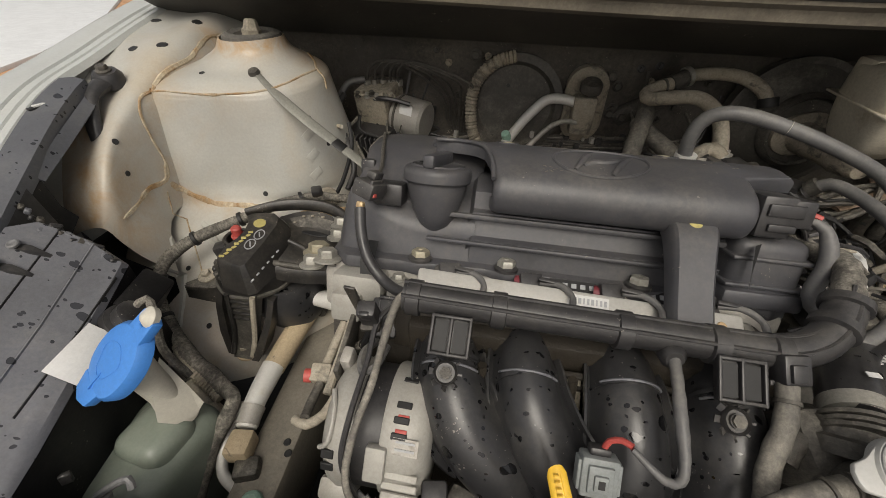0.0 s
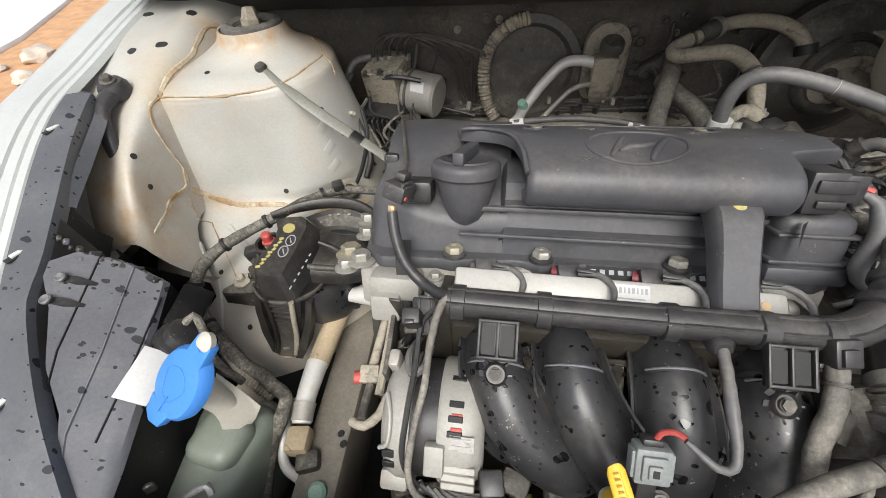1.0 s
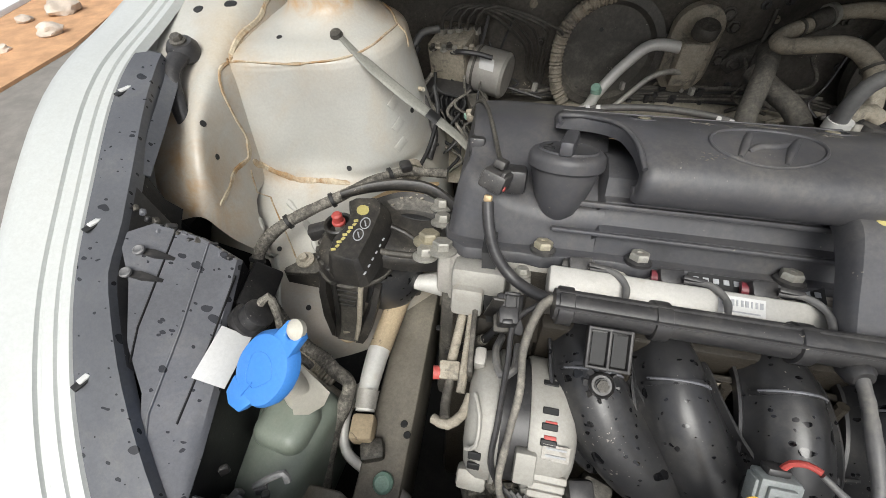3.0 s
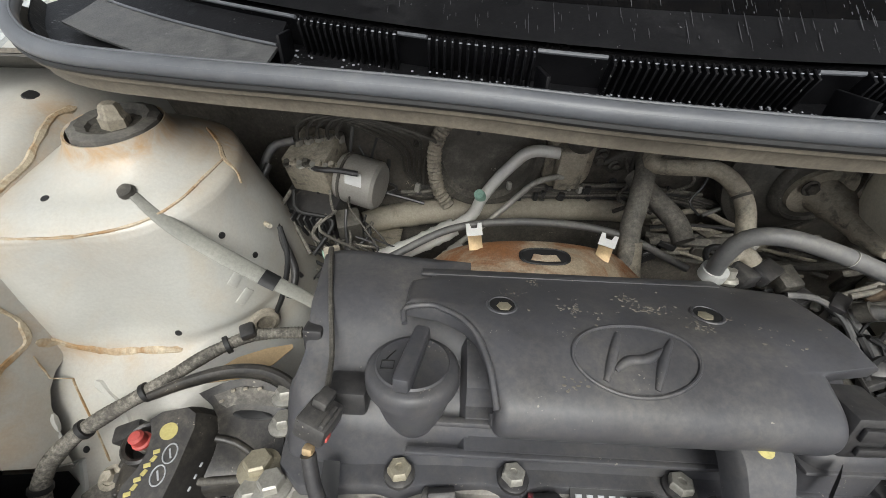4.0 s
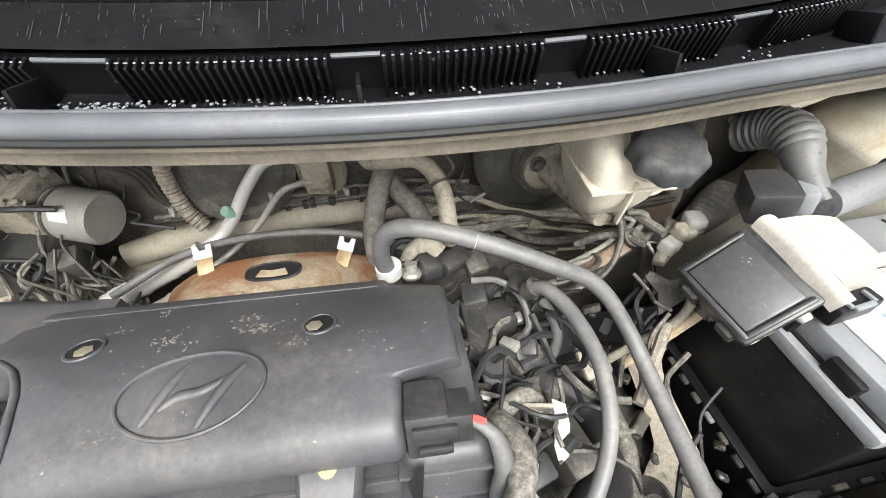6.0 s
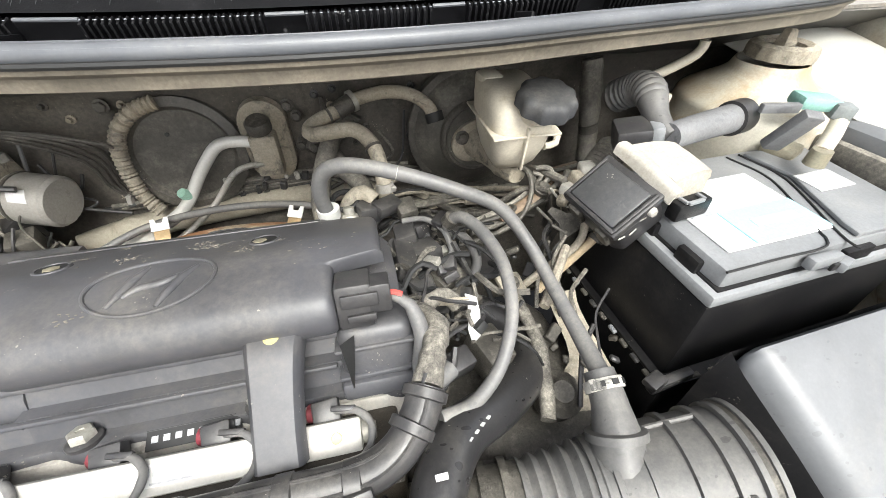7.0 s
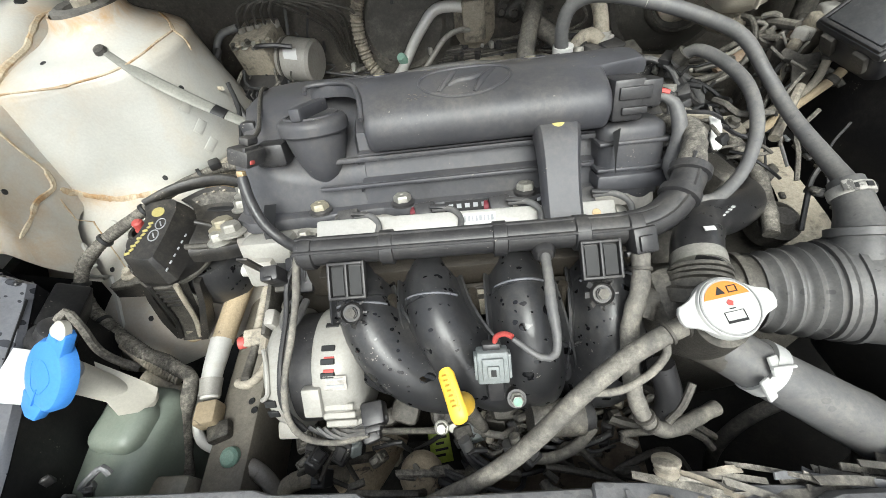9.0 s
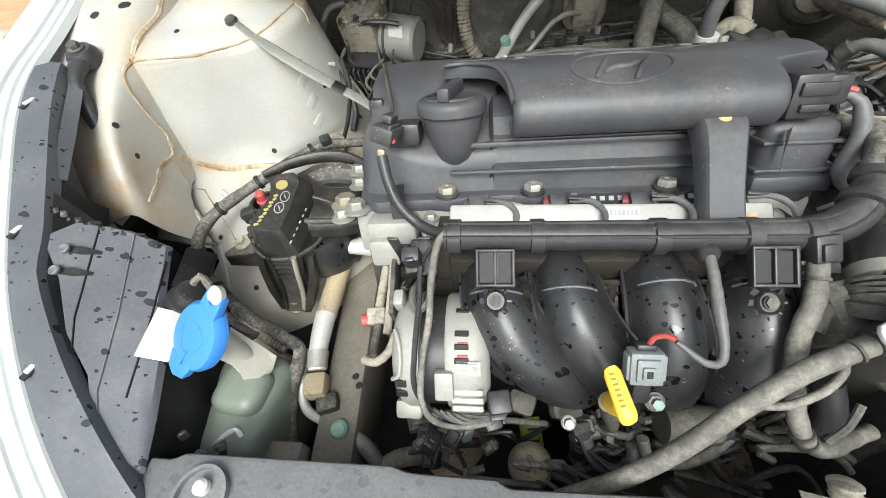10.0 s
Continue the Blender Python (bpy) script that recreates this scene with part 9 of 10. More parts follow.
part("wide_loop", tube([(0.225, 0.090, 0.852), (0.245, 0.080, 0.848), (0.252, 0.055, 0.838), (0.240, 0.035, 0.832), (0.222, 0.032, 0.835)], 0.005, 10), HOSE, clu)
wb = thing("pale_bracket", (0.22, -0.035, 0.82), "pale zinc angle bracket among the leads", "bracket")
part("upright", prism([(-0.006, 0.020), (0.004, 0.017), (0.0065, 0.004), (0.0055, -0.016), (-0.001, -0.022), (-0.0045, -0.010), (-0.003, 0.004)], -0.0012, 0.0012, Matrix.Translation((0.222, -0.030, 0.856)) @ Matrix.Rotation(radians(28), 4, "X") @ Matrix.Rotation(radians(-10), 4, "Z"), 0.0005), WHITECAP, wb, "dirty white plate")
part("top_bar", rbox((0.208, -0.014, 0.861), (0.030, 0.003, 0.009), (10, 0, -8), 0.001), GRIMELIGHT, wb)
vb = thing("end_bolt", (0.131, 0.109, 0.86), "zinc bolt at the rear cover corner", "bolt")
part("head", lathe([(0, 0), (0.008, 0), (0.0095, 0.003), (0.008, 0.006), (0.0055, 0.007), (0.0055, 0.014), (0, 0.014)], 16, aim((0.131, 0.109, 0.868), up)), STEEL, vb)
wp = thing("outlet_ring", (0.115, 0.125, 0.86), "black ring fitting behind the valve cover", "fitting")
part("ring", tube([Vector((0.128 + 0.013 * math.cos(a), 0.128 + 0.012 * math.sin(a), 0.880 + 0.003 * math.sin(a))) for a in (2 * math.pi * i / 20 for i in range(21))], 0.003, 8, 0.004), INK, wp)
part("elbow", tube([(0.125, 0.12, 0.865), (0.135, 0.13, 0.88), (0.148, 0.132, 0.885), (0.158, 0.126, 0.878)], 0.008, 12), GRIMELIGHT, wp)

gr = thing("gearbox_mount", (0.33, 0.0, 0.70), "tan dusty gearbox mount bracket", "bracket")
part("bracket_plate", loft(smooth_rows([[(0.345, 0.06, 0.755), (0.385, 0.06, 0.755)], [(0.345, 0.03, 0.750), (0.380, 0.035, 0.748)], [(0.340, -0.02, 0.745), (0.378, -0.02, 0.745)], [(0.318, -0.045, 0.742), (0.380, -0.055, 0.738)], [(0.318, -0.075, 0.735), (0.375, -0.08, 0.73)]], 3)), GRIMELIGHT, gr)
part("boss", lathe([(0.0, 0.01), (0.010, 0.01), (0.014, 0.004), (0.022, 0.0), (0.022, -0.02), (0, -0.02)], 22, aim((0.300, -0.070, 0.770), (0, -0.3, 1))), GRIME, gr)
part("loom", tube([(0.275, 0.06, 0.81), (0.288, 0.02, 0.80), (0.292, -0.03, 0.792), (0.283, -0.07, 0.785), (0.275, -0.095, 0.78)], 0.007, 10, 0.003, shape=ridge), TAPE, gr)
part("square_plate", rbox((0.285, 0.035, 0.812), (0.030, 0.026, 0.006), (20, 10, 15), 0.003), GRIMELIGHT, gr)
bolt((0.285, 0.034, 0.816), (0.1, -0.3, 1), 0.006, GRIME, "plate_bolt", gr)
part("slant_bar", tube([(0.345, 0.045, 0.845), (0.325, 0.020, 0.835), (0.30, -0.01, 0.825)], 0.005, 8), GRIMELIGHT, gr)

# ---- bulkhead hoses and fittings ----
hh = thing("heater_pipe", (0.15, 0.26, 0.86), "tan heater hose looping on the bulkhead", "hose")
part("upper_loop", tube([(0.135, 0.282, 0.918), (0.160, 0.292, 0.924), (0.195, 0.300, 0.926), (0.225, 0.290, 0.924), (0.245, 0.275, 0.914), (0.252, 0.262, 0.900)], 0.0085, 14), GRIMELIGHT, hh)
part("joint", tube([(0.128, 0.278, 0.914), (0.148, 0.288, 0.921)], 0.0115, 14), GRIME, hh)
part("joint_ring", lathe([(0.011, -0.003), (0.0135, -0.003), (0.0135, 0.003), (0.011, 0.003)], 18, aim((0.150, 0.289, 0.922), (0.9, 0.4, 0.25))), STEEL, hh)
part("return_bend", tube([(0.135, 0.280, 0.916), (0.108, 0.268, 0.910), (0.094, 0.255, 0.905), (0.098, 0.242, 0.903), (0.120, 0.230, 0.910), (0.146, 0.222, 0.914), (0.162, 0.205, 0.908), (0.170, 0.185, 0.895), (0.172, 0.165, 0.872), (0.173, 0.160, 0.855)], 0.0088, 14), GRIMELIGHT, hh)
part("hose_clamp", lathe([(0.0088, -0.005), (0.0104, -0.005), (0.0104, -0.003), (0.0098, 0.0), (0.0104, 0.003), (0.0104, 0.005), (0.0088, 0.005)], 22, aim((0.1725, 0.163, 0.868), (0.02, -0.3, -1))), ALU, hh)
part("clamp_lug", rbox((0.1805, 0.160, 0.868), (0.007, 0.009, 0.006), (0, 10, 20), 0.001), ALU, hh)
part("union", lathe([(0.0, -0.004), (0.0075, -0.004), (0.0075, 0.006), (0.011, 0.008), (0.011, 0.018), (0.0, 0.018)], 18, aim((0.173, 0.160, 0.856), (0.02, -0.2, -1))), PLASTIC, hh)
part("end_cuff", lathe([(0.010, -0.006), (0.012, -0.006), (0.012, 0.006), (0.010, 0.006)], 16, aim((0.252, 0.263, 0.902), (0.2, -0.4, -0.9))), INK, hh)
hv = thing("heater_valve", (0.11, 0.28, 0.80), "black heater stub hoses through a bulkhead plate", "hose")
part("diamond_plate", loft([[Vector((0.115 + 0.040 * k * ca, y, 0.862 + 0.030 * k * cb)) for ca, cb in ((-1, -0.5), (-0.6, -0.9), (0.7, 0.1), (1, 0.6), (0.6, 0.95), (-0.7, 0.0))] for y, k in ((0.335, 1.1), (0.325, 1.08), (0.322, 0.9))], closed=True, caps=True), GRIME, hv)
part("stub_hose", tube([(0.120, 0.320, 0.872), (0.112, 0.285, 0.868), (0.100, 0.250, 0.850), (0.092, 0.225, 0.825), (0.092, 0.205, 0.80), (0.095, 0.19, 0.775)], 0.0125, 14), HOSEDIRTY, hv)
part("pale_stub", tube([(0.094, 0.215, 0.812), (0.096, 0.195, 0.785), (0.100, 0.180, 0.765)], 0.0132, 14), GRIMELIGHT, hv)
part("second_hose", tube([(0.108, 0.300, 0.850), (0.125, 0.265, 0.842), (0.145, 0.235, 0.832), (0.152, 0.210, 0.82)], 0.0125, 14), HOSEDIRTY, hv)
for p in ((0.088, 0.318, 0.850), (0.146, 0.318, 0.880), (0.072, 0.332, 0.892), (0.070, 0.330, 0.850)):
    bolt(p, (0, -1, 0.15), 0.006, GRIME, "plate_bolt", hv)
for p in ((0.075, 0.336, 0.855), (0.062, 0.338, 0.905), (-0.150, 0.330, 0.925)):
    bolt(p, (0, -1, 0.12), 0.007, GRIME, "bulkhead_bolt", None, True, 0.006, "dusty bolt in the bulkhead")
lw = thing("wiring_bundle", (0.0, 0.30, 0.77), "bundle of dusty pipes and leads along the bulkhead", "wiring loom")
for i in range(6):
    part("lead", tube([(-0.22 + 0.01 * i, 0.318, 0.786 + 0.003 * (i % 3)), (-0.12, 0.326, 0.780 + 0.004 * i), (0.0, 0.327 - 0.001 * (i % 2), 0.778 + 0.0055 * i), (0.12, 0.326, 0.785 + 0.0055 * i), (0.22, 0.315, 0.785 + 0.005 * i)], 0.0022 + 0.0005 * (i % 3), 8, 0.012), (TAPE, PLASTIC, HOSEDIRTY)[i % 3], lw)
gut = thing("abs_leads", (-0.27, 0.24, 0.76), "black leads and plugs below the hydraulic unit", "wiring loom")
part("main_plug", rbox((-0.255, 0.232, 0.800), (0.030, 0.03, 0.04), (10, 0, 20), 0.004), GRIME, gut)
random.seed(9)
for i in range(34):
    x, y, z = random.uniform(-0.34, -0.22), random.uniform(0.22, 0.27), random.uniform(0.77, 0.85)
    part("lead", tube([(x, y, z), (x + random.uniform(-0.02, 0.03), y - 0.02, z - 0.015), (x + random.uniform(0, 0.05), y - random.uniform(0.02, 0.05), z - 0.03), (x + 0.03, y - 0.06, z - 0.05)], random.choice((0.0013, 0.0019, 0.0026)), 7), random.choice((TAPE, PLASTIC, GRIME, INK, PLASTIC)), gut)
part("edge_lead", tube([(-0.345, 0.255, 0.875), (-0.352, 0.235, 0.86), (-0.335, 0.205, 0.845), (-0.315, 0.175, 0.828), (-0.302, 0.155, 0.80), (-0.305, 0.13, 0.78)], 0.0045, 10), PLASTIC, gut)
part("loop_lead", tube([(-0.32, 0.285, 0.89), (-0.345, 0.275, 0.885), (-0.356, 0.255, 0.860), (-0.345, 0.240, 0.83)], 0.005, 10), HOSE, gut)
part("floor_patch", thick(loft(smooth_rows([[(-0.34, 0.18, 0.70), (-0.22, 0.18, 0.705)], [(-0.33, 0.24, 0.745), (-0.20, 0.24, 0.745)], [(-0.32, 0.31, 0.735), (-0.20, 0.31, 0.725)]], 3)), 0.003), GRIMELIGHT, bay, "dusty ledge below the hydraulic unit")

# ---- right rear corner ----
rr = thing("wiper_tube", (0.51, 0.09, 0.90), "grey plastic cable tube behind the battery", "conduit")
part("tube_body", tube([(0.452, 0.082, 0.938), (0.50, 0.095, 0.938), (0.555, 0.108, 0.938)], [0.0135, 0.0145, 0.0155], 20), BEAMPL, rr)
part("end_ring", lathe([(0.0155, -0.008), (0.0185, -0.008), (0.0185, 0.012), (0.0155, 0.012)], 24, aim((0.552, 0.107, 0.938), (1, 0.25, 0))), PLASTIC, rr)
part("curve_hose", tube([(0.454, 0.082, 0.938), (0.452, 0.105, 0.948), (0.458, 0.135, 0.962), (0.462, 0.160, 0.958), (0.455, 0.185, 0.94)], [0.009, 0.012, 0.017, 0.018, 0.018], 16, 0.002, shape=lambda s, k: 1 + (0.05 * math.sin(s * 1000) if k > 0.4 else 0)), DUCT, rr)
rb = thing("terminal_bracket", (0.58, 0.07, 0.90), "grey cable bracket with a teal connector", "bracket")
part("upright", rbox((0.583, 0.066, 0.938), (0.022, 0.012, 0.05), (25, 10, -10), 0.003), BEAMPL, rb)
part("fork", rbox((0.577, 0.085, 0.955), (0.040, 0.008, 0.010), (0, 0, -12), 0.002), BEAMPL, rb)
part("teal_plug", rbox((0.628, 0.092, 0.955), (0.042, 0.026, 0.014), (0, 5, -15), 0.004), material("teal_plastic", (0.25, 0.46, 0.40), 0.5, dust=0.15), rb, "pale teal connector")
part("dark_plug", rbox((0.646, 0.074, 0.950), (0.020, 0.018, 0.016), (0, 5, -30), 0.003), GREYCONN, rb)
part("cable", tube([(0.60, 0.04, 0.925), (0.625, 0.055, 0.935), (0.655, 0.075, 0.94)], 0.008, 12), RESERVOIR, rb)
part("terminal", lathe([(0, 0), (0.010, 0), (0.009, 0.016), (0, 0.016)], 14, Matrix.Translation((0.595, 0.036, 0.915))), GOLDBOLT, rb)
fr = thing("relay_cover", (0.72, 0.0, 0.86), "grey plastic relay cover beside the battery", "relay cover")
part("cover", rbox((0.735, 0.02, 0.90), (0.10, 0.16, 0.06), (0, 0, 6), 0.012), AIRBOX, fr)
part("edge_foam", rbox((0.678, 0.02, 0.895), (0.014, 0.15, 0.04), (0, 0, 6), 0.005), HOSEDIRTY, fr)
tbr = thing("tower_bracket", (0.50, 0.17, 0.93), "small tan bracket on the strut tower behind the battery", "bracket")
part("bracket", rbox((0.498, 0.165, 0.945), (0.05, 0.014, 0.012), (0, 20, 30), 0.003), RESERVOIR, tbr)
part("lever", tube([(0.46, 0.205, 0.94), (0.52, 0.205, 0.955), (0.565, 0.205, 0.975), (0.57, 0.205, 0.99)], 0.006, 10), RESERVOIR, tbr)
bw = thing("brake_pipes", (0.34, 0.15, 0.82), "thin steel brake pipes below the master cylinder", "pipes")
for i in range(4):
    part("pipe", tube([(0.325 + 0.006 * i, 0.185, 0.862), (0.345 + 0.004 * i, 0.165, 0.868 - 0.004 * i), (0.345, 0.14, 0.85 - 0.006 * i), (0.32 - 0.01 * i, 0.115, 0.83 - 0.006 * i), (0.27 - 0.01 * i, 0.11, 0.81)], 0.003, 8), GRIME, bw)
for pts, r in ((((0.359, 0.165, 0.867), (0.368, 0.16, 0.871), (0.376, 0.155, 0.865), (0.362, 0.15, 0.851), (0.33, 0.14, 0.835), (0.285, 0.13, 0.83)), 0.0034),
               (((0.355, 0.165, 0.862), (0.365, 0.16, 0.859), (0.353, 0.155, 0.847), (0.321, 0.145, 0.833), (0.274, 0.13, 0.828)), 0.003),
               (((0.373, 0.15, 0.863), (0.381, 0.145, 0.857), (0.353, 0.14, 0.835), (0.305, 0.13, 0.819), (0.265, 0.12, 0.819)), 0.0042)):
    part("bent_pipe", tube(list(pts), r, 9), HOSEDIRTY, bw)
part("ring_hook", tube([(0.362, 0.172, 0.925), (0.375, 0.165, 0.915), (0.372, 0.155, 0.905), (0.355, 0.150, 0.905)], 0.004, 8), RESERVOIR, bw)
part("zigzag_wire", tube([(0.325, 0.085, 0.87), (0.335, 0.07, 0.862), (0.330, 0.055, 0.868), (0.345, 0.05, 0.86)], 0.0018, 8), GRIME, bw)

# dusty sleeve, bracket and hoses between the brake cylinder and the battery
ds = thing("padded_sleeve", (0.50, 0.28, 0.78), "dust-caked padded sleeve standing against the bulkhead", "sleeve")
part("sleeve_body", tube([(0.484, 0.296, 0.95), (0.487, 0.29, 0.924), (0.491, 0.285, 0.887), (0.497, 0.28, 0.838), (0.502, 0.275, 0.780), (0.505, 0.272, 0.71)], [0.017, 0.019, 0.0175, 0.018, 0.016, 0.017], 16, 0.004, flat=0.7, shape=lambda s, k: 1 + 0.04 * math.sin(s * 190 + k)), HOSEDIRTY, ds)
part("sleeve_cuff", tube([(0.494, 0.283, 0.862), (0.4955, 0.2815, 0.850)], 0.0195, 16, flat=0.72), GRIME, ds)
cb = thing("cable_bracket", (0.38, 0.13, 0.77), "grimy pressed steel cable bracket beside the gearbox", "bracket")
BM_ = Matrix.Translation((0.377, 0.13, 0.827)) @ Matrix.Rotation(radians(80), 4, "X") @ Matrix.Rotation(radians(12), 4, "Y")
part("plate", prism([(-0.013, 0.030), (0.008, 0.021), (0.006, 0.002), (0.013, -0.018), (0.006, -0.034), (-0.004, -0.052), (-0.008, -0.006)], -0.0014, 0.0014, BM_, 0.0006), GRIME, cb)
part("pale_lip", tube([BM_ @ Vector(p) for p in ((-0.013, 0.030, 0.001), (0.008, 0.021, 0.001), (0.006, 0.002, 0.001), (0.013, -0.018, 0.001))], 0.0013, 6), GRIMELIGHT, cb)
part("spring_wire", tube([(0.358, 0.12, 0.867), (0.37, 0.12, 0.852), (0.386, 0.12, 0.836), (0.39, 0.12, 0.847), (0.398, 0.125, 0.850)], 0.0014, 8), DUSTYPALE, cb)
part("plate_bolt", lathe([(0, 0), (0.006, 0), (0.006, 0.004), (0, 0.005)], 6, aim((0.384, 0.127, 0.806), (0, -1, 0.3))), GRIMELIGHT, cb)
rb = thing("rusty_bracket", (0.43, 0.22, 0.80), "brown rusty bracket below the brake fluid reservoir", "bracket")
part("web", prism([(-0.035, 0.006), (0.022, 0.014), (0.030, -0.012), (0.010, -0.022), (-0.024, -0.016)], -0.002, 0.002, Matrix.Translation((0.432, 0.222, 0.820)) @ Matrix.Rotation(radians(60), 4, "X"), 0.001), material("brown_rusty_steel", (0.075, 0.045, 0.028), 0.8, dust=0.4, bump=0.5, vary=0.5), rb)
part("rib", tube([(0.405, 0.218, 0.826), (0.430, 0.217, 0.829), (0.455, 0.218, 0.832)], 0.0032, 8), GRIME, rb)
part("stay", tube([(0.43, 0.226, 0.815), (0.435, 0.24, 0.76), (0.44, 0.25, 0.70)], 0.007, 8), GRIME, rb)
for nm, pts, r in (("upper", ((0.374, 0.066, 0.876), (0.37, 0.06, 0.865), (0.368, 0.055, 0.845), (0.354, 0.05, 0.831), (0.331, 0.045, 0.821), (0.30, 0.04, 0.80)), 0.0042),
                   ("lower", ((0.392, 0.058, 0.850), (0.384, 0.055, 0.842), (0.366, 0.05, 0.829), (0.347, 0.045, 0.815), (0.32, 0.04, 0.79)), 0.0052)):
    hb = thing("drain_hose", pts[-1], "thin tan dusty hose beside the battery case", "hose")
    part("hose_run", tube(list(pts), r, 10), FOAM if nm == "lower" else GRIMELIGHT, hb)
    part("end_collar", lathe([(r * 0.9, -0.003), (r * 1.35, -0.003), (r * 1.35, 0.003), (r * 0.9, 0.003)], 14, aim(pts[1], Vector(pts[0]) - Vector(pts[1]))), GRIME, hb)

shift = thing("shift_linkage", (0.36, 0.10, 0.78), "rusty tan shift lever and cable ends on the gearbox", "linkage")
part("lever", tube([(0.302, 0.124, 0.829), (0.330, 0.134, 0.837), (0.358, 0.144, 0.845), (0.380, 0.152, 0.850)], [0.005, 0.0075, 0.0075, 0.006], 10, flat=0.5), material("rusty_tan_lever", (0.20, 0.135, 0.085), 0.8, dust=0.6, bump=0.4, vary=0.4, stain=(0.10, 0.05, 0.025), stain_amount=0.7, stain_scale=40.0), shift)
part("pivot", lathe([(0, 0.010), (0.006, 0.010), (0.0075, 0.006), (0.011, 0.005), (0.011, 0.0), (0, 0.0)], 18, aim((0.360, 0.144, 0.849), (0.1, -0.4, 1))), GRIME, shift)
for i, (x, y, z, sx, sy, sz, rz) in enumerate(((0.376, 0.098, 0.864, 0.022, 0.016, 0.014, 30), (0.390, 0.106, 0.872, 0.020, 0.018, 0.016, 10), (0.402, 0.112, 0.878, 0.018, 0.020, 0.018, -10), (0.366, 0.090, 0.856, 0.016, 0.012, 0.012, 45), (0.384, 0.118, 0.868, 0.016, 0.014, 0.014, 60))):
    part("cable_end", rbox((x + 0.004, y + 0.020, z), (sx, sy, sz), (15 * math.sin(i * 1.7), 12 * math.cos(i), rz), 0.004, seg=3), (DUSTYPALE, GRIMELIGHT, DUSTYPALE, GRIMELIGHT, GRIME)[i], shift)
part("rubber_boot", tube([(0.410, 0.134, 0.872), (0.430, 0.144, 0.880), (0.452, 0.156, 0.886)], [0.012, 0.016, 0.019], 16, 0.0012, shape=lambda s, k: 1 + 0.10 * math.sin(s * 1250)), HOSEDIRTY, shift, "dusty pleated boot")
for path, r, m_ in ((((0.350, 0.080, 0.846), (0.372, 0.070, 0.850), (0.386, 0.062, 0.846), (0.392, 0.048, 0.838)), 0.0035, GRIME), (((0.362, 0.128, 0.858), (0.350, 0.150, 0.850), (0.335, 0.165, 0.835), (0.320, 0.175, 0.815)), 0.0040, TAPE), (((0.380, 0.130, 0.868), (0.372, 0.160, 0.862), (0.366, 0.195, 0.850), (0.360, 0.225, 0.830)), 0.0050, HOSEDIRTY), (((0.270, 0.112, 0.838), (0.290, 0.112, 0.842), (0.310, 0.118, 0.842), (0.322, 0.132, 0.838), (0.318, 0.150, 0.828)), 0.0030, GRIME), (((0.402, 0.090, 0.870), (0.412, 0.074, 0.874), (0.420, 0.064, 0.872)), 0.0045, PLASTIC)):
    part("cable", tube(list(path), r, 9), m_, shift)
part("stay_plate", prism([(-0.022, -0.010), (0.018, -0.012), (0.022, 0.004), (0.006, 0.010), (-0.004, 0.026), (-0.012, 0.024), (-0.010, 0.006)], -0.0012, 0.0012, Matrix.Translation((0.360, 0.072, 0.852)) @ Matrix.Rotation(radians(35), 4, "X") @ Matrix.Rotation(radians(25), 4, "Z"), 0.0005), GRIME, shift)
rl = thing("relay_plug", (0.44, 0.10, 0.91), "black relay plug with a grey printed side", "relay")
part("plug_body", rbox((0.428, 0.104, 0.930), (0.034, 0.040, 0.030), (0, -12, -22), 0.004), PLASTIC, rl)
part("grey_side", rbox((0.4475, 0.0985, 0.9385), (0.012, 0.040, 0.022), (0, -12, -22), 0.003), BATTOP, rl)
part("print_bar", rbox((0.4490, 0.1010, 0.9500), (0.006, 0.012, 0.0008), (0, -12, -22), 0.0), INK, rl)

# ---- rain on the windscreen and cowl ----
random.seed(12)
drops = bmesh.new()
for i in range(2400):
    x = random.uniform(-0.45, 0.60)
    d = random.uniform(0.012, 0.20)
    k = d / 0.16
    p = Vector((x, glass_y(x) + 0.006 + d * 0.9, 1.0525 + 0.078 * k))
    r = random.uniform(0.00015, 0.00042)
    m = Matrix.Translation(p) @ Matrix.Rotation(radians(27), 4, "X") @ Matrix.Diagonal((r, r * random.choice((2, 4, 8, 16, 30)) * random.uniform(0.7, 1.2), r * 0.5, 1))
    bmesh.ops.create_icosphere(drops, subdivisions=1, radius=1.0, matrix=m)
streaks, drops = drops, bmesh.new()
for i in range(700):
    x = random.choice((random.uniform(-0.12, -0.02), random.uniform(-0.06, 0.11), random.uniform(-0.35, 0.45)))
    p = Vector((x, glass_y(x) - random.uniform(0.004, 0.030), 1.0275))
    r = random.choice((0.0003, 0.0005, 0.0007, 0.0012)) * random.uniform(0.8, 1.3)
    bmesh.ops.create_icosphere(drops, subdivisions=1, radius=1.0, matrix=Matrix.Translation(p) @ Matrix.Diagonal((r, r * 1.3, r * 0.6, 1)))
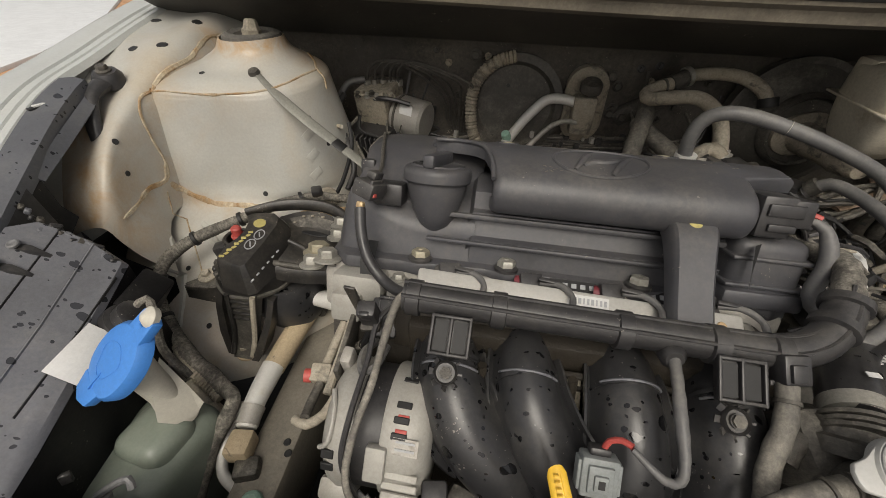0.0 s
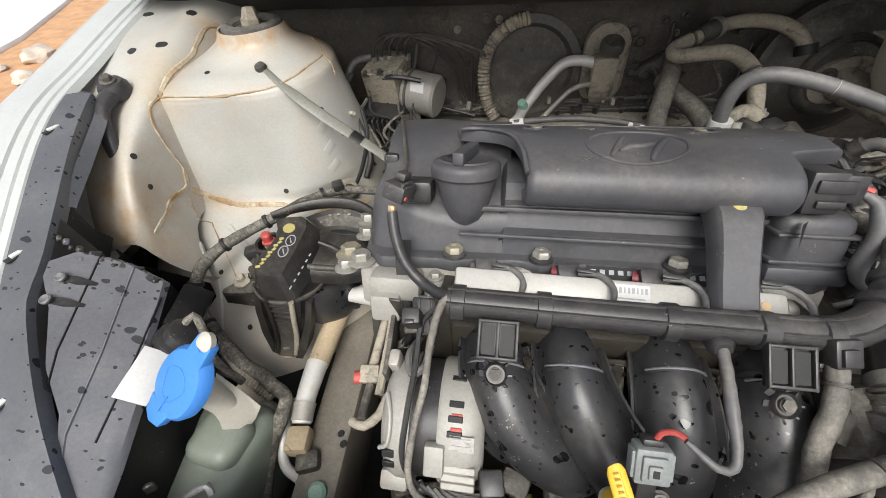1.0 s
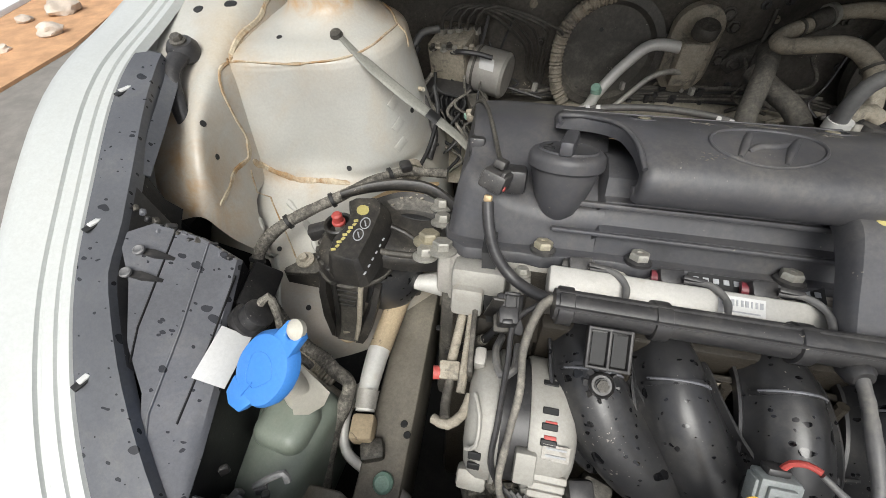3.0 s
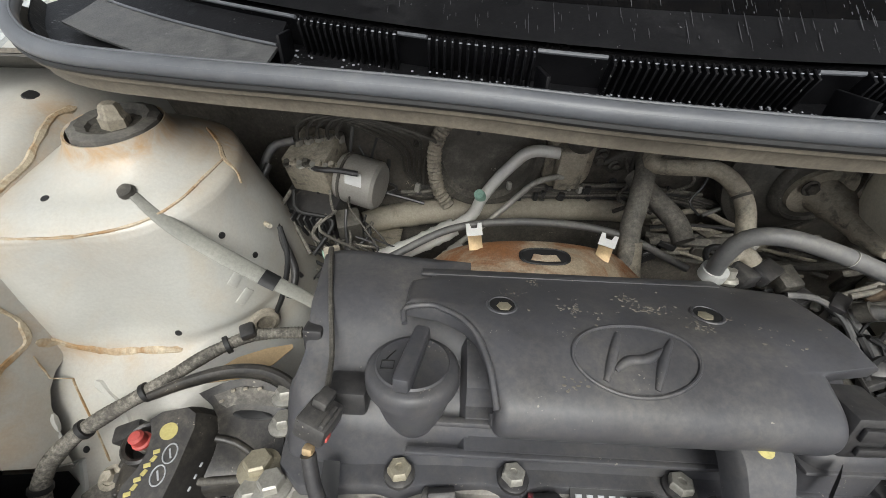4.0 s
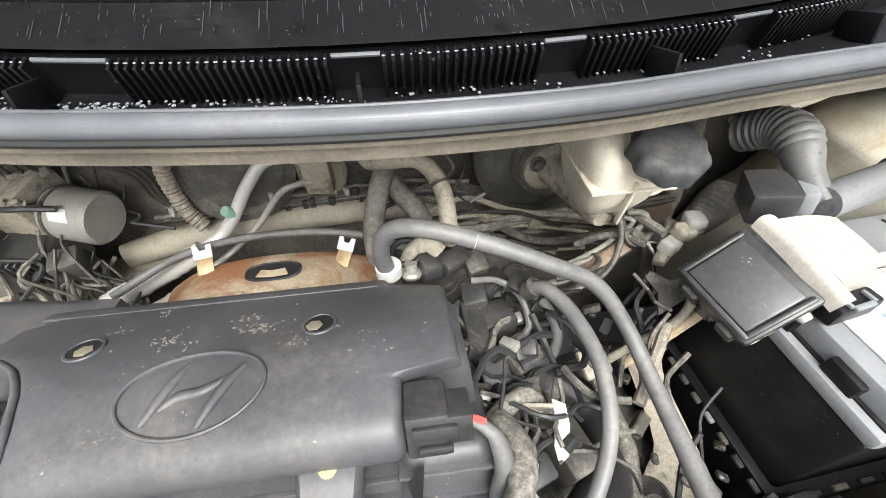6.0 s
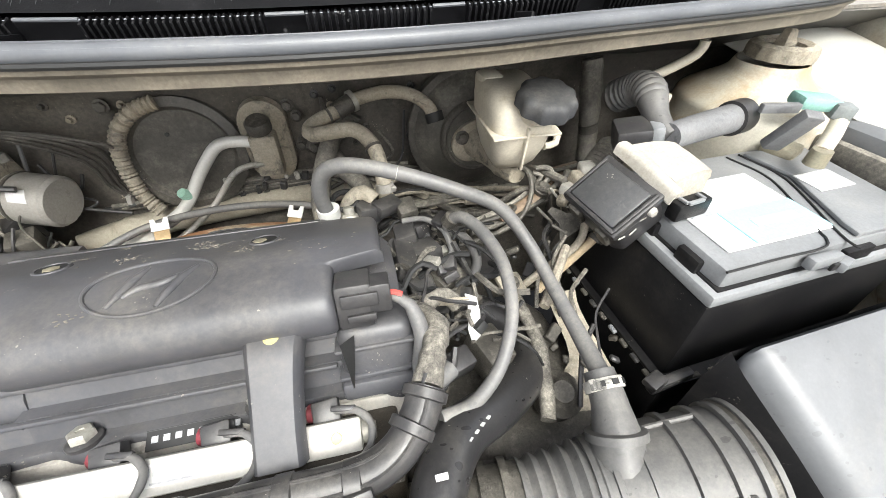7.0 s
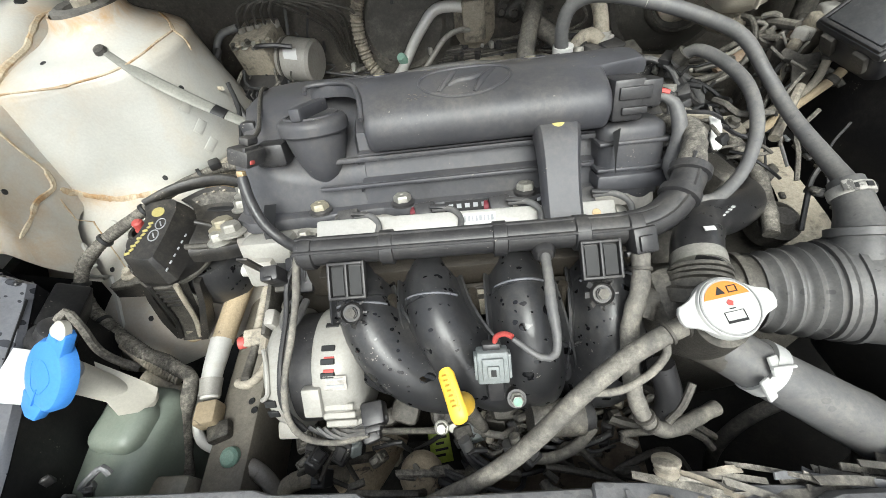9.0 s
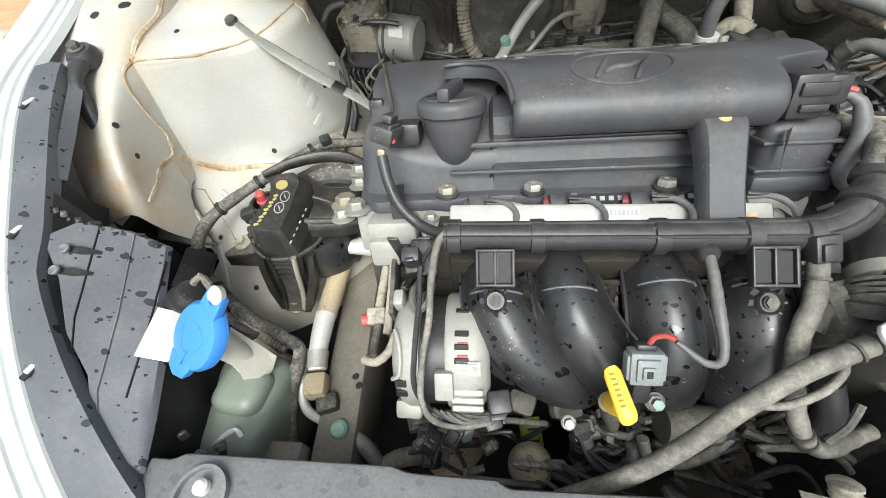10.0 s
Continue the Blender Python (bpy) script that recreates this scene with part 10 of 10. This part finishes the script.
for x0, x1 in ((-0.245, -0.17), (-0.145, -0.075), (-0.025, 0.095), (0.128, 0.222), (0.255, 0.36), (0.40, 0.50)):
    k = int((x1 - x0) / 0.0050)
    for i in range(k + 1):
        x = x0 + (x1 - x0) * i / k
        # Pale flattened dash on top of each slat.
        bmesh.ops.create_icosphere(drops, subdivisions=2, radius=1.0, matrix=Matrix.Translation((x, glass_y(x) - 0.0060, 1.0515)) @ Matrix.Diagonal((0.0012 * random.uniform(0.6, 1.3), 0.0007, 0.0005, 1)))
        if random.random() < 0.35:
            bmesh.ops.create_icosphere(drops, subdivisions=1, radius=1.0, matrix=Matrix.Translation((x, glass_y(x) - 0.0040, 1.0285)) @ Matrix.Diagonal((0.0011, 0.0014, 0.0006, 1)))
WATER = bpy.data.materials.new("water_drops")
WATER.use_nodes = True
wb_ = WATER.node_tree.nodes["Principled BSDF"]
wb_.inputs["Base Color"].default_value, wb_.inputs["Roughness"].default_value = (0.22, 0.23, 0.25, 1), 0.15
solo("rain_drops", drops, WATER, "rain drops and pale slat tips along the cowl grille", "rain drops", kind="stuff")
solo("rain_streaks", streaks, material("dull_water_film", (0.055, 0.057, 0.062), 0.35, vary=0.5), "thin rain streaks on the windscreen", "rain streaks", kind="stuff")
# Grey beads paint the light caught on the blank panels' top edges.
for x0, x1 in ((-0.46, -0.25), (-0.168, -0.147), (-0.072, -0.028), (0.098, 0.126), (0.225, 0.252), (0.363, 0.397)):
    part("edge_glint", tube([(x, glass_y(x) - 0.0008, 1.0508) for x in (x0, (x0 + x1) / 2, x1)], 0.0015, 8), SEALRUB, cowl)
ends = (-0.46, -0.42, -0.36, -0.30, -0.258)
part("end_tray", thick(loft([[Vector((x, glass_y(x) - 0.003, 1.047)), Vector((x, glass_y(x) - 0.030, 1.039))] for x in ends]), 0.002), COWL, cowl)
part("tray_floor", thick(loft([[Vector((x, glass_y(x) - 0.031, 1.0385)), Vector((x, glass_y(x) - 0.060, 1.036)), Vector((x, glass_y(x) - 0.085, 1.035))] for x in ends]), 0.002), TRAYGREY, cowl, "wet gritty tray floor")
# Grey tube paints the thin highlight along the tray's edge.
part("tray_edge_glint", tube([(x, glass_y(x) - 0.031, 1.0398) for x in ends], 0.0012, 8), SEALRUB, cowl)

# ---- small dirty fittings in the dark gaps ----
gap = thing("intake_underside_wiring", (-0.05, -0.22, 0.66), "dark plugs and dusty leads below the intake manifold", "wiring loom")
rng = random.Random(21)
for i in range(46):
    x, y, z = rng.uniform(-0.035, 0.12), rng.uniform(-0.240, -0.205), rng.uniform(0.655, 0.700)
    s_ = rng.uniform(0.005, 0.013)
    part("small_plug", rbox((x, y, z), (s_, s_ * rng.uniform(0.7, 1.6), s_ * 0.8), (rng.uniform(-40, 40), rng.uniform(-30, 30), rng.uniform(0, 180)), 0.0015, seg=1), rng.choice((PLASTIC, PLASTIC, OILY, GRIME, GRIMELIGHT)), gap)
for i in range(34):
    x, y, z = rng.uniform(-0.035, 0.09), rng.uniform(-0.245, -0.21), rng.uniform(0.66, 0.70)
    a = rng.uniform(-0.6, 0.6)
    part("lead", tube([(x, y, z), (x + 0.014 * math.cos(a), y - 0.006, z - 0.008), (x + 0.028 * math.cos(a), y - 0.004 + 0.01 * math.sin(a), z - 0.012), (x + 0.04, y + 0.01 * math.sin(a), z - 0.022)], rng.choice((0.0016, 0.0022, 0.003)), 6), rng.choice((TAPE, PLASTIC, HOSE, HOSEDIRTY)), gap)
web = thing("head_front_pipes", (0.0, -0.13, 0.74), "oily brown ribs and pipes between the intake runners", "pipes")
for x0, x1 in ((-0.088, -0.064), (-0.016, 0.010), (0.062, 0.082)):
    for k in range(7):
        z = 0.790 - 0.013 * k
        part("cross_rib", rbox(((x0 + x1) / 2, -0.134 - 0.002 * k, z), (x1 - x0 + 0.03, 0.006, 0.004), (rng.uniform(-15, 15), rng.uniform(-4, 4), 0), 0.0012, seg=1), OILY, web)
    part("upright_pipe", tube([(x0 + 0.006, -0.145, 0.80), (x0 + 0.008, -0.152, 0.76), (x0 + 0.006, -0.160, 0.70)], 0.004, 8), rng.choice((OILY, GRIME)), web)

fl = thing("battery_side_leads", (0.35, 0.02, 0.80), "dusty leads and clips hanging between gearbox and battery", "wiring loom")
rng = random.Random(17)
for i in range(10):
    x, y, z = rng.uniform(0.315, 0.355), rng.uniform(-0.06, 0.10), rng.uniform(0.765, 0.83)
    part("lead", tube([(x + 0.02, y + 0.02, z + 0.03), (x + rng.uniform(-0.005, 0.012), y + 0.008, z + 0.012), (x, y - 0.008, z), (x + rng.uniform(-0.012, 0.008), y - 0.03, z - 0.02)], rng.choice((0.0013, 0.0018, 0.0024)), 6), rng.choice((TAPE, HOSE, PLASTIC, PLASTIC)), fl)
for i in range(18):
    x, y, z = rng.uniform(0.30, 0.365), rng.uniform(-0.07, 0.10), rng.uniform(0.755, 0.80)
    s_ = rng.uniform(0.006, 0.013)
    part("small_clip", rbox((x, y, z), (s_, s_ * rng.uniform(0.8, 1.8), s_ * 0.7), (rng.uniform(-40, 40), rng.uniform(-30, 30), rng.uniform(0, 180)), 0.0015, seg=1), rng.choice((PLASTIC, PLASTIC, GRIME, OILY)), fl)

lc = thing("lamp_clip_cluster", (-0.40, -0.26, 0.74), "grey plastic clips and hooks between headlamp and tank", "clips")
rng = random.Random(41)
for i in range(9):
    x, y, z = rng.uniform(-0.405, -0.345), rng.uniform(-0.285, -0.262), rng.uniform(0.715, 0.738)
    part("clip", rbox((x, y, z), (rng.uniform(0.006, 0.014), rng.uniform(0.004, 0.008), rng.uniform(0.006, 0.014)), (rng.uniform(-30, 30), rng.uniform(-30, 30), rng.uniform(0, 90)), 0.0012, seg=1), rng.choice((GREYPLASTIC, PLASTIC, BEAMPL)), lc)
part("hook", tube([(-0.365, -0.270, 0.728), (-0.350, -0.262, 0.738), (-0.340, -0.258, 0.742), (-0.336, -0.262, 0.736)], 0.003, 8), BEAMPL, lc)
for i in range(7):
    x, y = -0.500 + 0.010 * i, -0.105 + 0.004 * math.sin(i * 2.1)
    part("torn_flap", rbox((x, y, 0.842 - 0.009 * i), (0.012, 0.008, 0.003), (rng.uniform(-30, 30), 25 + rng.uniform(-20, 20), rng.uniform(0, 90)), 0.0008, seg=1), rng.choice((GRIMELIGHT, GRIME, PLASTIC)), lc)


def ties(parent, path, r, shares, mat_=INK, w=0.0022):
    """Thin straps round a lead."""
    pts_ = curve_points(path, 0.004)
    for k in shares:
        i = min(len(pts_) - 2, max(1, int(k * len(pts_))))
        part("strap", lathe([(r, -w), (r * 1.14, -w * 0.9), (r * 1.14, w * 0.9), (r, w)], 16, aim(pts_[i], pts_[i + 1] - pts_[i - 1])), mat_, parent)


ties(mloom, [(-0.270, 0.075, 0.80), (-0.300, 0.070, 0.803), (-0.322, 0.062, 0.806), (-0.352, 0.040, 0.806), (-0.385, 0.012, 0.800), (-0.420, -0.010, 0.790), (-0.447, -0.030, 0.780), (-0.462, -0.052, 0.768), (-0.466, -0.072, 0.748), (-0.452, -0.092, 0.728), (-0.425, -0.112, 0.712)], 0.0078, (0.2, 0.42, 0.58, 0.75, 0.9))
ties(vh, [(0.120, -0.150, 0.842), (0.116, -0.172, 0.828), (0.106, -0.195, 0.808), (0.104, -0.218, 0.788), (0.108, -0.238, 0.768), (0.120, -0.250, 0.750), (0.140, -0.250, 0.738)], 0.0070, (0.08, 0.78, 0.83), GRIME, 0.0014)
ties(dh, [(0.138, -0.205, 0.828), (0.118, -0.212, 0.824), (0.092, -0.222, 0.812), (0.062, -0.238, 0.794)], 0.0074, (0.05, 0.22), GRIME, 0.0012)
ties(hh, [(0.135, 0.280, 0.916), (0.108, 0.268, 0.910), (0.094, 0.255, 0.905), (0.098, 0.242, 0.903), (0.120, 0.230, 0.910), (0.146, 0.222, 0.914), (0.162, 0.205, 0.908), (0.170, 0.185, 0.895)], 0.0090, (0.12, 0.9), GRIME, 0.0016)
ties(vac, [(0.138, 0.098, 0.937), (0.185, 0.084, 0.930), (0.235, 0.068, 0.915)], 0.0066, (0.45,), DUSTYPALE, 0.0003)
# bulkhead studs, clips and drop leads
bs = thing("bulkhead_fittings", (0.0, 0.33, 0.85), "small dusty studs, clips and leads on the bulkhead", "fittings")
rng = random.Random(77)
for i in range(26):
    x, z = rng.uniform(-0.22, 0.24), rng.uniform(0.80, 0.93)
    part("stud", lathe([(0, 0.008), (0.003, 0.008), (0.0035, 0.003), (0.006, 0.002), (0.006, 0.0), (0, 0.0)], 8, aim((x, 0.339, z), (0, -1, 0.1))), rng.choice((GRIME, GRIMELIGHT, PLASTIC)), bs)
for i in range(9):
    x = rng.choice((rng.uniform(-0.26, -0.19), rng.uniform(0.07, 0.24)))
    part("lead", tube([(x, 0.325, rng.uniform(0.84, 0.92)), (x + rng.uniform(-0.02, 0.02), 0.312, 0.83), (x + rng.uniform(-0.05, 0.05), 0.30, 0.81), (x + rng.uniform(-0.08, 0.08), 0.29, 0.795)], rng.choice((0.0018, 0.0024, 0.003)), 7), rng.choice((PLASTIC, TAPE, GRIME, HOSE)), bs)
for i in range(24):
    x, z = rng.uniform(-0.20, 0.20), rng.uniform(0.782, 0.812)
    part("clip", rbox((x, 0.3215, z), (rng.uniform(0.003, 0.010), 0.008, rng.uniform(0.005, 0.014)), (rng.uniform(-10, 10), rng.uniform(-15, 15), rng.uniform(-20, 20)), 0.0012, seg=1), rng.choice((PLASTIC, GRIME, PLASTIC, DUSTYPALE)), bs)
# hydraulic unit details
for i in range(8):
    x, y, z = -0.325 + 0.008 * i, 0.262 - 0.001 * i, 0.872 + 0.004 * (i % 2)
    part("port_screw", lathe([(0, 0.006), (0.0035, 0.006), (0.004, 0.001), (0.0065, 0.0), (0, 0.0)], 8, aim((x, y, z), (0, -0.4, 1))), rng.choice((GRIME, STEEL, GRIMELIGHT)), abs_)
part("motor_band", lathe([(0.0322, -0.002), (0.0336, -0.0015), (0.0336, 0.0015), (0.0322, 0.002)], 30, aim((-0.262, 0.286, 0.837), (0.95, -0.25, -0.1))), GRIME, abs_)
part("motor_lead", tube([(-0.30, 0.262, 0.868), (-0.282, 0.25, 0.874), (-0.262, 0.252, 0.872), (-0.24, 0.255, 0.866)], 0.0035, 8), PLASTIC, abs_)
# grimy leads, plugs and brackets below the intake runners
low = thing("starter_wiring", (-0.05, -0.23, 0.66), "grimy leads and plugs below the intake runners", "wiring loom")
rng = random.Random(41)
for i in range(30):
    x, y, z = rng.uniform(-0.20, 0.13), rng.uniform(-0.275, -0.215), rng.uniform(0.655, 0.705)
    part("lead", tube([(x, y, z), (x + rng.uniform(-0.02, 0.03), y + rng.uniform(-0.012, 0.012), z + rng.uniform(0.0, 0.012)), (x + rng.uniform(0.01, 0.06), y + rng.uniform(-0.02, 0.02), z - rng.uniform(0.0, 0.02)), (x + rng.uniform(0.02, 0.08), y + rng.uniform(-0.02, 0.03), z - 0.03)], rng.choice((0.0024, 0.0034, 0.0052)), 8, 0.01), rng.choice((TAPE, PLASTIC, GRIME, HOSEDIRTY, GRIME)), low)
for i in range(22):
    x, y, z = rng.uniform(-0.19, 0.13), rng.uniform(-0.270, -0.215), rng.uniform(0.650, 0.700)
    c, d, r_ = (x, y, z), (rng.uniform(0.010, 0.024), rng.uniform(0.010, 0.020), rng.uniform(0.008, 0.020)), (rng.uniform(-30, 30), rng.uniform(-30, 30), rng.uniform(0, 90))
    m = pose(*c, *r_)
    part("plug", joined(rbox((0, 0, 0), d, (0, 0, 0), 0.0015, m, seg=1), rbox((0, 0, d[2] * 0.5), (d[0] * 0.6, d[1] * 0.6, d[2] * 0.5), (0, 0, 0), 0.001, m, seg=1), rbox((d[0] * 0.5, 0, 0), (0.003, d[1] * 0.4, d[2] * 0.5), (0, 0, 0), 0.0005, m, seg=1)), rng.choice((PLASTIC, GRIME, PLASTIC, GREYCONN)), low)
# pipes and leads low on the bulkhead below the brake servo
lowb = thing("bulkhead_pipes", (0.28, 0.31, 0.72), "dusty pipes and leads low on the bulkhead", "pipes")
for i in range(13):
    x, z = rng.uniform(0.13, 0.20), rng.uniform(0.70, 0.79)
    part("pipe", tube([(x, 0.305 + rng.uniform(-0.03, 0.005), z), (x + 0.06, 0.30 + rng.uniform(-0.03, 0.008), z + rng.uniform(-0.012, 0.018)), (x + 0.13, 0.29 + rng.uniform(-0.04, 0.01), z + rng.uniform(-0.02, 0.022)), (x + rng.uniform(0.18, 0.27), 0.28 + rng.uniform(-0.05, 0.01), z + rng.uniform(-0.02, 0.03))], rng.choice((0.0026, 0.004, 0.0065)), 8, 0.012), rng.choice((HOSEDIRTY, GRIME, PLASTIC, GRIMELIGHT)), lowb)
for i in range(9):
    part("bracket", rbox((rng.uniform(0.16, 0.40), rng.uniform(0.27, 0.31), rng.uniform(0.69, 0.77)), (rng.uniform(0.012, 0.03), 0.008, rng.uniform(0.01, 0.025)), (rng.uniform(-20, 20), rng.uniform(-30, 30), rng.uniform(-25, 25)), 0.002, seg=1), rng.choice((PLASTIC, GRIME, GRIMELIGHT)), lowb)
